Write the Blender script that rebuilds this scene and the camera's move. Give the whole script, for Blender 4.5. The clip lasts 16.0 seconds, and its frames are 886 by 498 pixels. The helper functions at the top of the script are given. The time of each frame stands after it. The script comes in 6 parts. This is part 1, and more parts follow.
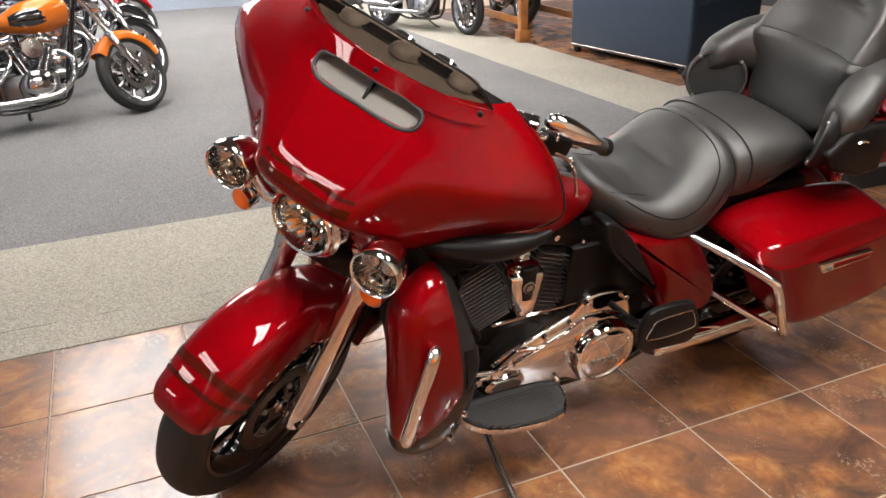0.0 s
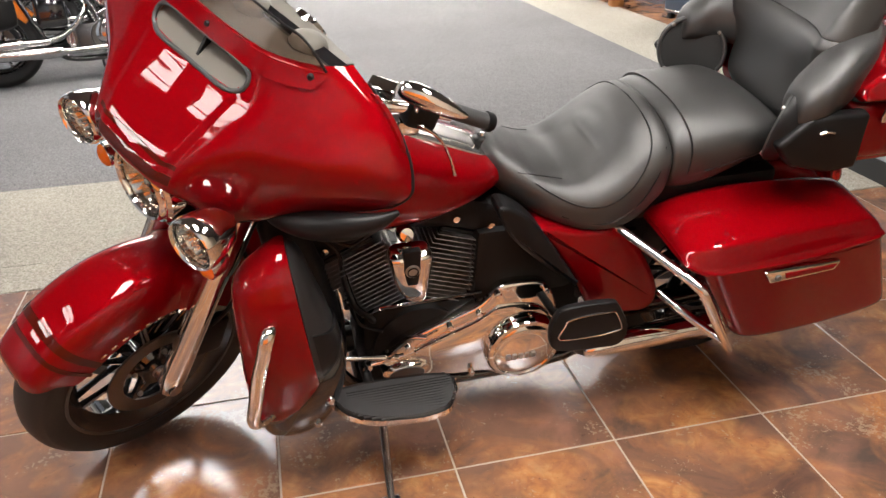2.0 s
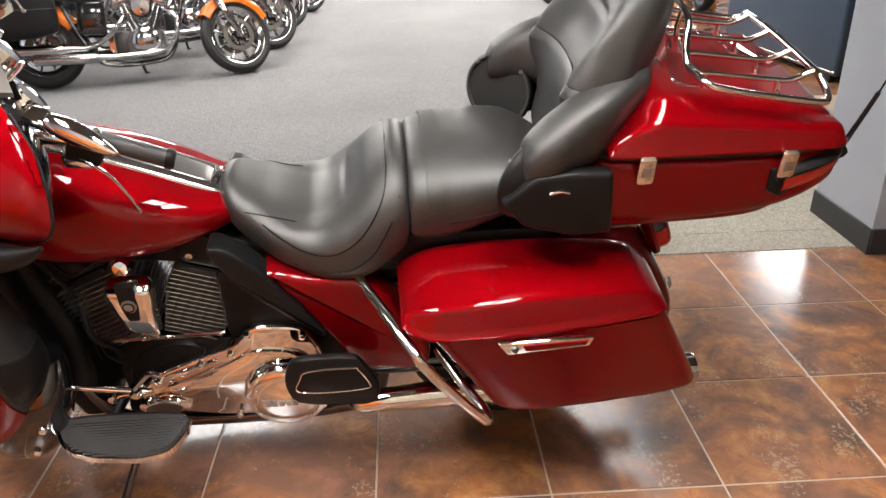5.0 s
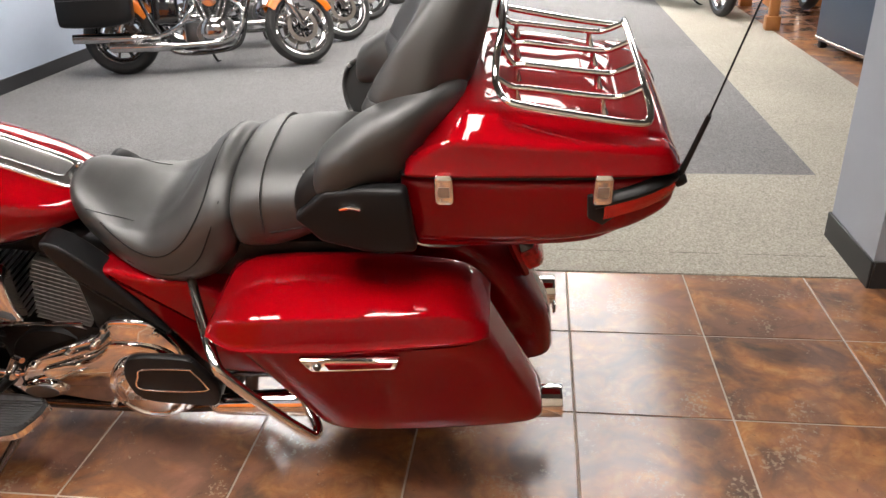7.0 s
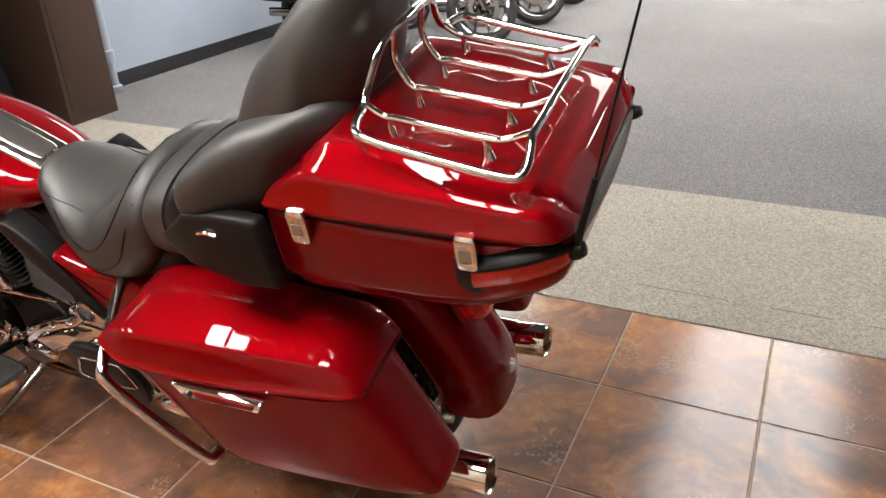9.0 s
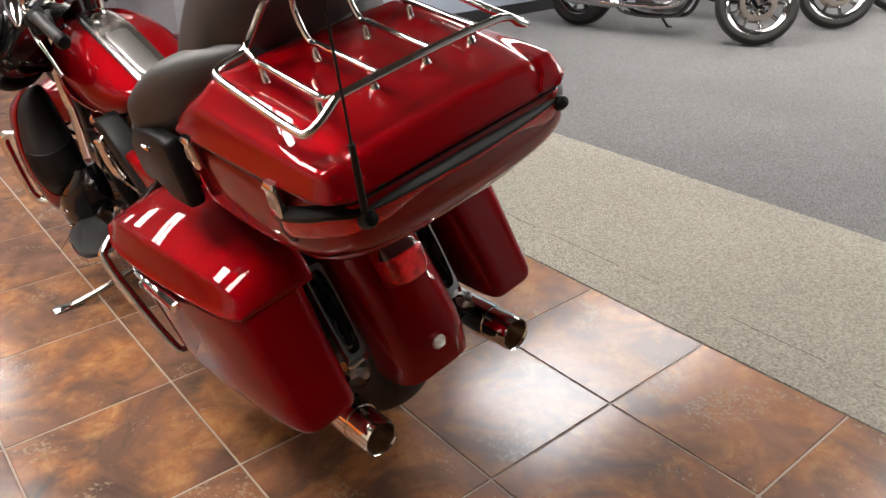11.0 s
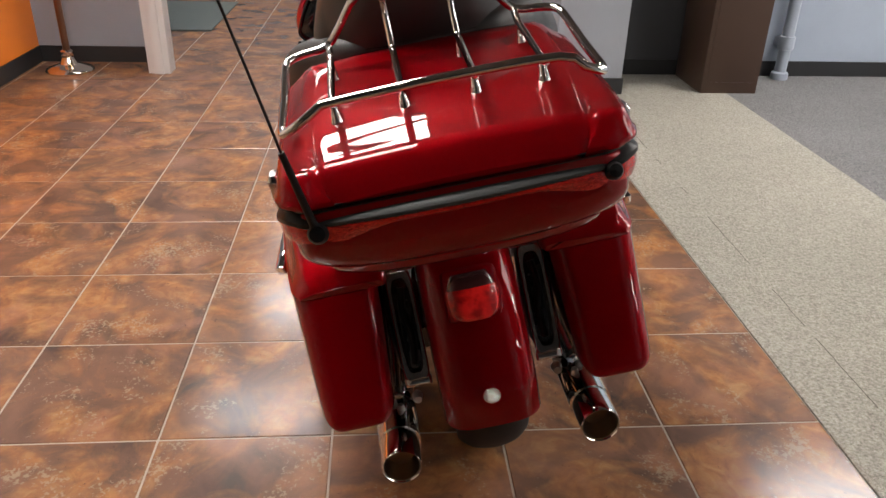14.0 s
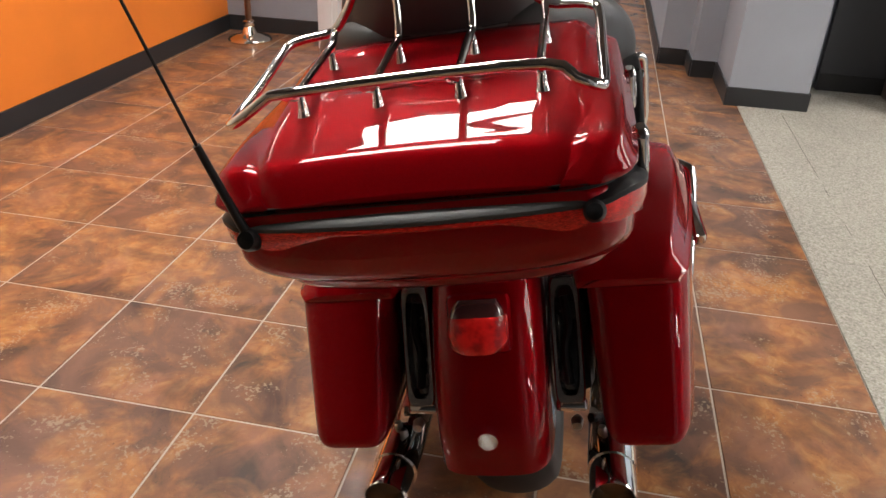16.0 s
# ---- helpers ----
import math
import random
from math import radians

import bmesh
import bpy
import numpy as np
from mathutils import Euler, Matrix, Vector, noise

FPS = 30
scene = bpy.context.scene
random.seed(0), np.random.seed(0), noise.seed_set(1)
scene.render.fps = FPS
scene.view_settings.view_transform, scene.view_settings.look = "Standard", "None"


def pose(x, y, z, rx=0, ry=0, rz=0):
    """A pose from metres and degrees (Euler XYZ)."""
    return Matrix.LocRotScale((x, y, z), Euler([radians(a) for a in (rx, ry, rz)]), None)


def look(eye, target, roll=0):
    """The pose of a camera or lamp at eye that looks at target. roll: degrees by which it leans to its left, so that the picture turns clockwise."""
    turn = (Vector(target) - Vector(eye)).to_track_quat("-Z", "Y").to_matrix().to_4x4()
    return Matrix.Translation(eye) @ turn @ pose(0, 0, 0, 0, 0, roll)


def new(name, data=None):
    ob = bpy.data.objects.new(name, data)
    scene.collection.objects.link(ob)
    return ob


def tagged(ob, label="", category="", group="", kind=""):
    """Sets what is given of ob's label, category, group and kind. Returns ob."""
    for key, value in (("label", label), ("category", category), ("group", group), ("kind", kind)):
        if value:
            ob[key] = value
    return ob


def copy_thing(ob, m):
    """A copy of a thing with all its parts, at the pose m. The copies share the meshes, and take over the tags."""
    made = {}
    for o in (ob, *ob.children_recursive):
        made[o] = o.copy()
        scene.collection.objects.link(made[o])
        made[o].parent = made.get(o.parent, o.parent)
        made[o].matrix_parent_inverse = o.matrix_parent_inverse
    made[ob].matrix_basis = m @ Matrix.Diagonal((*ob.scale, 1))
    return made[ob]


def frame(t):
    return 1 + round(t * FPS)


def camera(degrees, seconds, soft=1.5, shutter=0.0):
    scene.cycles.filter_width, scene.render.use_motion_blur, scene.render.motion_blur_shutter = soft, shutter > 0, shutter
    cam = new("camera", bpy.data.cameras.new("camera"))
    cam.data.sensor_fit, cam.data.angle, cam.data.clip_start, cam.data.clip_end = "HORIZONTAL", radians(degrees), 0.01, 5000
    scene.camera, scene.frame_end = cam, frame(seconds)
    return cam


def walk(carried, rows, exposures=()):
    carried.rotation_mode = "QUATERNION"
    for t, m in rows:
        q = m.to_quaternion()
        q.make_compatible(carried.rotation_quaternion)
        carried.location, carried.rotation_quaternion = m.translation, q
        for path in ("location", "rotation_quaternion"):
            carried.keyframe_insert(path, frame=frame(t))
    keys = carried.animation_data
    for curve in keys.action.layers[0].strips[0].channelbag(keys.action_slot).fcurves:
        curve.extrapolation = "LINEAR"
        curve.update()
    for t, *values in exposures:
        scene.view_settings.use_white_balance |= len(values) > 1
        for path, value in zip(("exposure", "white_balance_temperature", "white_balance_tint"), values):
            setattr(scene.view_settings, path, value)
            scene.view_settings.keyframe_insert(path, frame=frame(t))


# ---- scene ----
cam = camera(60.1, 16.0)
PATH = [
    (0, (-2.424, 2.812, 1.493), (-0.736, 2.113, 0.679), -1.6),
    (0.5, (-2.415, 2.635, 1.475), (-0.711, 1.99, 0.65), -1.1),
    (1, (-2.417, 2.491, 1.465), (-0.702, 1.909, 0.617), -1.3),
    (1.5, (-2.428, 2.332, 1.462), (-0.703, 1.839, 0.579), -1.3),
    (2, (-2.455, 2.202, 1.443), (-0.707, 1.812, 0.552), -1.4),
    (2.5, (-2.457, 2.075, 1.445), (-0.704, 1.765, 0.533), -1.6),
    (3, (-2.41, 1.956, 1.437), (-0.66, 1.683, 0.509), -0.9),
    (3.5, (-2.365, 1.797, 1.429), (-0.603, 1.559, 0.514), -0.5),
    (4, (-2.352, 1.622, 1.444), (-0.587, 1.44, 0.52), -0.1),
    (4.5, (-2.399, 1.426, 1.446), (-0.607, 1.316, 0.566), -0.3),
    (5, (-2.443, 1.264, 1.443), (-0.636, 1.178, 0.589), -1.2),
    (5.2, (-2.427, 1.208, 1.448), (-0.624, 1.116, 0.589), -0.9),
    (7.3, (-2.297, 0.504, 1.442), (-0.519, 0.822, 0.583), -1.7),
    (7.5, (-2.245, 0.452, 1.434), (-0.476, 0.825, 0.579), -1.4),
    (8, (-2.126, 0.341, 1.44), (-0.399, 0.843, 0.565), -1.4),
    (8.5, (-2.014, 0.213, 1.436), (-0.338, 0.844, 0.546), -2.2),
    (8.7, (-1.973, 0.139, 1.44), (-0.323, 0.833, 0.548), -2.4),
    (10.8, (-1.511, -0.535, 1.41), (-0.333, 0.8, 0.498), -1.0),
    (11, (-1.459, -0.591, 1.398), (-0.339, 0.789, 0.482), -0.8),
    (11.5, (-1.308, -0.689, 1.392), (-0.356, 0.804, 0.462), -0.5),
    (12, (-1.203, -0.795, 1.411), (-0.457, 0.815, 0.488), -0.1),
    (12.5, (-1.099, -0.874, 1.408), (-0.543, 0.822, 0.505), 0.7),
    (13, (-0.99, -0.836, 1.393), (-0.564, 0.903, 0.502), 1.4),
    (13.5, (-0.889, -0.764, 1.389), (-0.572, 0.991, 0.486), 2.0),
    (14, (-0.782, -0.717, 1.399), (-0.622, 1.058, 0.493), 1.8),
    (14.5, (-0.707, -0.696, 1.405), (-0.687, 1.089, 0.504), 1.9),
    (15, (-0.621, -0.706, 1.403), (-0.741, 1.074, 0.5), 2.2),
    (15.5, (-0.55, -0.654, 1.39), (-0.775, 1.11, 0.475), 2.4),
    (16, (-0.466, -0.521, 1.378), (-0.778, 1.214, 0.433), 2.6),
]
walk(cam, [(t, look(eye, target, roll)) for t, eye, target, roll in PATH],
     [(0.0, 0.46), (1.5, 0.60), (3.5, 0.70), (5.0, 0.72), (7.5, 0.62), (8.5, 0.60), (11.0, 0.40), (13.0, 0.30), (14.5, 0.32), (16.0, 0.46)])

# ---- light ----
world = bpy.data.worlds.new("showroom_world")
scene.world = world
world.use_nodes = True
world.node_tree.nodes["Background"].inputs[0].default_value = (0.75, 0.85, 1.0, 1)
world.node_tree.nodes["Background"].inputs[1].default_value = 0.25
scene.view_settings.exposure = 0.3
LAMP_POWER = 56.0


# ---- materials ----
def mat(name, color, rough=0.5, metal=0.0, coat=0.0, coat_rough=0.03, spec=0.5):
    m = bpy.data.materials.new(name)
    m.use_nodes = True
    b = m.node_tree.nodes["Principled BSDF"]
    b.inputs["Base Color"].default_value = (*color, 1)
    b.inputs["Roughness"].default_value = rough
    b.inputs["Metallic"].default_value = metal
    b.inputs["Coat Weight"].default_value = coat
    b.inputs["Coat Roughness"].default_value = coat_rough
    b.inputs["Specular IOR Level"].default_value = spec
    return m


def node(m, kind, **values):
    n = m.node_tree.nodes.new(kind)
    for key, value in values.items():
        n.inputs[key.replace("_", " ")].default_value = value
    return n


def wire(m, a, out, b, into):
    m.node_tree.links.new(a.outputs[out], b.inputs[into])


def noise_of(m, scale, detail=4.0, rough=0.55):
    c = m.node_tree.nodes.new("ShaderNodeTexCoord")
    n = node(m, "ShaderNodeTexNoise", Scale=scale, Detail=detail, Roughness=rough)
    wire(m, c, "Object", n, "Vector")
    return n


def ramp(m, src, out, stops):
    r = m.node_tree.nodes.new("ShaderNodeValToRGB")
    while len(r.color_ramp.elements) < len(stops):
        r.color_ramp.elements.new(0.5)
    for e, (p, c) in zip(r.color_ramp.elements, stops):
        e.position, e.color = p, (*c, 1)
    wire(m, src, out, r, "Fac")
    return r


def bump(m, src, out, strength, distance):
    b = node(m, "ShaderNodeBump", Strength=strength, Distance=distance)
    wire(m, src, out, b, "Height")
    wire(m, b, "Normal", m.node_tree.nodes["Principled BSDF"], "Normal")
    return b


def shade(m):
    return m.node_tree.nodes["Principled BSDF"]


def rough_noise(m, scale, lo, hi):
    n = noise_of(m, scale)
    r = node(m, "ShaderNodeMapRange", To_Min=lo, To_Max=hi)
    wire(m, n, "Fac", r, "Value")
    wire(m, r, "Result", shade(m), "Roughness")


def paint(name, color, metal=0.55):
    """Metallic flake paint under clear coat."""
    m = mat(name, color, 0.56, metal, 1.0, 0.015, 0.0)
    shade(m).inputs["Coat IOR"].default_value = 1.38
    n = noise_of(m, 900, 2)
    d = tuple(v * 0.75 for v in color)
    r = ramp(m, n, "Fac", [(0.35, d), (0.65, color)])
    wire(m, r, "Color", shade(m), "Base Color")
    return m


RED = paint("red_flake_paint", (0.245, 0.0006, 0.0034), 0.55)
ORANGE_PAINT = paint("orange_paint", (0.62, 0.16, 0.02), 0.3)
BLACK_PAINT = mat("gloss_black_paint", (0.008, 0.008, 0.009), 0.12, 0, 1.0)
CHROME = mat("chrome", (0.80, 0.78, 0.75), 0.05, 1.0)
rough_noise(CHROME, 14, 0.03, 0.085)
# chrome darkened in its colour so the parked row reads dimmer
CHROME_DIM = mat("dimmed_chrome", (0.50, 0.49, 0.49), 0.12, 1.0)
rough_noise(CHROME_DIM, 14, 0.08, 0.2)
ALLOY = mat("brushed_alloy", (0.42, 0.41, 0.40), 0.32, 1.0)
rough_noise(ALLOY, 40, 0.25, 0.4)
FIN = mat("cylinder_fin_alloy", (0.52, 0.51, 0.50), 0.28, 0.9)
DISC = mat("brake_disc_steel", (0.16, 0.14, 0.125), 0.38, 1.0)
BLACK = mat("black_plastic", (0.007, 0.007, 0.0075), 0.40, spec=0.22)
rough_noise(BLACK, 25, 0.34, 0.5)
ENGINE = mat("wrinkle_black_engine", (0.005, 0.005, 0.0055), 0.42, spec=0.2)
bump(ENGINE, noise_of(ENGINE, 500, 2), "Fac", 0.3, 0.001)
GREY = mat("charcoal_plastic", (0.040, 0.041, 0.041), 0.5)
rough_noise(GREY, 30, 0.42, 0.56)
BUMPER = mat("grey_rubber_strip", (0.035, 0.037, 0.037), 0.42)
rough_noise(BUMPER, 20, 0.36, 0.5)
TRIM_GREY = mat("dark_trim_plastic", (0.020, 0.020, 0.021), 0.45, spec=0.3)
VENT_GREY = mat("warm_grey_plastic", (0.115, 0.107, 0.092), 0.5)
BRONZE = mat("sooty_bronze_metal", (0.30, 0.225, 0.15), 0.36, 1.0)
rough_noise(BRONZE, 60, 0.28, 0.45)
DARK_ALLOY = mat("dark_engine_alloy", (0.14, 0.14, 0.14), 0.3, 1.0)
rough_noise(DARK_ALLOY, 40, 0.22, 0.4)
RUBBER = mat("tyre_rubber", (0.014, 0.014, 0.014), 0.62)
bump(RUBBER, noise_of(RUBBER, 160, 3), "Fac", 0.25, 0.002)
GRIP = mat("grip_rubber", (0.035, 0.035, 0.036), 0.55)
CLOTH = mat("speaker_cloth", (0.014, 0.014, 0.014), 0.85)
AMBER = mat("amber_lens", (0.85, 0.16, 0.01), 0.12, 0, 0.6)
RED_LENS = mat("red_lens", (0.80, 0.012, 0.014), 0.15, 0, 0.8)
w = RED_LENS.node_tree.nodes.new("ShaderNodeTexVoronoi")
w.inputs["Scale"].default_value = 120
bump(RED_LENS, w, "Distance", 0.6, 0.004)
# facet glints put into the colour as brighter red patches
TAIL_LENS = mat("tail_lens", (0.60, 0.004, 0.006), 0.25, 0.5, 1.0, 0.03, 0.1)
w = TAIL_LENS.node_tree.nodes.new("ShaderNodeTexVoronoi")
w.inputs["Scale"].default_value = 85
bump(TAIL_LENS, w, "Distance", 0.5, 0.006)
wire(TAIL_LENS, ramp(TAIL_LENS, noise_of(TAIL_LENS, 38, 2), "Fac", [(0.36, (0.40, 0.003, 0.005)), (0.60, (0.95, 0.016, 0.014))]), "Color", shade(TAIL_LENS), "Base Color")
# prism sparkle is painted in, as random bright and dark red cells
GLITTER = mat("prism_red_lens", (0.3, 0.004, 0.006), 0.25, 0.3, 1.0, 0.03, 0.1)
w = GLITTER.node_tree.nodes.new("ShaderNodeTexVoronoi")
w.inputs["Scale"].default_value = 150
bump(GLITTER, w, "Distance", 0.3, 0.003)
wire(GLITTER, ramp(GLITTER, w, "Color", [(0.40, (0.30, 0.003, 0.004)), (0.72, (1.0, 0.03, 0.02))]), "Color", shade(GLITTER), "Base Color")
CONSOLE = mat("brushed_chrome", (0.62, 0.60, 0.58), 0.22, 1.0)
rough_noise(CONSOLE, 30, 0.18, 0.28)
SMOKE = mat("smoked_lens", (0.060, 0.022, 0.022), 0.2, 0, 0.8)
REFLECTOR = mat("clear_reflector", (0.80, 0.78, 0.74), 0.10, 0.95, 0.0)
w = REFLECTOR.node_tree.nodes.new("ShaderNodeTexVoronoi")
w.inputs["Scale"].default_value = 75
bump(REFLECTOR, w, "Distance", 0.8, 0.004)
STRIPE = mat("dark_bronze_stripe", (0.075, 0.007, 0.0035), 0.55, 0.55, 1.0, 0.015, 0.0)
shade(STRIPE).inputs["Coat IOR"].default_value = 1.38

LEATHER = mat("black_leather", (0.017, 0.0166, 0.0163), 0.42, spec=0.95)
v = LEATHER.node_tree.nodes.new("ShaderNodeTexVoronoi")
v.inputs["Scale"].default_value = 420
crease = noise_of(LEATHER, 11, 3, 0.5)
both_bumps = bump(LEATHER, v, "Distance", 0.12, 0.001)
soft_bump = node(LEATHER, "ShaderNodeBump", Strength=0.10, Distance=0.010)
wire(LEATHER, crease, "Fac", soft_bump, "Height")
wire(LEATHER, soft_bump, "Normal", both_bumps, "Normal")
rough_noise(LEATHER, 9, 0.44, 0.54)

TINT = bpy.data.materials.new("smoked_screen")
TINT.use_nodes = True
TINT.node_tree.nodes.clear()
clear = TINT.node_tree.nodes.new("ShaderNodeBsdfTransparent")
clear.inputs[0].default_value = (0.62, 0.55, 0.50, 1)
sheen = TINT.node_tree.nodes.new("ShaderNodeBsdfGlossy")
sheen.inputs["Roughness"].default_value = 0.22
blend = TINT.node_tree.nodes.new("ShaderNodeMixShader")
blend.inputs[0].default_value = 0.012
final = TINT.node_tree.nodes.new("ShaderNodeOutputMaterial")
wire(TINT, clear, 0, blend, 1)
wire(TINT, sheen, 0, blend, 2)
wire(TINT, blend, 0, final, 0)

# floor tile: mauve-brown glaze clouded with rust and ochre, grey bloom and clusters of flecks
TILE = mat("rust_glazed_tile", (0.12, 0.06, 0.03), 0.2, 0, 0.30, 0.48, 0.45)
tc = TILE.node_tree.nodes.new("ShaderNodeTexCoord")
info = TILE.node_tree.nodes.new("ShaderNodeObjectInfo")
shift = TILE.node_tree.nodes.new("ShaderNodeVectorMath")
shift.operation = "MULTIPLY_ADD"
shift.inputs[1].default_value = (40, 23, 61)
wire(TILE, info, "Random", shift, 0)
wire(TILE, tc, "Object", shift, 2)
# cool cast of the floor glare put into the tile's sheen tint
shade(TILE).inputs["Specular Tint"].default_value = (0.80, 0.89, 1.0, 1)


def tile_noise(scale, detail, rough, distortion, offset):
    move = TILE.node_tree.nodes.new("ShaderNodeVectorMath")
    move.inputs[1].default_value = (offset, offset * 0.7, 0)
    wire(TILE, shift, "Vector", move, 0)
    n = node(TILE, "ShaderNodeTexNoise", Scale=scale, Detail=detail, Roughness=rough, Distortion=distortion)
    wire(TILE, move, "Vector", n, "Vector")
    return n


def over(base, mask, color):
    """Lays a colour, or another ramp's colour, over base by a mask ramp."""
    m = TILE.node_tree.nodes.new("ShaderNodeMix")
    m.data_type = "RGBA"
    wire(TILE, mask, "Color", m, 0)
    wire(TILE, base[0], base[1], m, 6)
    if isinstance(color, tuple):
        m.inputs[7].default_value = (*color, 1)
    else:
        wire(TILE, color, "Color", m, 7)
    return m, 2


def grey(v):
    return (v, v, v)


ground = ramp(TILE, tile_noise(2.6, 6, 0.52, 0.7, 0.0), "Fac", [(0.34, (0.085, 0.046, 0.034)), (0.50, (0.155, 0.080, 0.054)), (0.66, (0.215, 0.108, 0.068))])
bloom = ramp(TILE, tile_noise(4.5, 6, 0.6, 1.4, 3.0), "Fac", [(0.55, grey(0)), (0.70, grey(0.65))])
rust_colour = ramp(TILE, tile_noise(16, 8, 0.62, 1.0, 7.0), "Fac", [(0.33, (0.29, 0.115, 0.044)), (0.50, (0.42, 0.175, 0.060)), (0.67, (0.52, 0.265, 0.100))])
rust = ramp(TILE, tile_noise(4.2, 6, 0.56, 0.9, 11.0), "Fac", [(0.42, grey(0)), (0.55, grey(0.45)), (0.70, grey(0.95))])
pink = ramp(TILE, tile_noise(3.0, 5, 0.55, 0.8, 17.0), "Fac", [(0.55, grey(0)), (0.74, grey(0.6))])
cluster = tile_noise(5.0, 3, 0.5, 0.6, 23.0)
speck = tile_noise(85, 3, 0.6, 0.4, 29.0)
both_specks = TILE.node_tree.nodes.new("ShaderNodeMath")
both_specks.operation = "MULTIPLY"
wire(TILE, cluster, "Fac", both_specks, 0)
wire(TILE, speck, "Fac", both_specks, 1)
pale_specks = ramp(TILE, both_specks, "Value", [(0.338, grey(0)), (0.378, grey(0.58))])
dark_specks = ramp(TILE, tile_noise(48, 5, 0.7, 0.8, 31.0), "Fac", [(0.28, grey(0.7)), (0.36, grey(0))])
step = over((ground, "Color"), bloom, (0.052, 0.045, 0.038))
step = over(step, rust, rust_colour)
step = over(step, pink, (0.34, 0.16, 0.105))
step = over(step, dark_specks, (0.040, 0.026, 0.020))
step = over(step, pale_specks, (0.36, 0.27, 0.18))
wire(TILE, step[0], step[1], shade(TILE), "Base Color")
tr = node(TILE, "ShaderNodeMapRange", To_Min=0.15, To_Max=0.20)
wire(TILE, speck, "Fac", tr, "Value")
wire(TILE, tr, "Result", shade(TILE), "Roughness")
bump(TILE, tile_noise(7, 4, 0.5, 0.3, 41.0), "Fac", 0.05, 0.004)
GROUT = mat("grout", (0.40, 0.325, 0.265), 0.9)
bump(GROUT, noise_of(GROUT, 300), "Fac", 0.4, 0.002)


def carpet(name, stops, scale):
    m = mat(name, stops[1][1], 0.95, spec=0.1)
    n = noise_of(m, scale, 3, 0.7)
    big = noise_of(m, 0.9, 3)
    r = ramp(m, n, "Fac", stops)
    rb = ramp(m, big, "Fac", [(0.3, (0.86, 0.86, 0.86)), (0.7, (1, 1, 1))])
    x = m.node_tree.nodes.new("ShaderNodeMix")
    x.data_type, x.blend_type = "RGBA", "MULTIPLY"
    x.inputs[0].default_value = 1.0
    wire(m, r, "Color", x, 6)
    wire(m, rb, "Color", x, 7)
    wire(m, x, 2, shade(m), "Base Color")
    bump(m, n, "Fac", 0.9, 0.012)
    return m


BEIGE = carpet("beige_loop_carpet", [(0.32, (0.25, 0.233, 0.195)), (0.5, (0.40, 0.377, 0.325)), (0.68, (0.54, 0.513, 0.455))], 110)
GREYCARPET = carpet("grey_loop_carpet", [(0.34, (0.13, 0.129, 0.132)), (0.5, (0.215, 0.213, 0.217)), (0.66, (0.30, 0.298, 0.302))], 120)


def plaster(name, color, rough=0.6):
    m = mat(name, color, rough)
    n = noise_of(m, 2.2, 5)
    r = ramp(m, n, "Fac", [(0.3, tuple(c * 0.9 for c in color)), (0.7, color)])
    wire(m, r, "Color", shade(m), "Base Color")
    bump(m, noise_of(m, 180, 3), "Fac", 0.12, 0.002)
    return m


BLUEGREY = plaster("blue_grey_wall_paint", (0.33, 0.38, 0.46))
PILLARGREY = plaster("grey_wall_paint", (0.30, 0.32, 0.36))
ORANGEWALL = plaster("orange_wall_paint", (0.83, 0.22, 0.025), 0.5)
CREAM = plaster("cream_wall_paint", (0.52, 0.44, 0.35))
DARKWALL = plaster("dark_grey_panel", (0.05, 0.052, 0.058))
BROWN = plaster("dark_brown_paint", (0.055, 0.03, 0.02), 0.4)
WHITE = plaster("white_paint", (0.72, 0.72, 0.72), 0.45)
CEILING = plaster("ceiling_tile_grey", (0.13, 0.127, 0.125), 0.9)
BASE = mat("black_rubber_base", (0.018, 0.019, 0.021), 0.45)
NAVY = mat("navy_leather", (0.022, 0.038, 0.065), 0.38)
bump(NAVY, noise_of(NAVY, 60), "Fac", 0.15, 0.004)
MATGREY = mat("door_mat", (0.10, 0.12, 0.12), 0.95)
bump(MATGREY, noise_of(MATGREY, 400), "Fac", 0.8, 0.004)
WOOD = mat("honey_oak", (0.36, 0.15, 0.045), 0.35)
wn = noise_of(WOOD, 4, 8)
wire(WOOD, ramp(WOOD, wn, "Fac", [(0.3, (0.25, 0.09, 0.025)), (0.7, (0.46, 0.20, 0.06))]), "Color", shade(WOOD), "Base Color")
BRASS = mat("polished_nickel", (0.75, 0.70, 0.62), 0.12, 1.0)
PIPEGREY = mat("grey_pipe_paint", (0.32, 0.36, 0.42), 0.4)
BLUE_PAINT = mat("blue_paint", (0.01, 0.02, 0.10), 0.25, 0.3, 1.0)

LAMP = bpy.data.materials.new("lamp_diffuser")
LAMP.use_nodes = True
LAMP.node_tree.nodes.clear()
em = LAMP.node_tree.nodes.new("ShaderNodeEmission")
em.inputs[0].default_value = (1.0, 0.945, 0.89, 1)
em.inputs[1].default_value = LAMP_POWER
ou = LAMP.node_tree.nodes.new("ShaderNodeOutputMaterial")
wire(LAMP, em, 0, ou, 0)
LAMP_SOFT = LAMP.copy()
LAMP_SOFT.name = "lamp_diffuser_soft"
LAMP_SOFT.node_tree.nodes["Emission"].inputs[1].default_value = LAMP_POWER * 0.56
LAMP_MID = LAMP.copy()
LAMP_MID.name = "lamp_diffuser_mid"
LAMP_MID.node_tree.nodes["Emission"].inputs[1].default_value = LAMP_POWER * 0.135
LAMP_NEAR = LAMP.copy()
LAMP_NEAR.name = "lamp_diffuser_near"
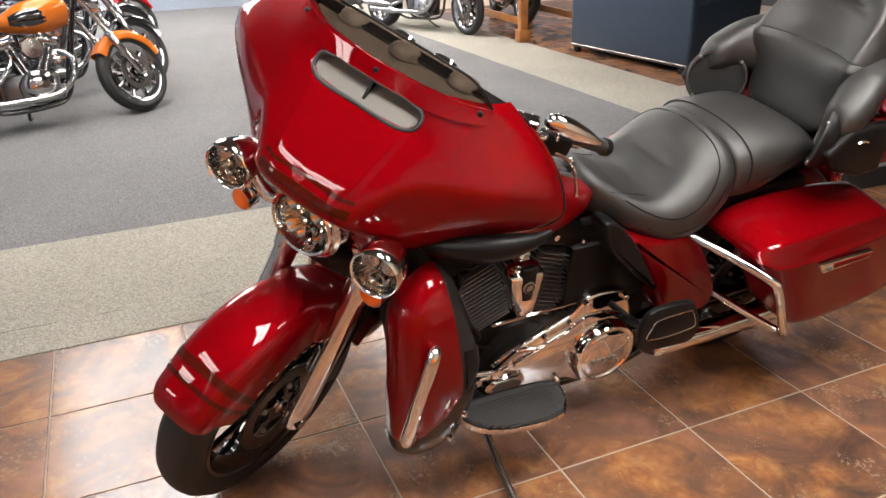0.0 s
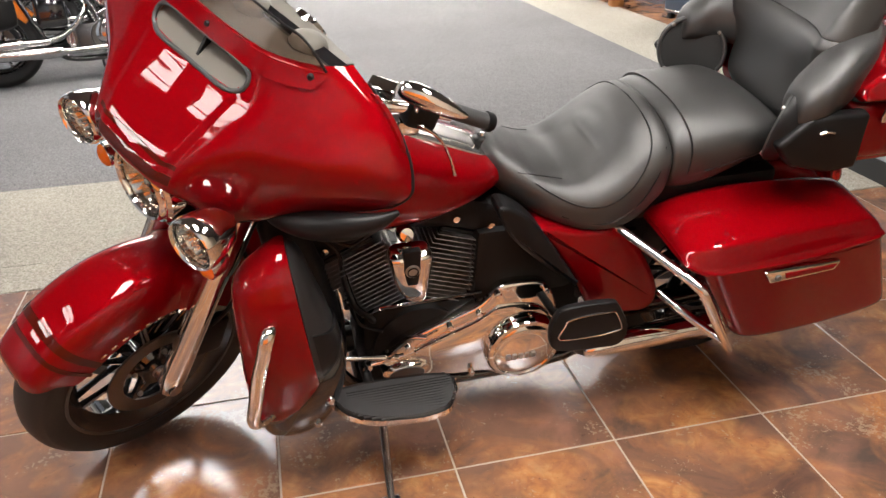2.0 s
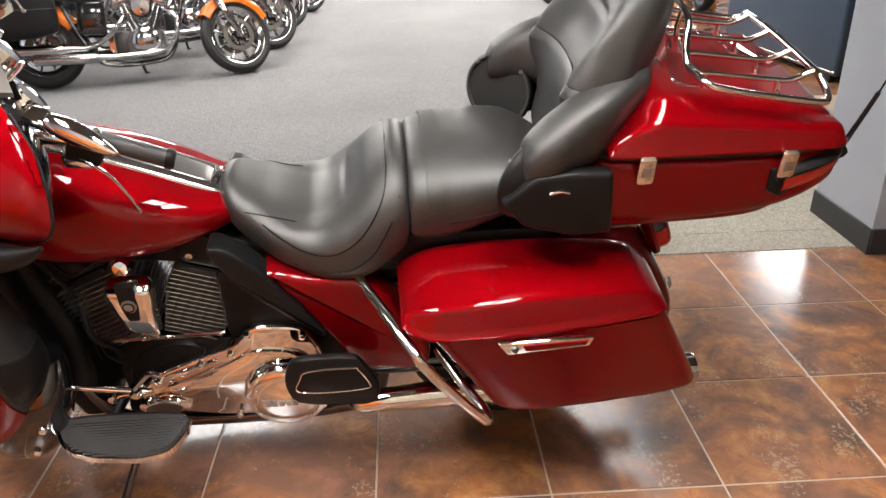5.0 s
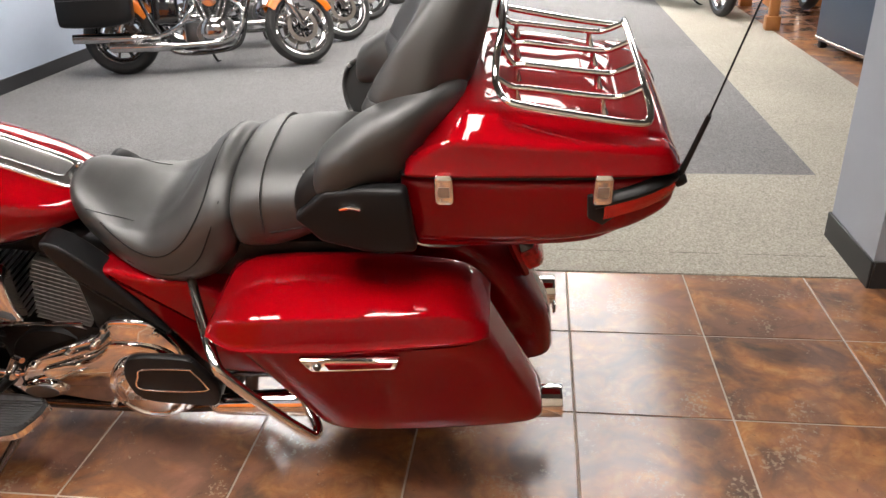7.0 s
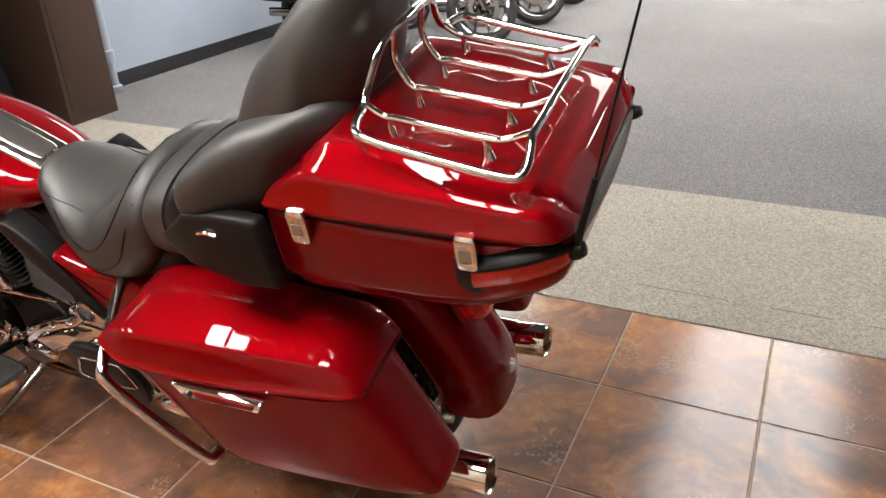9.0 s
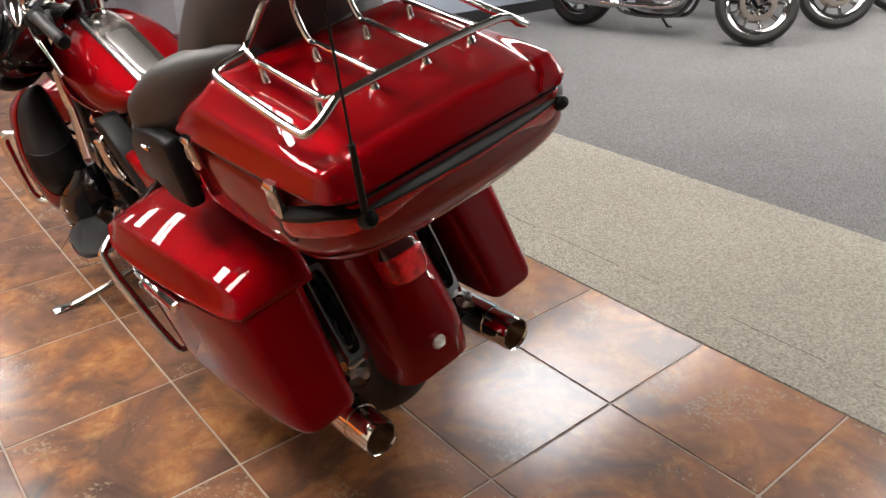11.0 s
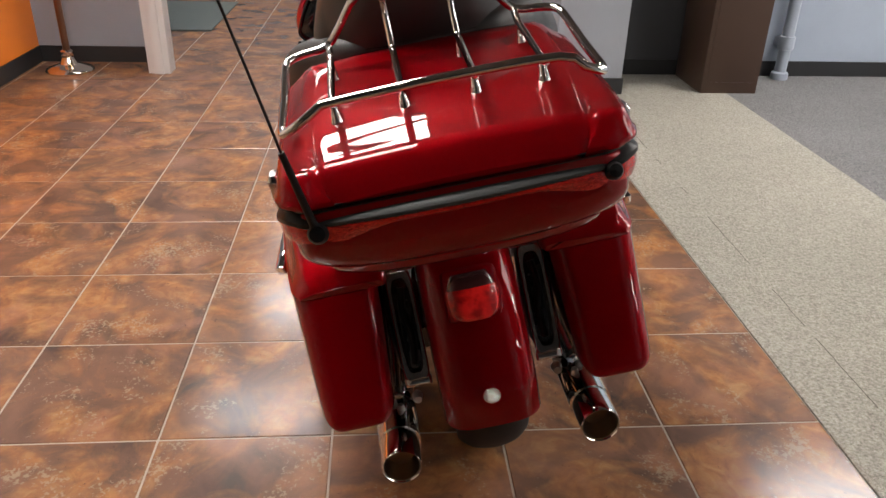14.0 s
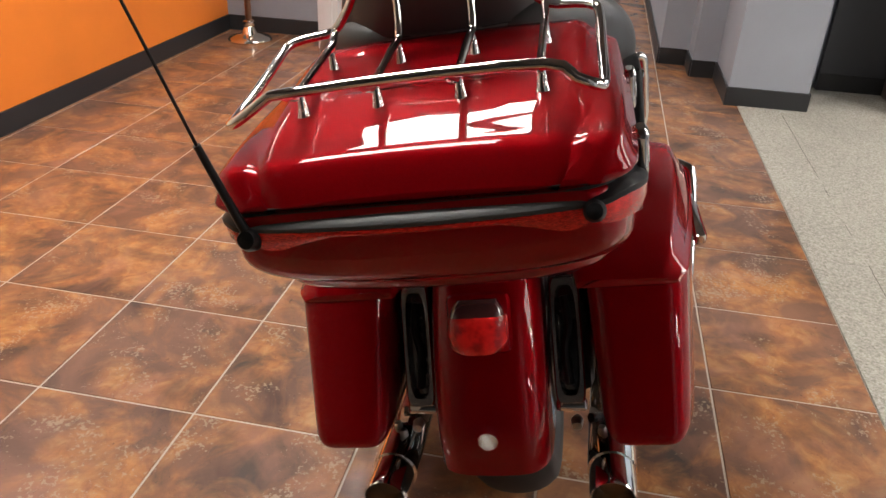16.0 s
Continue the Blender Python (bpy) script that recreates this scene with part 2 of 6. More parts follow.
LAMP_NEAR.node_tree.nodes["Emission"].inputs[1].default_value = LAMP_POWER * 0.29
LAMP_WIDE = LAMP.copy()
LAMP_WIDE.name = "lamp_diffuser_wide"
LAMP_WIDE.node_tree.nodes["Emission"].inputs[1].default_value = LAMP_POWER * 0.125


LENS = TINT.copy()
LENS.name = "clear_lamp_lens"
LENS.node_tree.nodes["Transparent BSDF"].inputs[0].default_value = (0.92, 0.92, 0.90, 1)
LENS.node_tree.nodes["Glossy BSDF"].inputs["Roughness"].default_value = 0.03
LENS.node_tree.nodes["Mix Shader"].inputs[0].default_value = 0.05

# ---- mesh tools ----
def part(name, bm, material, parent=None, label="", m=None, sharp=38, smooth=True):
    bmesh.ops.recalc_face_normals(bm, faces=bm.faces)
    me = bpy.data.meshes.new(name)
    bm.to_mesh(me)
    bm.free()
    me.materials.append(material)
    if smooth:
        me.polygons.foreach_set("use_smooth", [True] * len(me.polygons))
        me.set_sharp_from_angle(angle=radians(sharp))
    ob = new(name, me)
    ob.parent = parent
    if m is not None:
        ob.matrix_local = m
    if label:
        ob["label"] = label
    return ob


def thing(name, label, category, m=None, group="", kind=""):
    ob = new(name)
    ob.empty_display_size = 0.1
    if m is not None:
        ob.matrix_world = m
    return tagged(ob, label, category, group, kind)


def box(x0, y0, z0, x1, y1, z1, bevel=0.0, seg=2):
    bm = bmesh.new()
    bmesh.ops.create_cube(bm, size=1, matrix=Matrix.Translation(((x0 + x1) / 2, (y0 + y1) / 2, (z0 + z1) / 2)) @ Matrix.Diagonal((x1 - x0, y1 - y0, z1 - z0, 1)))
    if bevel:
        bmesh.ops.bevel(bm, geom=bm.edges[:], offset=bevel, segments=seg, affect="EDGES", profile=0.5)
    return bm


def join(*bms):
    out = bmesh.new()
    for b in bms:
        me = bpy.data.meshes.new("tmp")
        b.to_mesh(me)
        b.free()
        out.from_mesh(me)
        bpy.data.meshes.remove(me)
    return out


def moved(bm, m):
    bm.transform(m)
    return bm


def spline(pts, n):
    """Smooth row through control rows."""
    p = np.array(pts, float)
    k = len(p)
    out = []
    for i in range(k - 1):
        a, b, c, d = p[max(i - 1, 0)], p[i], p[i + 1], p[min(i + 2, k - 1)]
        for j in range(n):
            t = j / n
            out.append(0.5 * (2 * b + (c - a) * t + (2 * a - 5 * b + 4 * c - d) * t * t + (3 * b - a - 3 * c + d) * t**3))
    out.append(p[-1])
    return np.array(out)


def loft(rings, caps=True, closed=True):
    bm = bmesh.new()
    vs = [[bm.verts.new(p) for p in ring] for ring in rings]
    n = len(vs[0])
    for a, b in zip(vs, vs[1:]):
        for i in range(n if closed else n - 1):
            j = (i + 1) % n
            bm.faces.new((a[i], a[j], b[j], b[i]))
    if caps and closed:
        bm.faces.new(vs[0][::-1])
        bm.faces.new(vs[-1])
    return bm


def power(v, e):
    return math.copysign(abs(v) ** e, v)


def hull_y(rows, n=4, seg=32, dent=None):
    """Rows of y, centre x, half width, bottom z, top z, top exponent, bottom exponent."""
    rings = []
    for y, xc, hw, z0, z1, nt, nb in spline(rows, n):
        zm, ring = (z0 + z1) / 2, []
        for i in range(seg):
            a = 2 * math.pi * i / seg
            e = 2 / (nt if math.sin(a) > 0 else nb)
            p = Vector((xc + hw * power(math.cos(a), e), y, zm + (z1 - z0) / 2 * power(math.sin(a), e)))
            if dent:
                p = dent(p)
            ring.append(p)
        rings.append(ring)
    return loft(rings)


def hull_z(rows, n=4, seg=28):
    """Rows of z, centre x, centre y, half x, half y, exponent."""
    rings = []
    for z, xc, yc, hx, hy, ex in spline(rows, n):
        rings.append([Vector((xc + hx * power(math.cos(2 * math.pi * i / seg), 2 / ex), yc + hy * power(math.sin(2 * math.pi * i / seg), 2 / ex), z)) for i in range(seg)])
    return loft(rings)


def sweep(pts, section, up=(0, 0, 1), closed=False):
    """A section of (across, upwards) points along a path."""
    pts = [Vector(p) for p in pts]
    up, rings, k = Vector(up), [], len(pts)
    for i, p in enumerate(pts):
        a = pts[(i - 1) % k] if closed else pts[max(i - 1, 0)]
        b = pts[(i + 1) % k] if closed else pts[min(i + 1, k - 1)]
        way = (b - a).normalized()
        side = way.cross(up).normalized()
        top = side.cross(way).normalized()
        rings.append([p + side * u + top * v for u, v in section])
    if closed:
        rings.append(rings[0])
    bm = loft(rings, caps=not closed)
    if closed:
        bmesh.ops.remove_doubles(bm, verts=bm.verts, dist=1e-6)
    return bm


def tube(pts, r, seg=12, n=5, closed=False, flat=1.0):
    """A round bar along a smooth path; r is one radius or one for each control point."""
    ctrl = [list(p) + [r[i] if isinstance(r, (list, tuple)) else r] for i, p in enumerate(pts)]
    if closed:
        ctrl = ctrl + [ctrl[0]]
    path = spline(ctrl, n) if n > 1 else np.array(ctrl, float)
    if closed:
        path = path[:-1]
    ps = [Vector(q[:3]) for q in path]
    k, rings = len(ps), []
    nrm = None
    for i, p in enumerate(ps):
        a = ps[(i - 1) % k] if closed else ps[max(i - 1, 0)]
        b = ps[(i + 1) % k] if closed else ps[min(i + 1, k - 1)]
        way = (b - a).normalized()
        if nrm is None:
            nrm = way.orthogonal().normalized()
        nrm = (nrm - way * nrm.dot(way)).normalized()
        o = way.cross(nrm)
        rad = path[i][3]
        rings.append([p + (nrm * math.cos(2 * math.pi * j / seg) + o * flat * math.sin(2 * math.pi * j / seg)) * rad for j in range(seg)])
    if closed:
        rings.append(rings[0])
    bm = loft(rings, caps=not closed)
    if closed:
        bmesh.ops.remove_doubles(bm, verts=bm.verts, dist=1e-6)
    return bm


def rod(a, b, r, seg=14, r2=None):
    return tube([a, b], [r, r if r2 is None else r2], seg, 1)


def lathe(profile, m=None, seg=40, loop=False):
    """Profile of (radius, height) spun round z, then laid by m."""
    rings = [[Vector((r * math.cos(2 * math.pi * i / seg), r * math.sin(2 * math.pi * i / seg), h)) for i in range(seg)] for r, h in profile]
    if loop:
        rings.append(rings[0])
    bm = loft(rings, caps=not loop)
    if loop:
        bmesh.ops.remove_doubles(bm, verts=bm.verts, dist=1e-6)
    if m is not None:
        bm.transform(m)
    return bm


def slab(outline, x0, x1, bevel=0.006, seg=2):
    """An outline of (y, z) given thickness along x."""
    bm = bmesh.new()
    f = bm.faces.new([bm.verts.new((x0, y, z)) for y, z in outline])
    ext = bmesh.ops.extrude_face_region(bm, geom=[f])
    bmesh.ops.translate(bm, verts=[v for v in ext["geom"] if isinstance(v, bmesh.types.BMVert)], vec=(x1 - x0, 0, 0))
    if bevel:
        bmesh.ops.bevel(bm, geom=bm.edges[:], offset=bevel, segments=seg, affect="EDGES", profile=0.5)
    return bm


def plate(outline, z0, z1, bevel=0.004, seg=2):
    """An outline of (x, y) given thickness along z."""
    bm = slab([(y, x) for x, y in outline], 0, 1, 0)
    for v in bm.verts:
        v.co = Vector((v.co.z, v.co.y, z0 + v.co.x * (z1 - z0)))
    if bevel:
        bmesh.ops.bevel(bm, geom=bm.edges[:], offset=bevel, segments=seg, affect="EDGES", profile=0.5)
    return bm


def smooth_loop(pts, n=5):
    p = spline([pts[-1], *pts, pts[0], pts[1]], n)
    return [tuple(q) for q in p[n : -n - 1]]


def mirror_x(bm):
    bm.transform(Matrix.Diagonal((-1, 1, 1, 1)))
    return bm


ACROSS = Matrix.Rotation(radians(90), 4, "Y")  # spins lathed things about x


def at(x, y, z):
    return Matrix.Translation((x, y, z))


def facing(p, way):
    """Lays a lathed thing at p with its top towards way."""
    return Matrix.Translation(p) @ Vector(way).to_track_quat("Z", "Y").to_matrix().to_4x4()


def wheel(name, parent, y, z, r, w, rim_r, spokes, rim_mat, m=None, disc=0.0, curved=False, label=""):
    """A cast wheel: rim with hub > tyre, spokes, disc."""
    c = at(0, y, z) @ ACROSS
    h = w / 2
    rim = [(rim_r, -h * 0.8), (rim_r + 0.012, -h * 0.86), (rim_r + 0.012, -h * 0.72), (rim_r - 0.018, -h * 0.45), (rim_r - 0.018, h * 0.45), (rim_r + 0.012, h * 0.72), (rim_r + 0.012, h * 0.86), (rim_r, h * 0.8), (rim_r - 0.03, h * 0.4), (rim_r - 0.03, -h * 0.4)]
    hub = [(0.0, -h * 0.95), (0.035, -h * 0.95), (0.05, -h * 0.6), (0.045, 0), (0.05, h * 0.6), (0.035, h * 0.95), (0.0, h * 0.95)]
    ob = part(name, join(lathe(rim, c, 56, True), lathe(hub, c, 24)), rim_mat, parent, label, m)
    t = [(rim_r + 0.004, -h * 0.74), (rim_r + 0.03, -h * 0.97), ((r + rim_r) / 2 + 0.012, -h), (r - 0.026, -h * 0.86), (r - 0.008, -h * 0.55), (r, 0), (r - 0.008, h * 0.55), (r - 0.026, h * 0.86), ((r + rim_r) / 2 + 0.012, h), (rim_r + 0.03, h * 0.97), (rim_r + 0.004, h * 0.74)]
    t = [tuple(q) for q in spline(t, 3)]
    part("tyre", lathe(t, c, 64, True), RUBBER, ob)
    for k in range(spokes):
        a = 2 * math.pi * k / spokes
        turn = at(0, y, z) @ Matrix.Rotation(a, 4, "X")
        sp = tube([(h * 0.35, 0, 0.04), (h * 0.3, 0.012 if curved else 0, rim_r * 0.55), (h * 0.25, 0, rim_r - 0.02)], [0.018, 0.012, 0.016], 8, 3, flat=0.7)
        sp2 = tube([(-h * 0.35, 0, 0.04), (-h * 0.3, 0.012 if curved else 0, rim_r * 0.55), (-h * 0.25, 0, rim_r - 0.02)], [0.018, 0.012, 0.016], 8, 3, flat=0.7)
        part("spoke", moved(join(sp, sp2), turn), rim_mat, ob)
    if disc:
        for s in (-1, 1):
            ring = [(disc, s * h * 1.02), (disc, s * h * 1.02 + 0.006 * s), (disc * 0.72, s * h * 1.02 + 0.006 * s), (disc * 0.72, s * h * 1.02)]
            d = part("brake_disc", lathe(ring, c, 40, True), DISC, ob, "dark drilled steel brake disc")
            arms = [lathe([(0.020, s * h * 0.9), (0.045, s * h * 0.9), (0.045, s * h * 1.10), (0.020, s * h * 1.10)], c, 28, True)]
            for k in range(5):
                arms.append(moved(box(s * h * 1.03 - 0.004, -0.010, 0.035, s * h * 1.03 + 0.004, 0.010, disc * 0.78, 0.003, 1), at(0, y, z) @ Matrix.Rotation(2 * math.pi * k / 5 + 0.3, 4, "X")))
            part("disc_carrier", join(*arms), BLACK_PAINT, ob, "black five-armed disc carrier")
            for k in range(5):
                a = 2 * math.pi * k / 5 + 0.3
                part("disc_bolt", lathe([(0, 0.006), (0.006, 0.005), (0.008, -0.004), (0, -0.004)], facing((s * (h * 1.03 + 0.006), y - 0.078 * math.sin(a), z + 0.078 * math.cos(a)), (s, 0, 0)), 10), ALLOY, ob)
            part("hub_cap", lathe([(0, 0.012), (0.014, 0.010), (0.020, 0.0), (0.020, -0.01), (0, -0.01)], facing((s * h * 1.10, y, z), (s, 0, 0)), 20), ALLOY, ob)
    return ob


# ---- the showroom ----
T = 0.46  # tile module
EDGE = T  # where tile meets carpet
WEST, EAST, NORTH, SOUTH, FAR = -3.25, 12.0, 4.87, -6.5, 9.5
HIGH = 3.0


def wall(name, bm, material, label, category="wall"):
    return tagged(part(name, bm, material, smooth=False), label, category, kind="structure")


# unseen stretch filled in; cream keeps orange out of the chrome's reflections
wall("wall_west_south", box(WEST - 0.15, SOUTH, 0, WEST - 0.002, 1.9, HIGH), CREAM, "plain cream fill-in wall along the unseen stretch of the aisle")
wall("wall_west", box(WEST - 0.15, 1.9, 0, WEST, 5.12, 1.35), ORANGEWALL, "bright orange painted wall along the tiled aisle")
# unseen upper part filled in grey to temper reflections on the bike
wall("wall_west_upper", box(WEST - 0.15, 1.9, 1.35, WEST - 0.003, 5.12, HIGH), PILLARGREY, "plain grey fill-in wall above the orange, out of view")
wall("wall_west_hall", box(WEST - 0.15, 5.27, 0, WEST, FAR, HIGH), PILLARGREY, "grey painted wall of the entrance passage")
wall("wall_stub", box(WEST - 0.15, 5.12, 0, -2.42, 5.27, HIGH), PILLARGREY, "grey painted wall stub beside the passage")
wall("wall_entry_front", box(WEST - 0.15, FAR, 0, 1.2, FAR + 0.15, HIGH), PILLARGREY, "grey wall closing the entrance passage")
wall("wall_passage", box(0.02, 5.24, 0, 0.22, FAR, HIGH), PILLARGREY, "grey painted passage wall")
wall("wall_step", box(0.22, 4.94, 0, 1.03, 5.24, HIGH), PILLARGREY, "grey painted stepped wall end")
wall("wall_pillar_north", box(0.386, 4.326, 0, 0.85, 4.94, HIGH), PILLARGREY, "blue-grey painted pillar with black base", "pillar")
wall("wall_recess", box(1.03, 4.88, 0, 2.0, 5.03, HIGH), DARKWALL, "dark charcoal recess panel beside the pillar")
wall("wall_north", box(2.0, NORTH, 0, EAST, NORTH + 0.15, HIGH), BLUEGREY, "pale blue-grey painted showroom wall")
wall("wall_east", box(EAST, SOUTH, 0, EAST + 0.15, NORTH + 0.15, HIGH), BLUEGREY, "blue-grey painted far showroom wall")
# unseen; dark so little light bounces onto the bike's rear
wall("wall_south", box(WEST - 0.15, SOUTH - 0.15, 0, EAST + 0.15, SOUTH, HIGH), DARKWALL, "plain dark grey wall closing the unseen south side")
wall("wall_pillar_south", box(0.39, -1.2, 0, 0.85, -0.674, HIGH), PILLARGREY, "square blue-grey painted pillar on the carpet edge", "pillar")
tagged(part("ceiling", box(WEST - 0.15, SOUTH - 0.15, HIGH, EAST + 0.15, FAR + 0.15, HIGH + 0.1), CEILING, smooth=False), "grey acoustic tile showroom ceiling", "ceiling", kind="structure")


def skirting(x0, y0, x1, y1, out):
    """A rubber base 10 cm high along a wall foot, standing out to one side."""
    ox, oy = out
    bm = box(min(x0, x1, x0 + ox * 0.012, x1 + ox * 0.012), min(y0, y1, y0 + oy * 0.012, y1 + oy * 0.012), 0, max(x0, x1, x0 + ox * 0.012, x1 + ox * 0.012), max(y0, y1, y0 + oy * 0.012, y1 + oy * 0.012), 0.115, 0.003, 1)
    return tagged(part("baseboard", bm, BASE), "black rubber baseboard at the wall foot", "baseboard", kind="structure")


skirting(WEST, SOUTH, WEST, 5.108, (1, 0))
skirting(WEST, 5.12, -2.42, 5.12, (0, -1))
skirting(WEST, 5.27, WEST, FAR, (1, 0))
skirting(0.02, 5.24, 0.02, FAR, (-1, 0))
skirting(0.02, 5.24, 0.208, 5.24, (0, -1))
skirting(0.22, 4.94, 0.22, 5.228, (-1, 0))
skirting(0.22, 4.94, 0.374, 4.94, (0, -1))
skirting(0.386, 4.326, 0.386, 4.928, (-1, 0))
skirting(0.374, 4.326, 0.862, 4.326, (0, -1))
skirting(0.85, 4.326, 0.85, 4.928, (1, 0))
skirting(1.03, 4.88, 2.0, 4.88, (0, -1))
skirting(2.0, NORTH, EAST, NORTH, (0, -1))
skirting(0.378, -0.674, 0.862, -0.674, (0, 1))
skirting(0.39, -1.2, 0.39, -0.674, (-1, 0))
skirting(0.85, -1.2, 0.85, -0.674, (1, 0))
skirting(0.378, -1.2, 0.862, -1.2, (0, -1))

# carpet: a beige border along the tile, grey beyond, and a beige walkway before the lounge
carpet_beige = tagged(part("carpet_border", box(EDGE, -0.86, -0.03, 1.62, NORTH + 0.1, 0.004), BEIGE, smooth=False), "beige speckled loop carpet border along the tile", "carpet", kind="structure")
tagged(part("carpet_walkway", box(EDGE, -1.72, -0.03, EAST, -0.86, 0.004), BEIGE, smooth=False), "beige speckled loop carpet walkway", "carpet", kind="structure")
tagged(part("carpet_field", box(1.62, -0.86, -0.03, EAST, NORTH, 0.0035), GREYCARPET, smooth=False), "grey speckled loop carpet field", "carpet", kind="structure")
SEAM = mat("carpet_seam_shadow", (0.09, 0.08, 0.06), 1.0)


def seam_line():
    bm = bmesh.new()
    y, k = -0.6, 0
    while y < 4.2:
        ln = 0.05 + 0.09 * random.random()
        if random.random() < 0.8:
            x = 0.66 + 0.012 * (y - 1) + 0.004 * random.random()
            b = box(x, y, 0.0035, x + 0.0022, y + ln, 0.0047)
            me = bpy.data.meshes.new("tmp")
            b.to_mesh(me)
            b.free()
            bm.from_mesh(me)
            bpy.data.meshes.remove(me)
        y += ln
    return bm


part("carpet_seam", seam_line(), SEAM, carpet_beige, "thin dark seam in the carpet")

# lit ceiling panels, each in a thin frame
def troffer(x, y, glow, half=0.31):
    ob = thing("ceiling_light", "recessed white ceiling light panel with two bright lenses", "ceiling light", at(x, y, HIGH), "ceiling lights")
    e = half - 0.03
    bm = join(box(-0.62, -half, -0.02, 0.62, -e, 0), box(-0.62, e, -0.02, 0.62, half, 0), box(-0.62, -e, -0.02, -0.59, e, 0), box(0.59, -e, -0.02, 0.62, e, 0), box(-0.59, -0.02, -0.018, 0.59, 0.02, 0))
    part("frame", bm, WHITE, ob, smooth=False)
    part("diffuser", box(-0.59, -e, -0.012, 0.59, -0.02, -0.001), glow, ob, smooth=False)
    part("diffuser", box(-0.59, 0.02, -0.012, 0.59, e, -0.001), glow, ob, smooth=False)
    return ob


# far panels, unseen and guessed, added to light the parked row and carpet
first = troffer(8.2, 3.2, LAMP)
for x, y in ((10.7, 3.2), (7.4, 0.0), (9.6, 0.0)):
    copy_thing(first, at(x, y, HIGH))
soft = troffer(-1.7, 2.3, LAMP_SOFT)
# unseen panels added to light the lounge side
for x, y in ((6.2, -3.6), (9.6, -3.6)):
    copy_thing(soft, at(x, y, HIGH))
hall = troffer(-1.5, 6.6, LAMP_NEAR, 0.36)
copy_thing(hall, at(-1.5, 8.6, HIGH))
troffer(-1.75, 4.74, LAMP_NEAR, 0.24)
# added fill panel with no known source; lifts the seat and left side
troffer(-1.75, 0.75, LAMP_SOFT, 0.27)
troffer(2.75, 3.15, LAMP_NEAR, 0.62)
mid = troffer(4.05, 3.2, LAMP_MID, 0.74)
copy_thing(mid, at(5.35, 3.2, HIGH))
wide = troffer(2.65, 0.0, LAMP_WIDE, 0.68)
for x in (3.95, 5.25):
    copy_thing(wide, at(x, 0.0, HIGH))

# ---- the red touring motorcycle ----
LEAN, HEADING = 11.5, 2.0
BIKE = at(-0.487, 0.95, 0) @ Matrix.Rotation(radians(HEADING), 4, "Z") @ Matrix.Rotation(radians(-LEAN), 4, "Y")
bike = thing("touring_motorcycle", "glossy dark red touring motorcycle leaning on its kickstand", "motorcycle", BIKE)
STEER_AT, RAKE = Vector((0, 1.795, 0)), radians(26)
STEER = Matrix.Translation(STEER_AT) @ Matrix.Rotation(radians(33), 4, Vector((0, -math.sin(RAKE), math.cos(RAKE)))) @ Matrix.Translation(-STEER_AT)
AXLE_F, AXLE_R = 1.665, 0.03
FAIRED = STEER @ at(0.016, 1.39, 1.2) @ Matrix.Rotation(radians(4.5), 4, "Z") @ Matrix.Rotation(radians(-2.5), 4, "Y") @ at(0, -1.39, -1.2)


def bp(name, bm, material, label="", m=None, parent=None, sharp=38):
    return part(name, bm, material, parent or bike, label, m, sharp)


def both(name, make, material, label="", parent=None):
    """The same part on either side; make() gives the left one."""
    return bp(name, make(), material, label, parent=parent), bp(name, mirror_x(make()), material, label, parent=parent)


# wheels
wheel("front_wheel", bike, AXLE_F, 0.325, 0.325, 0.13, 0.225, 7, BLACK_PAINT, STEER, 0.140, label="black cast front wheel with machined rim")
wheel("rear_wheel", bike, AXLE_R, 0.325, 0.325, 0.18, 0.215, 9, BLACK_PAINT, None, 0.14)
bp("rim_edge", join(lathe([(0.232, -0.058), (0.240, -0.058), (0.240, -0.052), (0.232, -0.052)], at(0, AXLE_F, 0.325) @ ACROSS, 56, True), lathe([(0.232, 0.058), (0.240, 0.058), (0.240, 0.052), (0.232, 0.052)], at(0, AXLE_F, 0.325) @ ACROSS, 56, True)), DARK_ALLOY, "machined rim lip", STEER)

# fork: chrome covers above, sliders below
def fork_at(s, d):
    """A point on a fork leg, d metres up from the axle."""
    return Vector((0.118 * s, AXLE_F - 0.005 - d * math.sin(RAKE), 0.325 + d * math.cos(RAKE)))


for s in (-1, 1):
    bp("fork_slider", tube([fork_at(s, -0.03), fork_at(s, 0.02), fork_at(s, 0.1), fork_at(s, 0.34), fork_at(s, 0.42)], [0.022, 0.033, 0.033, 0.031, 0.034], 18, 3), CHROME, "polished chrome fork slider", STEER)
    bp("fork_cover", tube([fork_at(s, 0.40), fork_at(s, 0.43), fork_at(s, 0.80)], [0.034, 0.04, 0.04], 18, 2), CHROME, "chrome fork cover", STEER)
    bp("brake_caliper", moved(box(-0.02, -0.045, -0.06, 0.02, 0.045, 0.06, 0.012), at(0.105 * s, AXLE_F - 0.13, 0.42) @ Matrix.Rotation(radians(20), 4, "X")), BLACK, "black front brake caliper", STEER)
bp("front_axle", rod((-0.15, AXLE_F, 0.325), (0.15, AXLE_F, 0.325), 0.018), CHROME, "", STEER)


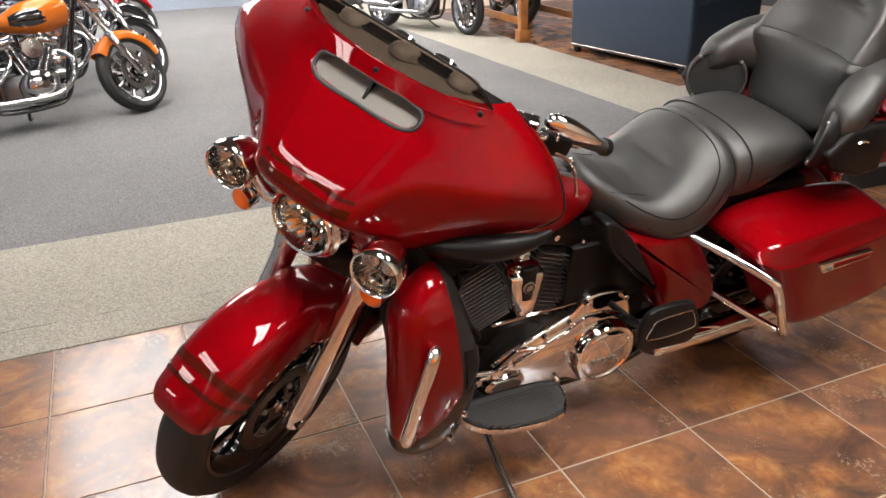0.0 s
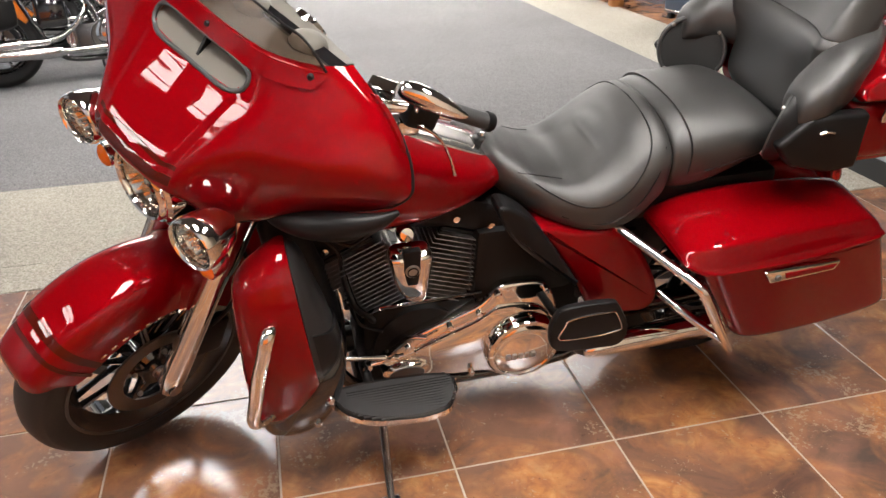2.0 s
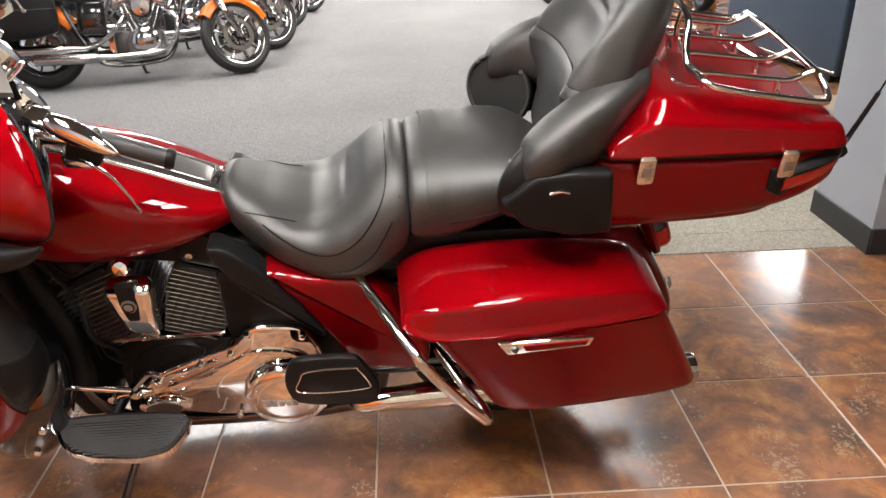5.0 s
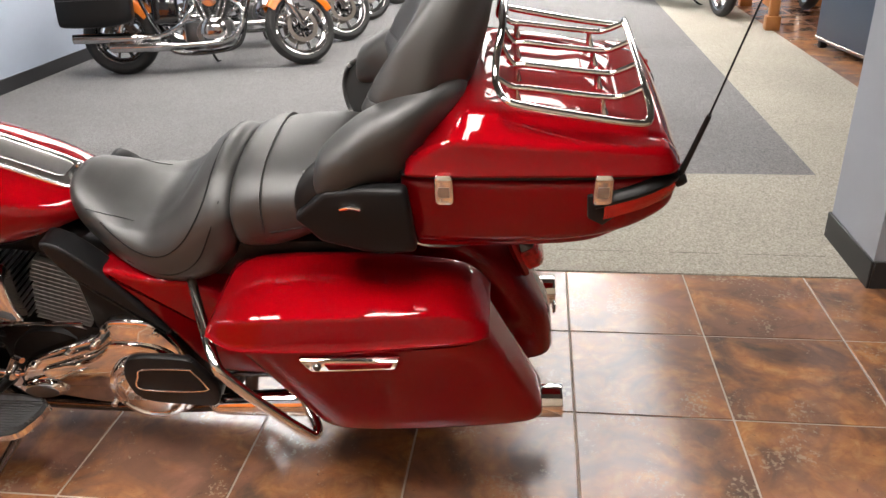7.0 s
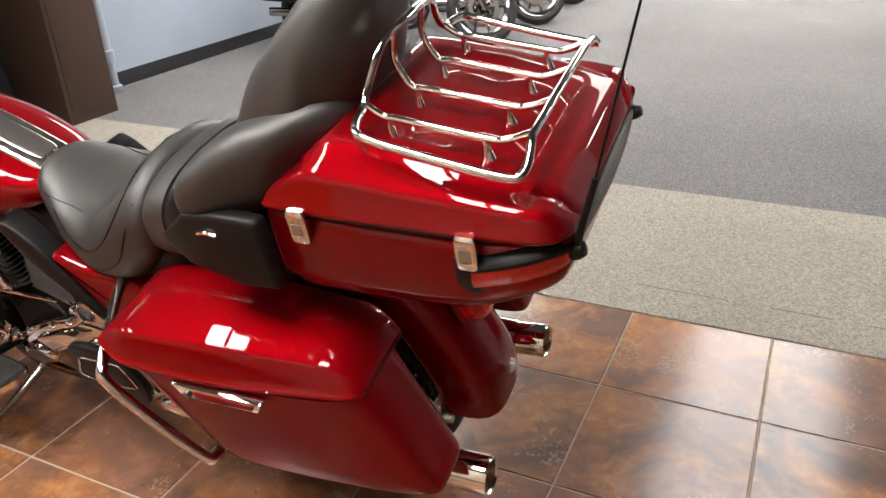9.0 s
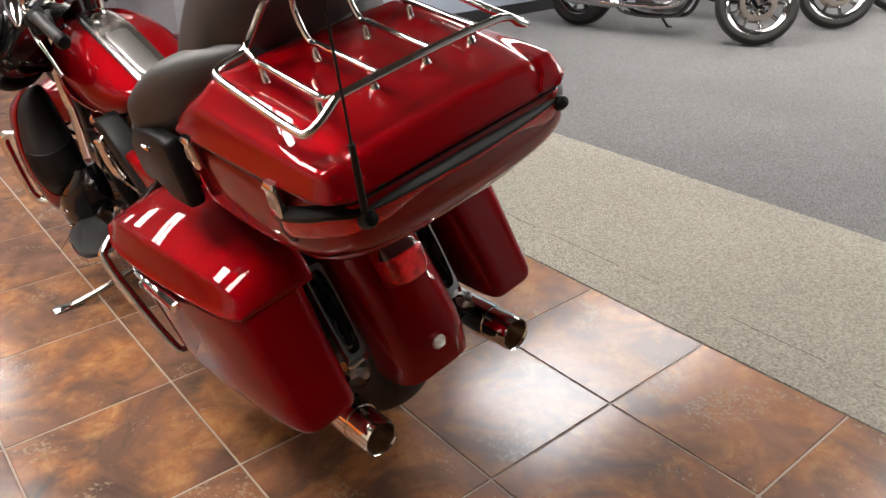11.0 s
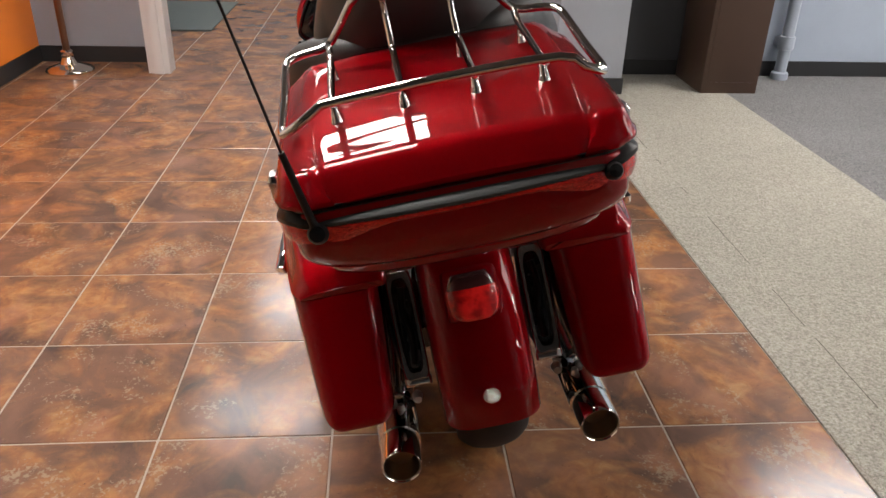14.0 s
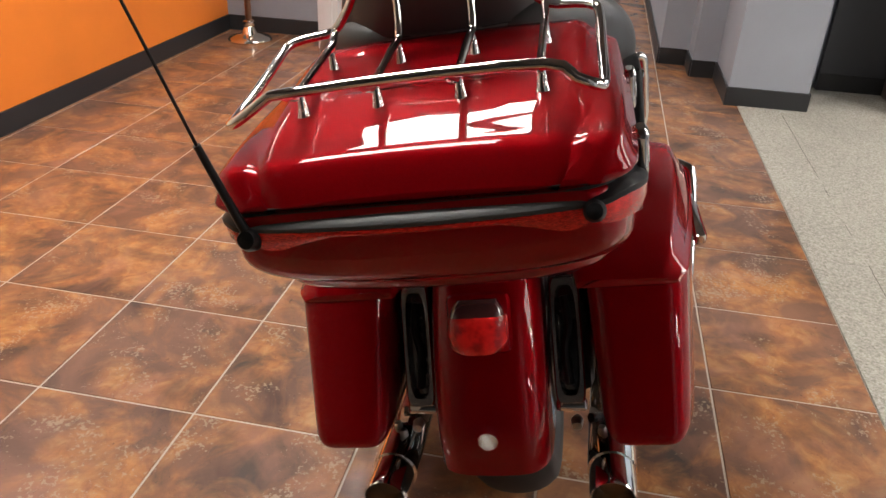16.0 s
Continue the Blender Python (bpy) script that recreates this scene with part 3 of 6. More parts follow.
def fender_sheet(path, half, drop, thick=0.004, taper=None, skirt=None):
    """A rolled fender: a rounded U section along a path of (y, z)."""
    path = spline(path, 4)
    rings = []
    k = len(path)
    for i, (y, z) in enumerate(path):
        a, b = path[max(i - 1, 0)], path[min(i + 1, k - 1)]
        way = Vector((0, b[0] - a[0], b[1] - a[1])).normalized()
        out = way.cross(Vector((1, 0, 0))).normalized()
        h = half * (taper(i / (k - 1)) if taper else 1)
        ring = []
        for side, off in ((1, 0.0), (-1, thick)):
            row = []
            for j in range(17):
                u = -1 + 2 * j / 16
                ang = u * math.pi / 2
                x = (h - off) * power(math.sin(ang), 0.55)
                dn = drop * (skirt(i / (k - 1)) if skirt else 1) * (1 - power(math.cos(ang), 0.5))
                row.append(Vector((x, y, z)) - out * (dn + off))
            ring += row if side == 1 else row[::-1]
        rings.append(ring)
    return loft(rings)


def arc(cy, cz, r, a0, a1, n=9):
    return [(cy + r * math.cos(radians(a0 + (a1 - a0) * i / (n - 1))), cz + r * math.sin(radians(a0 + (a1 - a0) * i / (n - 1)))) for i in range(n)]


ff = [(AXLE_F + 0.296, 0.532), (AXLE_F + 0.288, 0.562)] + arc(AXLE_F, 0.325, 0.372, 46, 150, 10) + [(AXLE_F - 0.37, 0.44)]
bp("front_fender", fender_sheet(ff, 0.102, 0.122, 0.004, lambda u: 0.86 + 0.14 * math.sin(math.pi * min(1, u * 1.6)) if u < 0.62 else 1.0, lambda u: 0.62 + 0.38 * min(1, u / 0.22)), RED, "glossy red valanced front fender with dark stripes", STEER)
for a, wdt in ((58, 1.5), (50.5, 0.8)):
    st = arc(AXLE_F, 0.325, 0.3734, a - 2.2 * wdt, a, 4)
    bp("fender_stripe", fender_sheet(st, 0.1026, 0.1235, 0.002), STRIPE, "dark bronze painted stripe", STEER)
def letters(x):
    bm = bmesh.new()
    parts = []
    for k in range(9):
        a = radians(116 - 6.4 * k)
        y, z = AXLE_F + 0.268 * math.cos(a) + 0.012, 0.325 + 0.268 * math.sin(a)
        parts.append(moved(box(-0.0015, -0.008, -0.0032, 0.0015, 0.008, 0.0032, 0.001, 1), at(x, y, z) @ Matrix.Rotation(a - math.pi / 2, 4, "X")))
    return join(*parts)
bp("fender_badge", letters(-0.107), CHROME, "small chrome script badge shown as plain bars", STEER)
bp("fender_badge", letters(0.107), CHROME, "small chrome script badge shown as plain bars", STEER)

# fairing: an open shell; a raised nose panel, hollow flanks and wide wings that roll under
FAIR_TOP = [  # rows from the screen edge down, each from the middle to the rear edge
    [(0, 1.372, 1.247), (-0.129, 1.362, 1.248), (-0.186, 1.336, 1.246), (-0.228, 1.305, 1.245), (-0.25, 1.274, 1.243), (-0.261, 1.244, 1.24)],
    [(0, 1.418, 1.168), (-0.145, 1.411, 1.176), (-0.223, 1.377, 1.189), (-0.300, 1.312, 1.196), (-0.347, 1.262, 1.194), (-0.361, 1.234, 1.18)],
    [(0, 1.49, 1.105), (-0.134, 1.481, 1.115), (-0.229, 1.428, 1.137), (-0.342, 1.348, 1.153), (-0.412, 1.284, 1.149), (-0.434, 1.246, 1.13)],
    [(0, 1.57, 1.035), (-0.123, 1.555, 1.05), (-0.222, 1.473, 1.089), (-0.352, 1.390, 1.112), (-0.440, 1.308, 1.109), (-0.468, 1.261, 1.091)],
]
FAIR_LOW = [  # the roll-under
    [(0, 1.603, 0.988), (-0.123, 1.588, 0.995), (-0.208, 1.499, 1.014), (-0.352, 1.402, 1.046), (-0.447, 1.316, 1.059), (-0.477, 1.272, 1.068)],
    [(0, 1.57, 0.94), (-0.138, 1.556, 0.944), (-0.224, 1.488, 0.947), (-0.335, 1.396, 0.987), (-0.430, 1.322, 1.019), (-0.46, 1.286, 1.034)],
    [(0, 1.5, 0.85), (-0.147, 1.512, 0.866), (-0.226, 1.458, 0.894), (-0.312, 1.386, 0.939), (-0.402, 1.322, 0.985), (-0.43, 1.295, 1.003)],
    [(0, 1.47, 0.81), (-0.135, 1.471, 0.82), (-0.209, 1.426, 0.864), (-0.287, 1.383, 0.912), (-0.362, 1.33, 0.957), (-0.379, 1.301, 0.97)],
]
half_rows = np.array([spline(r, 14) for r in FAIR_TOP + FAIR_LOW])
FACE = np.array([spline(half_rows[:, k], 9) for k in range(half_rows.shape[1])]).transpose(1, 0, 2)
for row in FACE:  # the nose panel stands a little proud of the flanks
    for p in row:
        edge = 0.098 + 0.24 * max(0.0, p[2] - 1.02)
        k = min(1.0, max(0.0, (edge - abs(p[0])) / 0.009 + 0.5))
        fade = min(1.0, max(0.0, (p[2] - 0.985) / 0.02)) * min(1.0, max(0.0, (1.168 - p[2]) / 0.01))
        p[1] += 0.0045 * k * fade
        p[2] += 0.0020 * k * fade


def nose(x, z, off=0.0):
    """The fairing's outer surface at a height and distance from the middle."""
    n = 9 * 4 + 1  # the rows above the roll-under
    ys = [float(np.interp(abs(x), -r[:, 0], r[:, 1])) for r in FACE[:n]]
    zs = [float(np.interp(abs(x), -r[:, 0], r[:, 2])) for r in FACE[:n]]
    return Vector((x, float(np.interp(-z, [-v for v in zs], ys)) + off, z))


def in_vent(x, z):
    return (abs(x) / 0.139) ** 6 + (abs(z - 1.1865) / 0.0235) ** 2.6 < 1


def fairing_shell():
    full = [[Vector(p) for p in r[::-1]] + [Vector((-p[0], p[1], p[2])) for p in r[1:]] for r in FACE]
    bm = bmesh.new()
    ov = [[bm.verts.new(p) for p in r] for r in full]
    iv = []
    for k, r in enumerate(full):
        line = []
        for i, p in enumerate(r):
            du = r[min(i + 1, len(r) - 1)] - r[max(i - 1, 0)]
            dv = full[min(k + 1, len(full) - 1)][i] - full[max(k - 1, 0)][i]
            n = du.cross(dv).normalized()
            line.append(bm.verts.new(p - n * (0.006 if n.y > -0.2 else -0.006)))
        iv.append(line)
    nz, nx = len(ov), len(ov[0])
    for k in range(nz - 1):
        for i in range(nx - 1):
            c = (full[k][i] + full[k + 1][i + 1]) / 2
            if not in_vent(c.x, c.z) or c.y < 1.3:
                bm.faces.new((ov[k][i], ov[k][i + 1], ov[k + 1][i + 1], ov[k + 1][i]))
            if not in_vent(c.x, c.z):
                bm.faces.new((iv[k][i], iv[k + 1][i], iv[k + 1][i + 1], iv[k][i + 1]))
    for k in range(nz - 1):
        bm.faces.new((ov[k][0], ov[k + 1][0], iv[k + 1][0], iv[k][0]))
        bm.faces.new((ov[k][-1], iv[k][-1], iv[k + 1][-1], ov[k + 1][-1]))
    for i in range(nx - 1):
        bm.faces.new((ov[0][i], iv[0][i], iv[0][i + 1], ov[0][i + 1]))
        bm.faces.new((ov[-1][i], ov[-1][i + 1], iv[-1][i + 1], iv[-1][i]))
    return bm


fairing = bp("fairing", fairing_shell(), RED, "glossy red batwing fairing with dark stripes over the headlamp", FAIRED, sharp=60)


def band(z0, z1, x0, x1, off, n=30):
    rows = []
    for z in np.linspace(z0, z1, 4):
        rows.append([nose(x0 + (x1 - x0) * i / n, z, off) + Vector((0, 0, off)) for i in range(n + 1)])
    back = [[p - Vector((0, 0.003, 0)) for p in r] for r in rows]
    return loft([[*r, *b[::-1]] for r, b in zip(rows, back)])


for z0, z1 in ((1.002, 1.022), (1.034, 1.041)):
    part("fairing_stripe", band(z0, z1, -0.122, 0.122, 0.0006), STRIPE, fairing, "dark bronze painted stripe")


# air vent: a frame round an opening, a scoop that runs back into it, and a fin
def vent_ring(grow, squash, rise, off):
    out = []
    for i in range(52):
        a = 2 * math.pi * i / 52
        x, z = (0.139 + grow) * power(math.cos(a), 0.34), (0.0235 + grow) * power(math.sin(a), 0.75)
        p = nose(x, 1.1865 + z, 0.0)
        out.append(Vector((x, p.y + off, 1.1865 + rise + z * squash)))
    return out


part("vent_frame", tube(vent_ring(0.0015, 1, 0, 0.0005), 0.0052, 8, 1, True), GREY, fairing, "charcoal plastic vent frame")
part("vent_scoop", loft([vent_ring(0.001, 1, 0, 0.0), vent_ring(-0.003, 0.93, 0.001, -0.008), vent_ring(-0.006, 0.70, 0.005, -0.022), vent_ring(-0.010, 0.40, 0.012, -0.045)], caps=False), VENT_GREY, fairing, "warm grey vent scoop")
part("vent_recess", loft([vent_ring(-0.009, 0.42, 0.012, -0.044), vent_ring(-0.012, 0.30, 0.012, -0.075)]), BLACK, fairing, "black vent throat")
fin = bmesh.new()
fin_pts = [nose(0, 1.168, -0.004), nose(0, 1.205, -0.006), nose(0, 1.205, -0.045), nose(0, 1.182, -0.045)]
fv = [[fin.verts.new(p + Vector((dx, 0, 0))) for p in fin_pts] for dx in (-0.0035, 0.0035)]
fin.faces.new(fv[0])
fin.faces.new(fv[1][::-1])
for k in range(4):
    fin.faces.new((fv[0][k], fv[0][(k + 1) % 4], fv[1][(k + 1) % 4], fv[1][k]))
part("vent_divider", fin, BLACK, fairing, "black vent fin")

# inner fairing and dash
edge_line = [Vector(r[-1]) for r in FACE]
rows = [(p.z, -p.x - 0.010, p.y + 0.006) for p in edge_line[1:46:4]]
bp("inner_fairing", loft([[Vector((hw * math.sin(u), yr - 0.055 * min(1.0, max(0.0, (1.205 - z) / 0.06)) * (1 - abs(math.sin(u)) ** 9), z)) for u in np.linspace(-1.5, 1.5, 40)] + [Vector((hw * 0.97 * math.sin(u), yr + 0.03, z)) for u in np.linspace(1.5, -1.5, 40)] for z, hw, yr in rows]), BLACK_PAINT, "gloss black inner fairing with gauges", FAIRED)
for s in (-1, 1):
    bp("fairing_trim", tube([(-s * p.x, p.y - 0.003, p.z) for p in edge_line[4::6]], 0.0036, 10, 3), BLACK, "black edge trim of the fairing", FAIRED)
for x, y, z in ((-0.17, 1.21, 1.13), (0.17, 1.21, 1.13), (-0.06, 1.205, 1.17), (0.06, 1.205, 1.17)):
    g = bp("gauge", lathe([(0, 0.012), (0.034, 0.012), (0.042, 0.016), (0.046, 0.0), (0.046, -0.03), (0, -0.03)], facing((x, y - 0.03, z), (0, -0.85, 0.5)), 28), CHROME, "round gauge with chrome bezel", FAIRED)
    part("dial", lathe([(0, 0.0), (0.032, 0.0), (0.032, 0.0135), (0, 0.0135)], facing((x, y - 0.03, z), (0, -0.85, 0.5)), 24), BLACK, g)

dash = []
for u in np.linspace(0, 1, 9):
    row = []
    for a in np.linspace(-1.35, 1.35, 27):
        p = nose(0.246 * math.sin(a), 1.232, -0.012)
        q = Vector((0.238 * math.sin(a), 1.208 - 0.02 * math.cos(a) ** 2, 1.212))
        row.append(p.lerp(q, u) + Vector((0, 0, 0.010 * math.sin(math.pi * u) - 0.006)))
    dash.append(row)
bp("dash_top", loft([[*r, *[p - Vector((0, 0, 0.012)) for p in r[::-1]]] for r in dash]), VENT_GREY, "warm grey dash top behind the screen", FAIRED)
for x in (-0.15, 0.0, 0.15):
    bp("dash_dome", lathe([(0, 0.020), (0.020, 0.018), (0.034, 0.010), (0.041, -0.004), (0, -0.004)], facing((x, 1.270 - 0.6 * x * x, 1.228), (0, -0.2, 1)), 26), VENT_GREY, "round warm grey dash dome", FAIRED)

# gloss black caps along the underside of the fairing's wings
CAP = [(-0.20, 1.405, 0.880), (-0.235, 1.398, 0.896), (-0.305, 1.376, 0.926), (-0.375, 1.345, 0.963), (-0.425, 1.298, 0.993), (-0.447, 1.262, 1.018)]
for flip in (lambda b: b, mirror_x):
    bp("fairing_cap", flip(tube(CAP, [0.010, 0.026, 0.038, 0.036, 0.022, 0.006], 20, 5, flat=0.85)), BLACK, "satin black cap under the fairing wing", STEER)

# low windscreen, its top edge rounded down to the ends, with a red trim strip and bolts
ws = []
for k in range(8):
    u = k / 7
    line = []
    for a in np.linspace(-1.36, 1.36, 41):
        base = nose(0.252 * math.sin(a), 1.236, -0.002)
        h = 0.056 * u * (1 - abs(math.sin(a) / math.sin(1.36)) ** 7)
        line.append(base + Vector((-0.25 * h * math.sin(a), -0.80 * h * math.cos(a) - 0.2 * h, h)))
    ws.append(line)
screen = bp("windscreen", loft([[*r, *[p - Vector((0, 0.003, 0)) for p in r[::-1]]] for r in ws]), TINT, "low smoked windscreen", FAIRED)
screen.visible_shadow = False
bp("screen_edge", tube([p + Vector((0, 0, 0.001)) for p in ws[-1]], 0.0028, 8, 1), BLACK, "dark windscreen edge", FAIRED)
strip = []
for a in np.linspace(-1.32, 1.32, 40):
    x = 0.258 * math.sin(a)
    out = Vector((x * 1.6, 0.30, 0.10)).normalized() * 0.005
    low, high = nose(x, 1.214 - 0.006 * math.cos(a), 0.0), nose(x, 1.243 - 0.010 * abs(math.sin(a)) ** 2, 0.0)
    strip.append([low + out * 0.15, low + out * 0.8 + Vector((0, 0, 0.003)), high + out, high + out * 0.6 + Vector((0, 0, 0.004)), high - out * 1.6 + Vector((0, 0, 0.004)), low - out * 1.2])
bp("screen_trim", loft(strip), RED, "red painted screen trim strip", FAIRED)
for x in (-0.229, 0.0, 0.229):
    p = nose(x, 1.231, 0.004)
    bp("screen_bolt", lathe([(0, 0.006), (0.005, 0.005), (0.007, 0), (0.007, -0.006), (0, -0.006)], facing(p + Vector((x * 0.02, 0, 0)), (x * 3.2, 1, 0.3)), 16), BLACK, "small black screen bolt", FAIRED)

# headlamp and passing lamps with amber signals
def lamp_unit(name, p, way, r, deep, label):
    m = facing(p, way)
    sh = [(0, -deep), (r * 0.45, -deep), (r * 0.8, -deep * 0.75), (r * 1.02, -deep * 0.3), (r * 1.06, 0.0), (r * 1.05, 0.010), (r * 0.97, 0.013), (r * 0.93, 0.008), (r * 0.93, -deep * 0.2), (r * 0.6, -deep * 0.7), (0, -deep * 0.85)]
    ob = bp(name, lathe(sh, m, 40), CHROME, label, STEER)
    bowl = []
    for u, depth in ((0.90, 0.003), (0.86, -0.010), (0.66, -0.026), (0.40, -0.036), (0.12, -0.040)):
        ring = []
        for i in range(72):
            a = 2 * math.pi * i / 72
            f = r * u * (1 - 0.035 * abs(math.sin(9 * a)))
            ring.append(m @ Vector((f * math.cos(a), f * math.sin(a), depth)))
        bowl.append(ring)
    bowl.append([m @ Vector((0.002 * math.cos(2 * math.pi * i / 72), 0.002 * math.sin(2 * math.pi * i / 72), -0.040)) for i in range(72)])
    part("bowl", loft(bowl, caps=False), CHROME, ob, "bright faceted reflector bowl")
    part("lens", lathe([(0, 0.018), (r * 0.5, 0.015), (r * 0.85, 0.008), (r * 0.92, 0.003), (r * 0.9, 0.0), (r * 0.5, 0.0135), (0, 0.0165)], m, 36), LENS, ob, "clear lamp lens").visible_shadow = False
    part("rim", lathe([(r * 0.90, 0.004), (r * 0.93, 0.013), (r * 0.99, 0.016), (r * 1.05, 0.012), (r * 1.08, 0.002), (r * 1.08, -0.008), (r * 1.0, -0.010)], m, 44, True), CHROME, ob, "chrome lamp rim")
    part("divider", moved(join(box(-r * 0.86, -r * 0.05, -0.030, r * 0.86, r * 0.05, -0.012, 0.003, 1), box(-r * 0.05, -r * 0.8, -0.030, r * 0.05, r * 0.8, -0.014, 0.003, 1)), m), BLACK, ob, "dark divider between the reflectors")
    for x, y, q in ((-0.42, 0.36, 0.33), (0.42, 0.36, 0.33), (0.0, -0.48, 0.30)):
        part("reflector_cell", lathe([(r * q * 0.3, -0.026), (r * q * 0.7, -0.020), (r * q, -0.008), (r * q * 1.08, -0.008), (r * q * 0.9, -0.022), (r * q * 0.3, -0.030)], m @ at(r * x, r * y, 0), 24, True), CHROME, ob)
        part("bulb", lathe([(0, -0.012), (r * q * 0.22, -0.015), (r * q * 0.32, -0.028), (0, -0.028)], m @ at(r * x, r * y, 0), 14), DARK_ALLOY, ob)
    return ob


lamp_unit("headlamp", (0, 1.578, 0.914), (-0.06, 1, 0.05), 0.081, 0.07, "round chrome LED headlamp")
bp("headlamp_nacelle", lathe([(0.082, -0.04), (0.096, -0.03), (0.099, 0.0), (0.093, 0.008), (0.086, 0.004)], facing((0, 1.568, 0.914), (0, 1, 0.02)), 40, True), CHROME, "chrome headlamp surround", STEER)
for s in (-1, 1):
    lamp_unit("passing_lamp", (0.222 * s, 1.592, 0.938), (-0.22, 1, 0.08), 0.056, 0.09, "round chrome passing lamp")
    m = facing((0.207 * s, 1.565, 0.826), (0.05 * s, 1, 0))
    sig = bp("turn_signal", lathe([(0, -0.05), (0.015, -0.048), (0.028, -0.03), (0.031, 0.0), (0.03, 0.004), (0, 0.004)], m, 24), CHROME, "chrome turn signal with amber lens", STEER)
    part("lens", lathe([(0, 0.018), (0.014, 0.016), (0.025, 0.010), (0.029, 0.002), (0.029, -0.008), (0, -0.008)], m, 24), AMBER, sig, "amber lens")
    bp("lamp_bracket", tube([(0.10 * s, 1.50, 0.86), (0.16 * s, 1.525, 0.85), (0.220 * s, 1.525, 0.895)], 0.018, 10), CHROME, "chrome lamp bracket", STEER)
    bp("signal_stem", rod((0.216 * s, 1.535, 0.89), (0.208 * s, 1.545, 0.826), 0.012), CHROME, "", STEER)
bp("fork_nacelle", hull_y([(1.36, 0, 0.10, 0.70, 0.84, 3, 3), (1.44, 0, 0.13, 0.70, 0.84, 3, 3), (1.51, 0, 0.12, 0.74, 0.84, 3, 3), (1.55, 0, 0.08, 0.78, 0.83, 2, 2)], 3, 24), BLACK, "", STEER)
bp("brake_hose", tube([(-0.08, 1.46, 0.78), (-0.13, 1.42, 0.66), (-0.13, 1.48, 0.52), (-0.115, AXLE_F - 0.12, 0.46)], 0.006, 8), BLACK, "black brake hose", STEER)

# handlebar, grips, levers, mirrors
for s in (-1, 1):
    bp("handlebar", tube([(0, 1.315, 1.07), (0.10 * s, 1.31, 1.09), (0.20 * s, 1.27, 1.125), (0.275 * s, 1.18, 1.135), (0.325 * s, 1.105, 1.125), (0.36 * s, 1.05, 1.108)], 0.0135, 12), CHROME, "chrome handlebar", STEER)
    bp("grip", tube([(0.342 * s, 1.080, 1.134), (0.350 * s, 1.066, 1.128), (0.402 * s, 0.982, 1.090), (0.405 * s, 0.976, 1.088)], [0.020, 0.0185, 0.0185, 0.021], 16, 3), GRIP, "grey rubber grip", STEER)
    bp("grip_end", lathe([(0, 0.012), (0.018, 0.011), (0.0225, 0.004), (0.0225, -0.008), (0, -0.010)], facing((0.406 * s, 0.974, 1.087), (0.5 * s, -0.8, -0.24)), 18), BLACK, "", STEER)
    bp("switch_housing", moved(box(-0.030, -0.036, -0.026, 0.030, 0.036, 0.024, 0.011), at(0.322 * s, 1.108, 1.115) @ Matrix.Rotation(radians(20), 4, "X") @ Matrix.Rotation(radians(28 * s), 4, "Z")), BLACK, "black switch housing", STEER)
    bp("switch_button", join(*[moved(box(-0.008, -0.006, -0.005, 0.008, 0.006, 0.005, 0.002, 1), at((0.302 + 0.017 * k) * s, 1.078 - 0.012 * k, 1.126)) for k in range(3)]), GREY, "", STEER)
    bp("lever_perch", moved(box(-0.018, -0.032, -0.020, 0.018, 0.032, 0.020, 0.009), at(0.300 * s, 1.125, 1.075) @ Matrix.Rotation(radians(30 * s), 4, "Z")), CHROME, "chrome lever perch", STEER)
    bp("brake_reservoir", moved(box(-0.030, -0.020, -0.013, 0.030, 0.020, 0.013, 0.006), at(0.262 * s, 1.165, 1.165) @ Matrix.Rotation(radians(-30 * s), 4, "Z")), CHROME, "chrome fluid reservoir", STEER)
    bp("lever", tube([(0.315 * s, 1.140, 1.100), (0.350 * s, 1.122, 1.104), (0.380 * s, 1.094, 1.078), (0.398 * s, 1.074, 1.030), (0.410 * s, 1.064, 0.992), (0.412 * s, 1.062, 0.982)], [0.010, 0.008, 0.0055, 0.0045, 0.005, 0.008], 10, 5, flat=0.6), CHROME, "chrome hand lever", STEER)
    bp("mirror_stem", tube([(0.318 * s, 1.115, 1.100), (0.330 * s, 1.125, 1.105), (0.332 * s, 1.130, 1.140), (0.335 * s, 1.135, 1.165)], 0.007, 10), CHROME, "chrome mirror stem", STEER)
    way = Vector((0.110 * s, -0.085, -0.030)).normalized()
    mm = Matrix.Translation((0.358 * s, 1.118, 1.176)) @ way.to_track_quat("Y", "Z").to_matrix().to_4x4()
    mir = bp("mirror", moved(hull_y([(-0.070, 0, 0.010, -0.010, 0.012, 2, 2), (-0.058, 0, 0.018, -0.018, 0.022, 2, 2), (-0.018, 0, 0.022, -0.022, 0.026, 2.2, 2.2), (0.032, 0, 0.018, -0.019, 0.018, 2, 2), (0.068, 0, 0.009, -0.012, 0.006, 2, 2), (0.080, 0, 0.003, -0.006, 0.001, 2, 2)], 4, 24), mm), CHROME, "chrome teardrop mirror", STEER)

# tank and console
TANK = [(0.705, 0, 0.040, 0.778, 0.802, 2.2, 2.2), (0.735, 0, 0.094, 0.758, 0.828, 2.6, 2.4), (0.80, 0, 0.140, 0.735, 0.850, 2.8, 2.4), (0.90, 0, 0.172, 0.700, 0.894, 2.8, 2.4), (1.02, 0, 0.184, 0.682, 0.942, 2.7, 2.5), (1.14, 0, 0.182, 0.678, 0.970, 2.5, 2.5), (1.25, 0, 0.150, 0.70, 0.966, 2.3, 2.4), (1.31, 0, 0.07, 0.79, 0.93, 2.2, 2.2)]
bp("fuel_tank", hull_y(TANK, 5, 40), RED, "glossy red teardrop fuel tank")
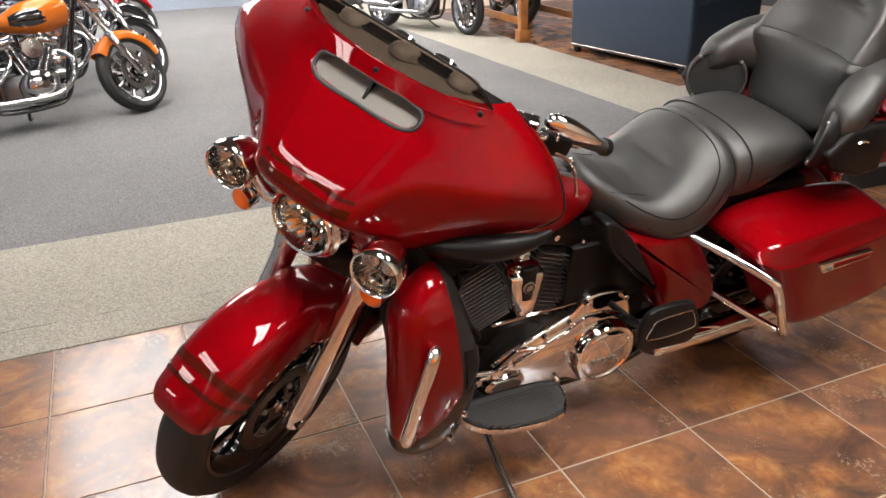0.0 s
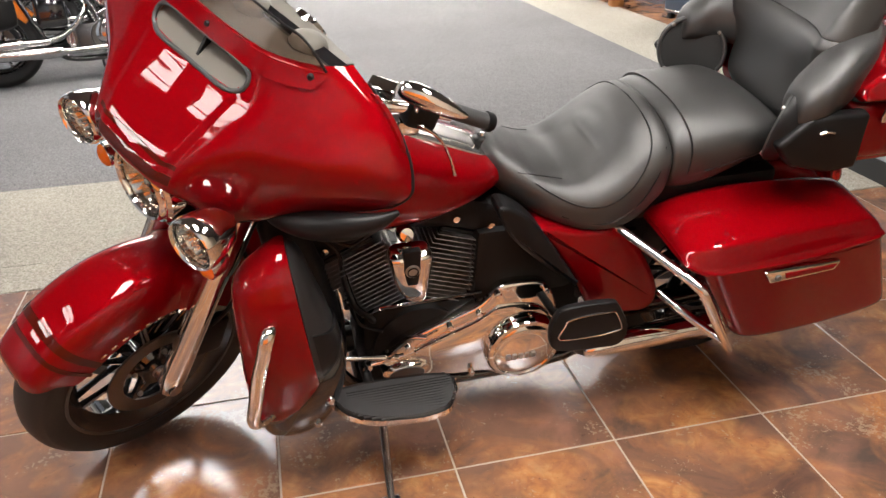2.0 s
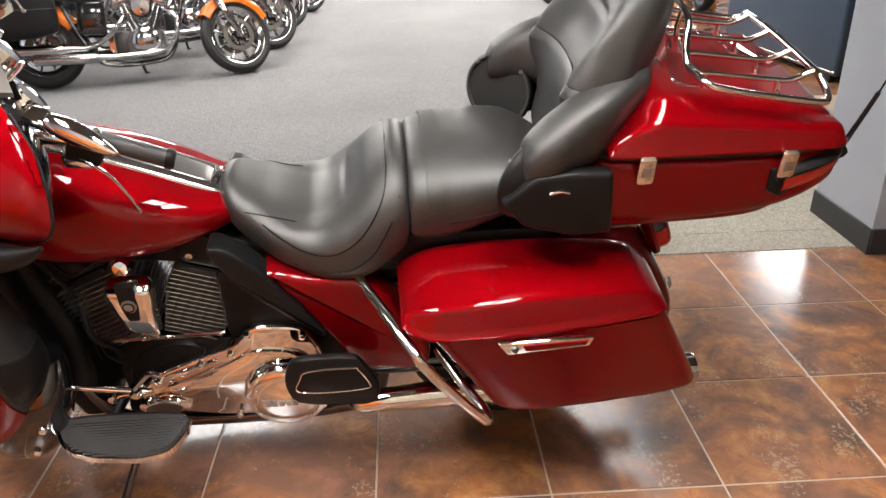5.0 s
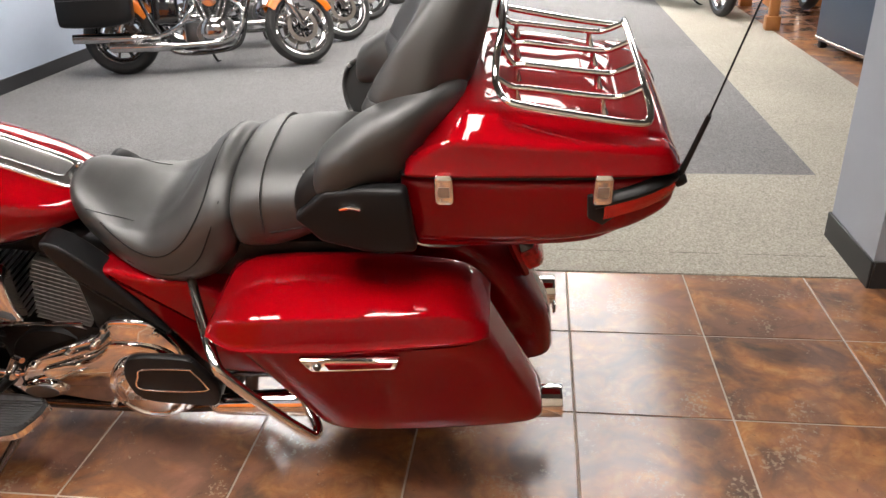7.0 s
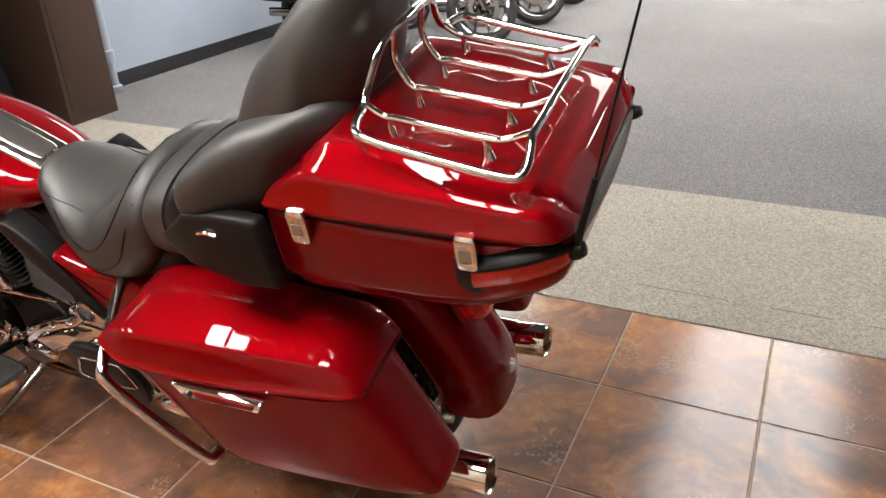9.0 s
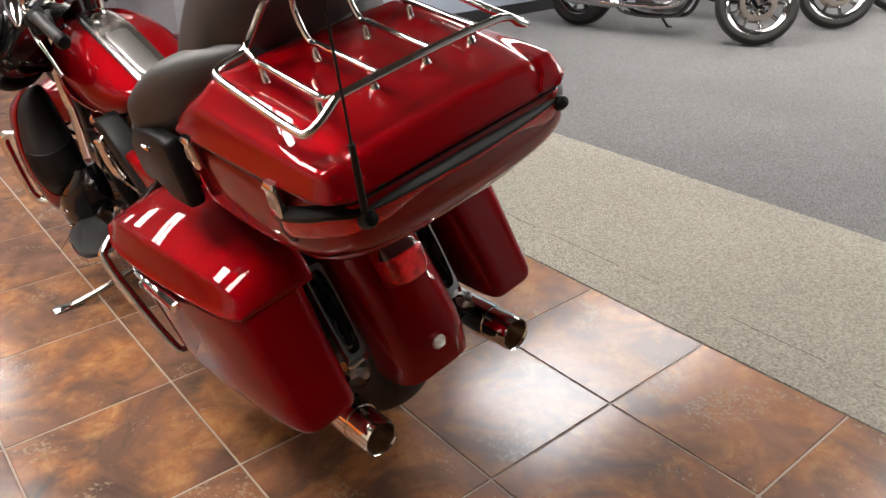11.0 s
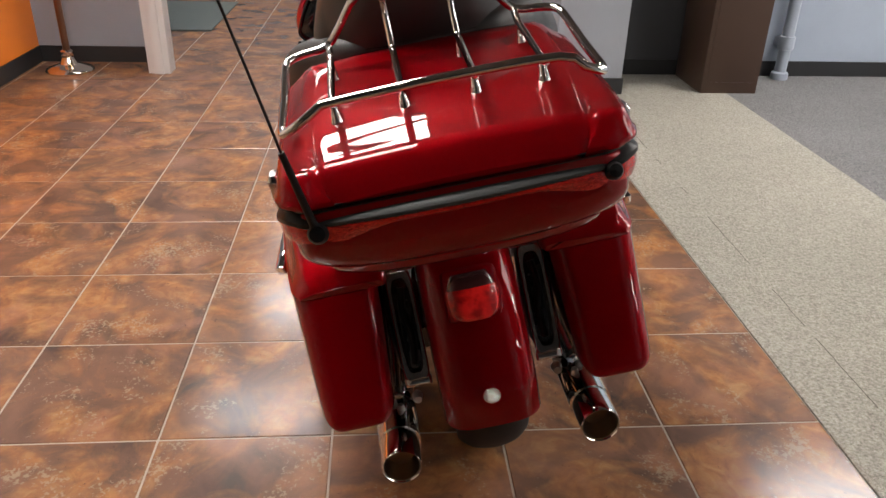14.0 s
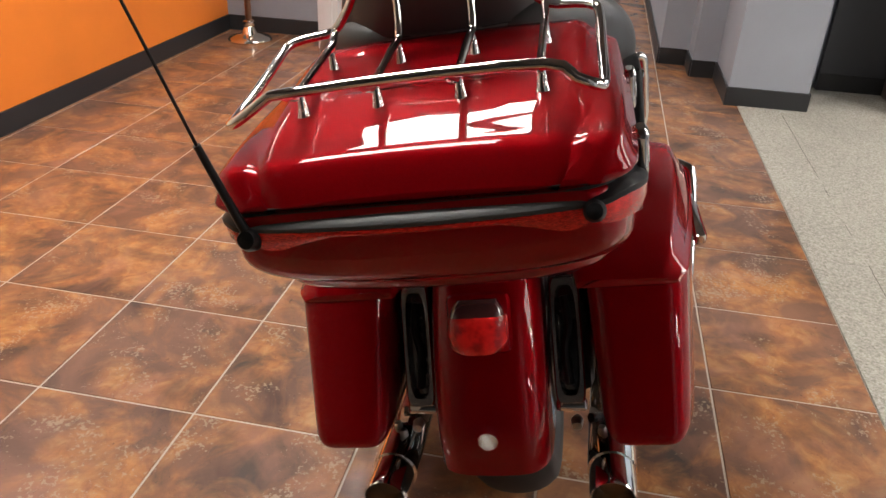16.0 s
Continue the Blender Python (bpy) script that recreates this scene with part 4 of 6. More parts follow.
console = bp("tank_console", hull_y([(0.752, 0, 0.048, 0.79, 0.826, 4, 3), (0.760, 0, 0.056, 0.80, 0.838, 5, 3), (0.80, 0, 0.060, 0.81, 0.858, 6, 3), (0.90, 0, 0.063, 0.84, 0.902, 6, 3), (1.02, 0, 0.064, 0.88, 0.949, 6, 3), (1.14, 0, 0.058, 0.90, 0.980, 5, 3), (1.21, 0, 0.03, 0.92, 0.980, 3, 3)], 4, 32), CONSOLE, "brushed chrome tank console")
part("console_insert", hull_y([(0.785, 0, 0.030, 0.83, 0.8525, 5, 3), (0.81, 0, 0.036, 0.84, 0.8655, 6, 3), (0.90, 0, 0.040, 0.86, 0.9045, 6, 3), (0.98, 0, 0.041, 0.90, 0.9362, 6, 3), (1.0, 0, 0.034, 0.90, 0.9425, 5, 3)], 4, 28), ALLOY, console, "bright raised console badge plate")
tab = bp("console_tab", hull_y([(0.738, 0, 0.014, 0.82, 0.850, 3, 3), (0.750, 0, 0.022, 0.82, 0.862, 4, 3), (0.768, 0, 0.022, 0.82, 0.862, 4, 3), (0.780, 0, 0.016, 0.82, 0.852, 3, 3)], 3, 20), BLACK, "black seat tab")
part("tab_bolt", lathe([(0, 0.006), (0.006, 0.005), (0.008, 0), (0, -0.004)], facing((0, 0.758, 0.863), (0, -0.1, 1)), 14), CHROME, tab)
bp("fuel_door", lathe([(0, 0.01), (0.028, 0.008), (0.032, 0), (0, -0.01)], facing((0, 1.12, 0.977), (0, 0, 1)), 24), CHROME, "round chrome fuel door")

# seats
RIDER = [(0.768, 0, 0.030, 0.800, 0.835, 2.2, 2.2), (0.760, 0, 0.066, 0.775, 0.857, 2.3, 2.6), (0.735, 0, 0.105, 0.742, 0.864, 2.3, 2.8), (0.69, 0, 0.138, 0.708, 0.843, 2.4, 3), (0.62, 0, 0.178, 0.672, 0.814, 2.4, 3.4), (0.54, 0, 0.208, 0.648, 0.810, 2.2, 3.8), (0.47, 0, 0.220, 0.642, 0.850, 2.2, 4), (0.41, 0, 0.218, 0.652, 0.908, 2.1, 4), (0.365, 0, 0.210, 0.685, 0.936, 2.1, 3.8), (0.335, 0, 0.200, 0.71, 0.932, 2.1, 3.4), (0.32, 0, 0.18, 0.75, 0.910, 2.1, 3)]
PILLION = [(0.325, 0, 0.18, 0.76, 0.905, 2.3, 3), (0.31, 0, 0.198, 0.735, 0.932, 2.3, 3.6), (0.22, 0, 0.205, 0.745, 0.946, 2.4, 3.8), (0.10, 0, 0.199, 0.795, 0.944, 2.5, 3.6), (0.03, 0, 0.184, 0.815, 0.918, 2.4, 3), (-0.03, 0, 0.14, 0.83, 0.880, 2.2, 3)]


def seat_dent(p):
    q = p.copy()
    if q.z > 0.74:
        r = (abs(q.x / 0.140) ** 3.2 + abs((q.y - 0.60) / 0.165) ** 3.2) ** (1 / 3.2)
        fade = min(1.0, max(0.0, (0.66 - q.y) / 0.10))
        inside = min(1.0, max(0.0, (1.10 - r) / 0.40))
        q.z -= fade * (0.014 * inside * inside * (3 - 2 * inside) + 0.004 * math.exp(-(((r - 1.0) / 0.06) ** 2)))
        q.z -= 0.006 * math.exp(-((q.x / 0.085) ** 6)) * math.exp(-(((q.y - 0.470) / 0.007) ** 2))
    return q


def on_hull(rows, y, ang, off=0.001, dent=None):
    """A point on a hull_y surface at y and an angle up from its right side."""
    q = spline(rows, 8)
    k = int(np.argmin(abs(q[:, 0] - y)))
    _, xc, hw, z0, z1, nt, nb = q[k]
    a = radians(ang)
    e = 2 / (nt if math.sin(a) > 0 else nb)
    p = Vector((xc + (hw + off) * power(math.cos(a), e), y, (z0 + z1) / 2 + ((z1 - z0) / 2 + off) * power(math.sin(a), e)))
    return dent(p) if dent else p


bp("rider_seat", hull_y(RIDER, 12, 64, seat_dent), LEATHER, "black leather bucket rider seat", sharp=70)
bp("passenger_seat", hull_y(PILLION, 6, 48), LEATHER, "black leather passenger seat", sharp=70)
bp("seat_strap", hull_y([(y, 0, hw + 0.004, z0 + 0.02, z1 + 0.004, nt, nb) for y, _, hw, z0, z1, nt, nb in spline(PILLION, 8) if 0.245 < y < 0.292], 1, 48), LEATHER, "black leather seat strap")
RIM = [(0.372, 90), (0.372, 120), (0.380, 142), (0.405, 158), (0.445, 168), (0.50, 172), (0.56, 168), (0.62, 160), (0.66, 152)]
for side in (1, -1):
    bp("seat_piping", tube([on_hull(RIDER, y, 90 + side * (a - 90), 0.0, seat_dent) for y, a in RIM], 0.0022, 6, 4), BLACK, "stitched seat seam")
    bp("seat_piping", tube([on_hull(RIDER, y, 90 + side * (a - 90), 0.0) for y, a in [(0.345, 150), (0.37, 176), (0.42, 186), (0.50, 190), (0.60, 186)]], 0.0020, 6, 4), BLACK, "stitched seat seam")
    bp("seat_piping", tube([on_hull(PILLION, y, 90 + side * (a - 90), 0.0) for y, a in [(0.235, 186), (0.15, 190), (0.06, 190), (0.0, 184)]], 0.0020, 6, 4), BLACK, "stitched seat seam")
    bp("seat_piping", tube([on_hull(RIDER, y, 90 + side * (a - 90), 0.0, seat_dent) for y, a in [(0.70, 150), (0.66, 138), (0.62, 130), (0.585, 128)]], 0.0018, 6, 4), BLACK, "short stitched seam")

# passenger backrest with wrap-round arms
BACK = [(0.885, 0, -0.035, 0.12, 0.030, 3), (0.92, 0, -0.046, 0.165, 0.048, 3), (1.00, 0, -0.078, 0.188, 0.066, 3), (1.06, 0, -0.106, 0.208, 0.086, 3.2), (1.100, 0, -0.122, 0.214, 0.090, 3.4), (1.119, 0, -0.130, 0.211, 0.088, 3.4), (1.123, 0, -0.132, 0.207, 0.086, 3.4), (1.128, 0, -0.134, 0.208, 0.087, 3.4), (1.165, 0, -0.148, 0.198, 0.086, 3.2), (1.235, 0, -0.174, 0.170, 0.078, 3), (1.305, 0, -0.198, 0.130, 0.062, 2.6), (1.342, 0, -0.214, 0.09, 0.033, 2.4)]


def hug(p):
    """The backrest curves forward towards its sides, with a hollow and a fold in its front."""
    q = Vector((p.x, p.y + 0.052 * min(1.0, abs(p.x) / 0.17) ** 3 * min(1.0, max(0.0, (p.z - 0.98) / 0.12)), p.z))
    if p.y > -0.25 * (p.z - 0.72):
        q.y -= 0.016 * math.exp(-((p.x / 0.115) ** 4)) * math.exp(-(((p.z - 1.185) / 0.055) ** 2))
        q.y -= 0.010 * math.exp(-((p.x / 0.10) ** 6)) * math.exp(-(((p.z - 1.240) / 0.009) ** 2))
    return q


bm = hull_z(BACK, 10, 72)
for v in bm.verts:
    v.co = hug(v.co)
bp("backrest", bm, LEATHER, "black leather passenger backrest", sharp=75)


def back_at(z, ang):
    """A point on the backrest's skin at a height and an angle round it."""
    q = np.array(BACK)
    yc, hx, hy, ex = (float(np.interp(z, q[:, 0], q[:, k])) for k in (2, 3, 4, 5))
    a = radians(ang)
    return hug(Vector((hx * power(math.cos(a), 2 / ex), yc + hy * power(math.sin(a), 2 / ex), z)))


def wrap(rows, seg=28, ex=3.0):
    """A padded roll along a path: x, y, z, half thickness, half height, backward lean."""
    q = spline(rows, 5)
    rings = []
    for k, (x, y, z, ht, hh, lean) in enumerate(q):
        a, c = q[max(k - 1, 0)], q[min(k + 1, len(q) - 1)]
        way = Vector((c[0] - a[0], c[1] - a[1], 0)).normalized()
        side = way.cross(Vector((0, 0, 1)))
        ring = []
        for i in range(seg):
            dz = hh * power(math.sin(2 * math.pi * i / seg), 2 / ex)
            ring.append(Vector((x, y - lean * (dz if dz > 0 else 0.15 * dz), z + dz)) + side * ht * power(math.cos(2 * math.pi * i / seg), 2 / ex))
        rings.append(ring)
    return loft(rings)


ARM = [(-0.266, 0.094, 0.992, 0.018, 0.022, 0.1), (-0.265, 0.083, 1.002, 0.042, 0.044, 0.1), (-0.257, 0.050, 1.018, 0.056, 0.060, 0.15), (-0.240, 0.005, 1.038, 0.058, 0.078, 0.30), (-0.212, -0.044, 1.049, 0.062, 0.089, 0.45), (-0.172, -0.086, 1.053, 0.062, 0.096, 0.50), (-0.128, -0.118, 1.052, 0.064, 0.096, 0.50), (-0.07, -0.135, 1.044, 0.050, 0.088, 0.5)]
both("backrest_wing", lambda: wrap(ARM, 32, 2.5), LEATHER, "black leather wrap-round backrest wing")
both("arm_stitching", lambda: tube([back_at(1.1225, a) for a in range(95, 270, 12)], 0.0014, 6, 2), BLACK, "stitched seam")
POD = [(0.140, 0.926), (0.070, 0.988), (0.0, 0.994), (-0.092, 0.992), (-0.106, 0.842), (-0.02, 0.836), (0.09, 0.868)]
both("speaker_box", lambda: slab(POD, -0.315, -0.276, 0.012, 3), BLACK, "black passenger speaker box")
both("box_latch", lambda: tube([(-0.317, 0.04, 0.952), (-0.320, 0.02, 0.958), (-0.317, 0.0, 0.952)], 0.004, 8), CHROME, "small chrome catch")
for s in (-1, 1):
    m = facing((0.224 * s, 0.062, 0.936), (-0.78 * s, 0.62, 0.12))
    sp = bp("speaker", lathe([(0, -0.040), (0.07, -0.038), (0.090, -0.02), (0.098, 0.0), (0.096, 0.008), (0.090, 0.010), (0.086, 0.004), (0, 0.004)], m, 40), BLACK, "round black speaker pod with cloth grille")
    part("grille", lathe([(0, 0.010), (0.05, 0.009), (0.086, 0.005), (0.086, 0.001), (0, 0.001)], m, 36), CLOTH, sp, "black speaker cloth")
    part("speaker_ring", lathe([(0.085, 0.006), (0.088, 0.013), (0.093, 0.013), (0.096, 0.006)], m, 40, True), GREY, sp, "satin grey speaker ring")
    for k in range(4):
        a = math.pi / 4 + k * math.pi / 2
        part("ring_clip", lathe([(0, 0.017), (0.005, 0.016), (0.006, 0.008), (0, 0.008)], m @ at(0.089 * math.cos(a), 0.089 * math.sin(a), 0), 10), ALLOY, sp)

# trunk
SEAMZ = 0.998
base_rows = [(-0.075, 0, 0.235, 0.838, SEAMZ, 8, 5), (-0.095, 0, 0.270, 0.822, SEAMZ, 10, 6), (-0.25, 0, 0.281, 0.820, SEAMZ, 10, 6), (-0.42, 0, 0.281, 0.828, SEAMZ, 10, 5), (-0.50, 0, 0.277, 0.838, SEAMZ, 10, 4), (-0.56, 0, 0.268, 0.856, SEAMZ, 10, 3.2), (-0.605, 0, 0.250, 0.884, SEAMZ, 10, 2.8), (-0.622, 0, 0.222, 0.925, SEAMZ, 10, 2.6)]
bp("trunk_floor", hull_y([(-0.10, 0, 0.235, 0.806, 0.87, 6, 4), (-0.13, 0, 0.255, 0.800, 0.87, 6, 4), (-0.40, 0, 0.252, 0.804, 0.88, 6, 4), (-0.50, 0, 0.236, 0.815, 0.89, 6, 3), (-0.555, 0, 0.205, 0.838, 0.90, 6, 2.6), (-0.578, 0, 0.165, 0.862, 0.91, 6, 2.4)], 5, 48), RED, "glossy red stepped underside of the trunk")
bp("trunk_base", hull_y(base_rows, 5, 48), RED, "glossy red luggage trunk base")
LID = [  # y, half width, height of the shoulder line, height of the crown, half width of the crown
    (-0.085, 0.266, 0.006, 0.012, 0.235),
    (-0.092, 0.280, 0.020, 0.028, 0.250),
    (-0.13, 0.284, 0.046, 0.060, 0.252),
    (-0.17, 0.285, 0.066, 0.092, 0.252),
    (-0.20, 0.286, 0.072, 0.112, 0.250),
    (-0.23, 0.286, 0.070, 0.114, 0.250),
    (-0.30, 0.286, 0.064, 0.106, 0.250),
    (-0.46, 0.285, 0.053, 0.082, 0.245),
    (-0.556, 0.281, 0.045, 0.060, 0.237),
    (-0.588, 0.275, 0.040, 0.050, 0.230),
    (-0.606, 0.264, 0.022, 0.030, 0.222),
    (-0.622, 0.240, 0.000, 0.004, 0.205),
]


def lid_ring(y, hw, zs, zt, hc):
    half = [(hw - 0.004, 0.0), (hw + 0.001, 0.005), (hw, 0.010), (hw - 0.005, 0.016 if zs > 0.03 else zs * 0.6), (hw - 0.012, zs * 0.85), (hw - 0.016, zs), (hw - 0.026, zs + 0.006)]
    for k in range(1, 5):
        u = k / 5
        half.append((hw - 0.026 + (hc * 0.9 - hw + 0.026) * u, zs + 0.006 + max(0.001, zt - 0.010 - zs - 0.006) * u))
    half += [(hc * 0.9, zt - 0.009), (hc * 0.87, zt - 0.006)]
    half += [(hc * u, zt - 0.005 + 0.008 * (1 - u * u)) for u in (0.84, 0.78, 0.72, 0.66, 0.60, 0.45, 0.3, 0.15, 0.0)]
    pts = half + [(-x, z) for x, z in half[-2::-1]]
    return [lid_dent(Vector((x, y, SEAMZ + 0.004 + z))) for x, z in pts]


def lid_dent(p):
    q = p.copy()
    k = min(1, max(0, (0.170 - abs(q.x)) / 0.022)) * min(1, max(0, (q.y + 0.43) / 0.03)) * min(1, max(0, (-0.235 - q.y) / 0.025))
    if q.z > 1.05:
        q.z -= 0.007 * k
    return q


trunk_lid = bp("trunk_lid", loft([lid_ring(*r) for r in spline(LID, 7)]), RED, "glossy red trunk lid with a shallow recess", sharp=62)
# black seal also stands in for the shaded gap under the lid's lip
bp("trunk_seal", hull_y([(y, 0, hw - 0.0005, SEAMZ - 0.003, SEAMZ + 0.006, 12, 12) for y, _, hw, *_ in base_rows], 5, 48), BLACK, "black seal between trunk and lid")


def rear_wrap(grow, y_front, n=16):
    """The outline round the trunk's rear, from one side to the other."""
    left = [(-0.284 - grow, y_front), (-0.283 - grow, -0.50), (-0.274 - grow, -0.555), (-0.252 - grow * 0.8, -0.595 - grow * 0.6), (-0.20, -0.616 - grow), (0.0, -0.626 - grow)]
    pts = left + [(-x, y) for x, y in left[-2::-1]]
    return spline(pts, 6)


def bumper_z(y):
    """The strip climbs from its front ends to the rear corners."""
    return 0.948 + 0.035 * min(1.0, max(0.0, (-0.455 - y) / 0.13)) - 0.006 * min(1.0, max(0.0, (-0.60 - y) / 0.03))


STRIP = [(x, y, bumper_z(y)) for x, y in rear_wrap(0.003, -0.455)]
bp("trunk_bumper", sweep(STRIP, [(-0.012, -0.008), (0.003, -0.009), (0.0075, -0.006), (0.0075, -0.001), (0.004, 0.003), (-0.009, 0.010), (-0.012, 0.010)]), BUMPER, "grey rubber bumper strip round the trunk")
for s in (-1, 1):
    bp("bumper_end", sweep([(x, y, z) for x, y, z in STRIP if x * s > 0.205], [(-0.012, -0.0095), (0.005, -0.0105), (0.0095, -0.007), (0.0095, 0.0), (0.005, 0.005), (-0.009, 0.0125), (-0.012, 0.0125)]), BLACK, "black bumper end")


def light_strip():
    """A thin lens under the bumper, deeper towards both corners."""
    rings = []
    for x, y in rear_wrap(-0.003, -0.475):
        k = min(1.0, max(0.0, (abs(x) - 0.10) / 0.12))
        drop, out = 0.010 + 0.024 * k * k * (3 - 2 * k), (0.0 if abs(x) < 1e-6 else math.copysign(min(1.0, abs(x) / 0.26) ** 3, x))
        way = Vector((out, -math.sqrt(max(0.0, 1 - out * out)), 0))
        p, z = Vector((x, y, 0)), bumper_z(y) - 0.008
        rings.append([p - way * 0.010 + Vector((0, 0, z)), p + way * 0.014 + Vector((0, 0, z)), p + way * 0.014 + Vector((0, 0, z - drop * 0.5)), p + way * 0.008 + Vector((0, 0, z - drop)), p - way * 0.010 + Vector((0, 0, z - drop))])
    return loft(rings)


bp("trunk_tail_light", light_strip(), GLITTER, "red wrap-round LED tail light strip")
both("trunk_corner_cap", lambda: slab([(-0.442, 0.965), (-0.50, 0.968), (-0.515, 0.93), (-0.475, 0.895), (-0.445, 0.912)], -0.288, -0.268, 0.004), BLACK, "black corner cap")
for y in (-0.165, -0.47):
    for s in (-1, 1):
        hg = bp("trunk_latch", moved(hull_z([(-0.032, 0, 0, 0.005, 0.013, 4), (-0.026, 0, 0, 0.008, 0.0185, 5), (0.012, 0, 0, 0.009, 0.0185, 5), (0.026, 0, 0, 0.011, 0.018, 5), (0.034, 0, 0, 0.006, 0.015, 4)], 2, 24), at(0.290 * s, y, 0.982)), CHROME, "chrome trunk latch")
        part("latch_slot", box(0.298 * s - 0.0015, y - 0.011, 0.968, 0.298 * s + 0.0015, y + 0.011, 0.992, 0.001, 1), ALLOY, hg)
# luggage rack
RK_R = 0.0075
LOOP = [(-0.178, -0.548, 1.132), (-0.215, -0.553, 1.112), (-0.240, -0.548, 1.100), (-0.247, -0.525, 1.099), (-0.247, -0.42, 1.116), (-0.247, -0.31, 1.138), (-0.240, -0.284, 1.146), (-0.215, -0.272, 1.150), (-0.170, -0.264, 1.155), (-0.138, -0.265, 1.188), (-0.096, -0.276, 1.232)]
rack = bp("luggage_rack", tube(LOOP + [(0.0, -0.279, 1.240)] + [(-x, y, z) for x, y, z in LOOP[::-1]] + [(0.0, -0.548, 1.136)], RK_R, 10, 3, True), CHROME, "chrome tubular luggage rack")
for x in (-0.168, -0.058, 0.058, 0.168):
    zf, yf = (1.157, -0.264) if abs(x) > 0.1 else (1.236, -0.278)
    part("rack_bar", tube([(x, yf, zf), (x, -0.272, 1.152 if abs(x) > 0.1 else 1.185), (x, -0.296, 1.138), (x, -0.33, 1.134), (x, -0.47, 1.115), (x, -0.505, 1.116), (x, -0.546, 1.133)], RK_R * 0.85, 10, 4), CHROME, rack)
    for y, zt in ((-0.305, 1.136), (-0.470, 1.115)):
        part("rack_foot", tube([(x, y, zt), (x, y, zt - 0.015), (x, y - 0.004, 1.078 if y < -0.4 else 1.088)], [0.006, 0.006, 0.010], 10, 2), CHROME, rack)
# antenna
ant = bp("antenna", tube([(-0.222, -0.622, 0.970), (-0.225, -0.628, 0.985), (-0.236, -0.658, 1.11)], [0.009, 0.0065, 0.005], 10, 3), BLACK, "black whip antenna")
part("antenna_whip", rod((-0.236, -0.658, 1.11), (-0.268, -0.765, 1.61), 0.0022, 8, 0.0015), BLACK, ant)
part("antenna_base", lathe([(0, 0.012), (0.012, 0.010), (0.016, 0), (0.016, -0.012), (0, -0.012)], facing((-0.222, -0.628, 0.966), (0, -1, 0.4)), 20), BLACK, ant)
bp("bumper_bolt", lathe([(0, 0.012), (0.010, 0.010), (0.014, 0), (0.014, -0.012), (0, -0.012)], facing((0.226, -0.628, 0.970), (0, -1, 0.4)), 20), BLACK, "black bolt cap on the bumper")
bp("trunk_bracket", tube([(-0.22, -0.06, 0.82), (-0.22, -0.12, 0.795), (-0.20, -0.22, 0.79), (-0.16, -0.30, 0.815)], 0.007, 8), CHROME, "chrome trunk support wire")
bp("trunk_support", box(-0.13, -0.36, 0.76, 0.13, 0.05, 0.835, 0.02), BLACK, "black trunk support frame")

# saddlebags
BAGZ = 0.643


def bag_body():
    rings = []
    for z in [0.378, 0.3785, 0.380, 0.383, 0.388, 0.395, 0.405, 0.43, 0.48, 0.53, 0.58, 0.62, BAGZ]:
        u = (z - 0.38) / (BAGZ - 0.38)
        yf, yr = 0.138 + 0.165 * u, -0.382 + 0.132 * u
        k = min(1, max(0.0, (z - 0.378) / 0.03))
        shrink = 0.02 * (1 - math.sqrt(1 - (1 - k) ** 2))
        ring = []
        for i in range(80):
            a = 2 * math.pi * i / 80
            cx, cy = power(math.cos(a), 0.30), power(math.sin(a), 0.30)
            y = (yf + yr) / 2 + cy * ((yf - yr) / 2 - shrink)
            f = (y - yr) / (yf - yr)
            xo = -(0.360 + 0.040 * math.sin(min(1, f * 1.15) * math.pi / 2)) - 0.012 * u
            xi = -0.203 + 0.02 * u
            ring.append(Vector(((xo + xi) / 2 + cx * ((xi - xo) / 2 - shrink), y, z)))
        rings.append(ring)
    return loft(rings)


LIDTOP = [(0.358, 0.672), (0.354, 0.688), (0.338, 0.708), (0.302, 0.729), (0.245, 0.743), (0.13, 0.751), (0.0, 0.749), (-0.12, 0.737), (-0.185, 0.724), (-0.222, 0.698), (-0.243, 0.672), (-0.250, 0.660)]


def bag_lid():
    rings = []
    for y, zt in spline(LIDTOP, 5):
        f = (y + 0.255) / 0.62
        curl = max(0.0, (-0.205 - y) / 0.045) ** 2
        xo = -(0.366 + 0.050 * math.sin(min(1, f * 1.3) * math.pi / 2)) + 0.035 * max(0, (y - 0.25) / 0.12) ** 2 + 0.014 * curl
        xi = -0.165 - 0.010 * curl
        zb = BAGZ + 0.002 + 0.030 * max(0, (y - 0.30) / 0.07) ** 1.5
        h = max(zt - zb, 0.016)
        low = min(0.012, h * 0.4)
        ring = [(xo + 0.004, 0), (xo - 0.001, 0.003), (xo - 0.001, low * 0.75), (xo + 0.004, low)]
        rise = [(0.009, 0.16), (0.026, 0.56), (0.029, 0.63), (0.034, 0.68), (0.042, 0.71), (0.075, 0.81), (0.115, 0.92), (0.15, 0.98)]
        ring += [(xo + d, low + (h - low) * u) for d, u in rise]
        ring += [(xi - 0.045, h), (xi - 0.022, h * 0.97), (xi - 0.006, h * 0.86), (xi, h * 0.7), (xi, h * 0.4), (xi, h * 0.2), (xi, h * 0.03), (xi - 0.004, 0.0)]
        rings.append([Vector((x, y, zb + u)) for x, u in ring])
    return loft(rings)


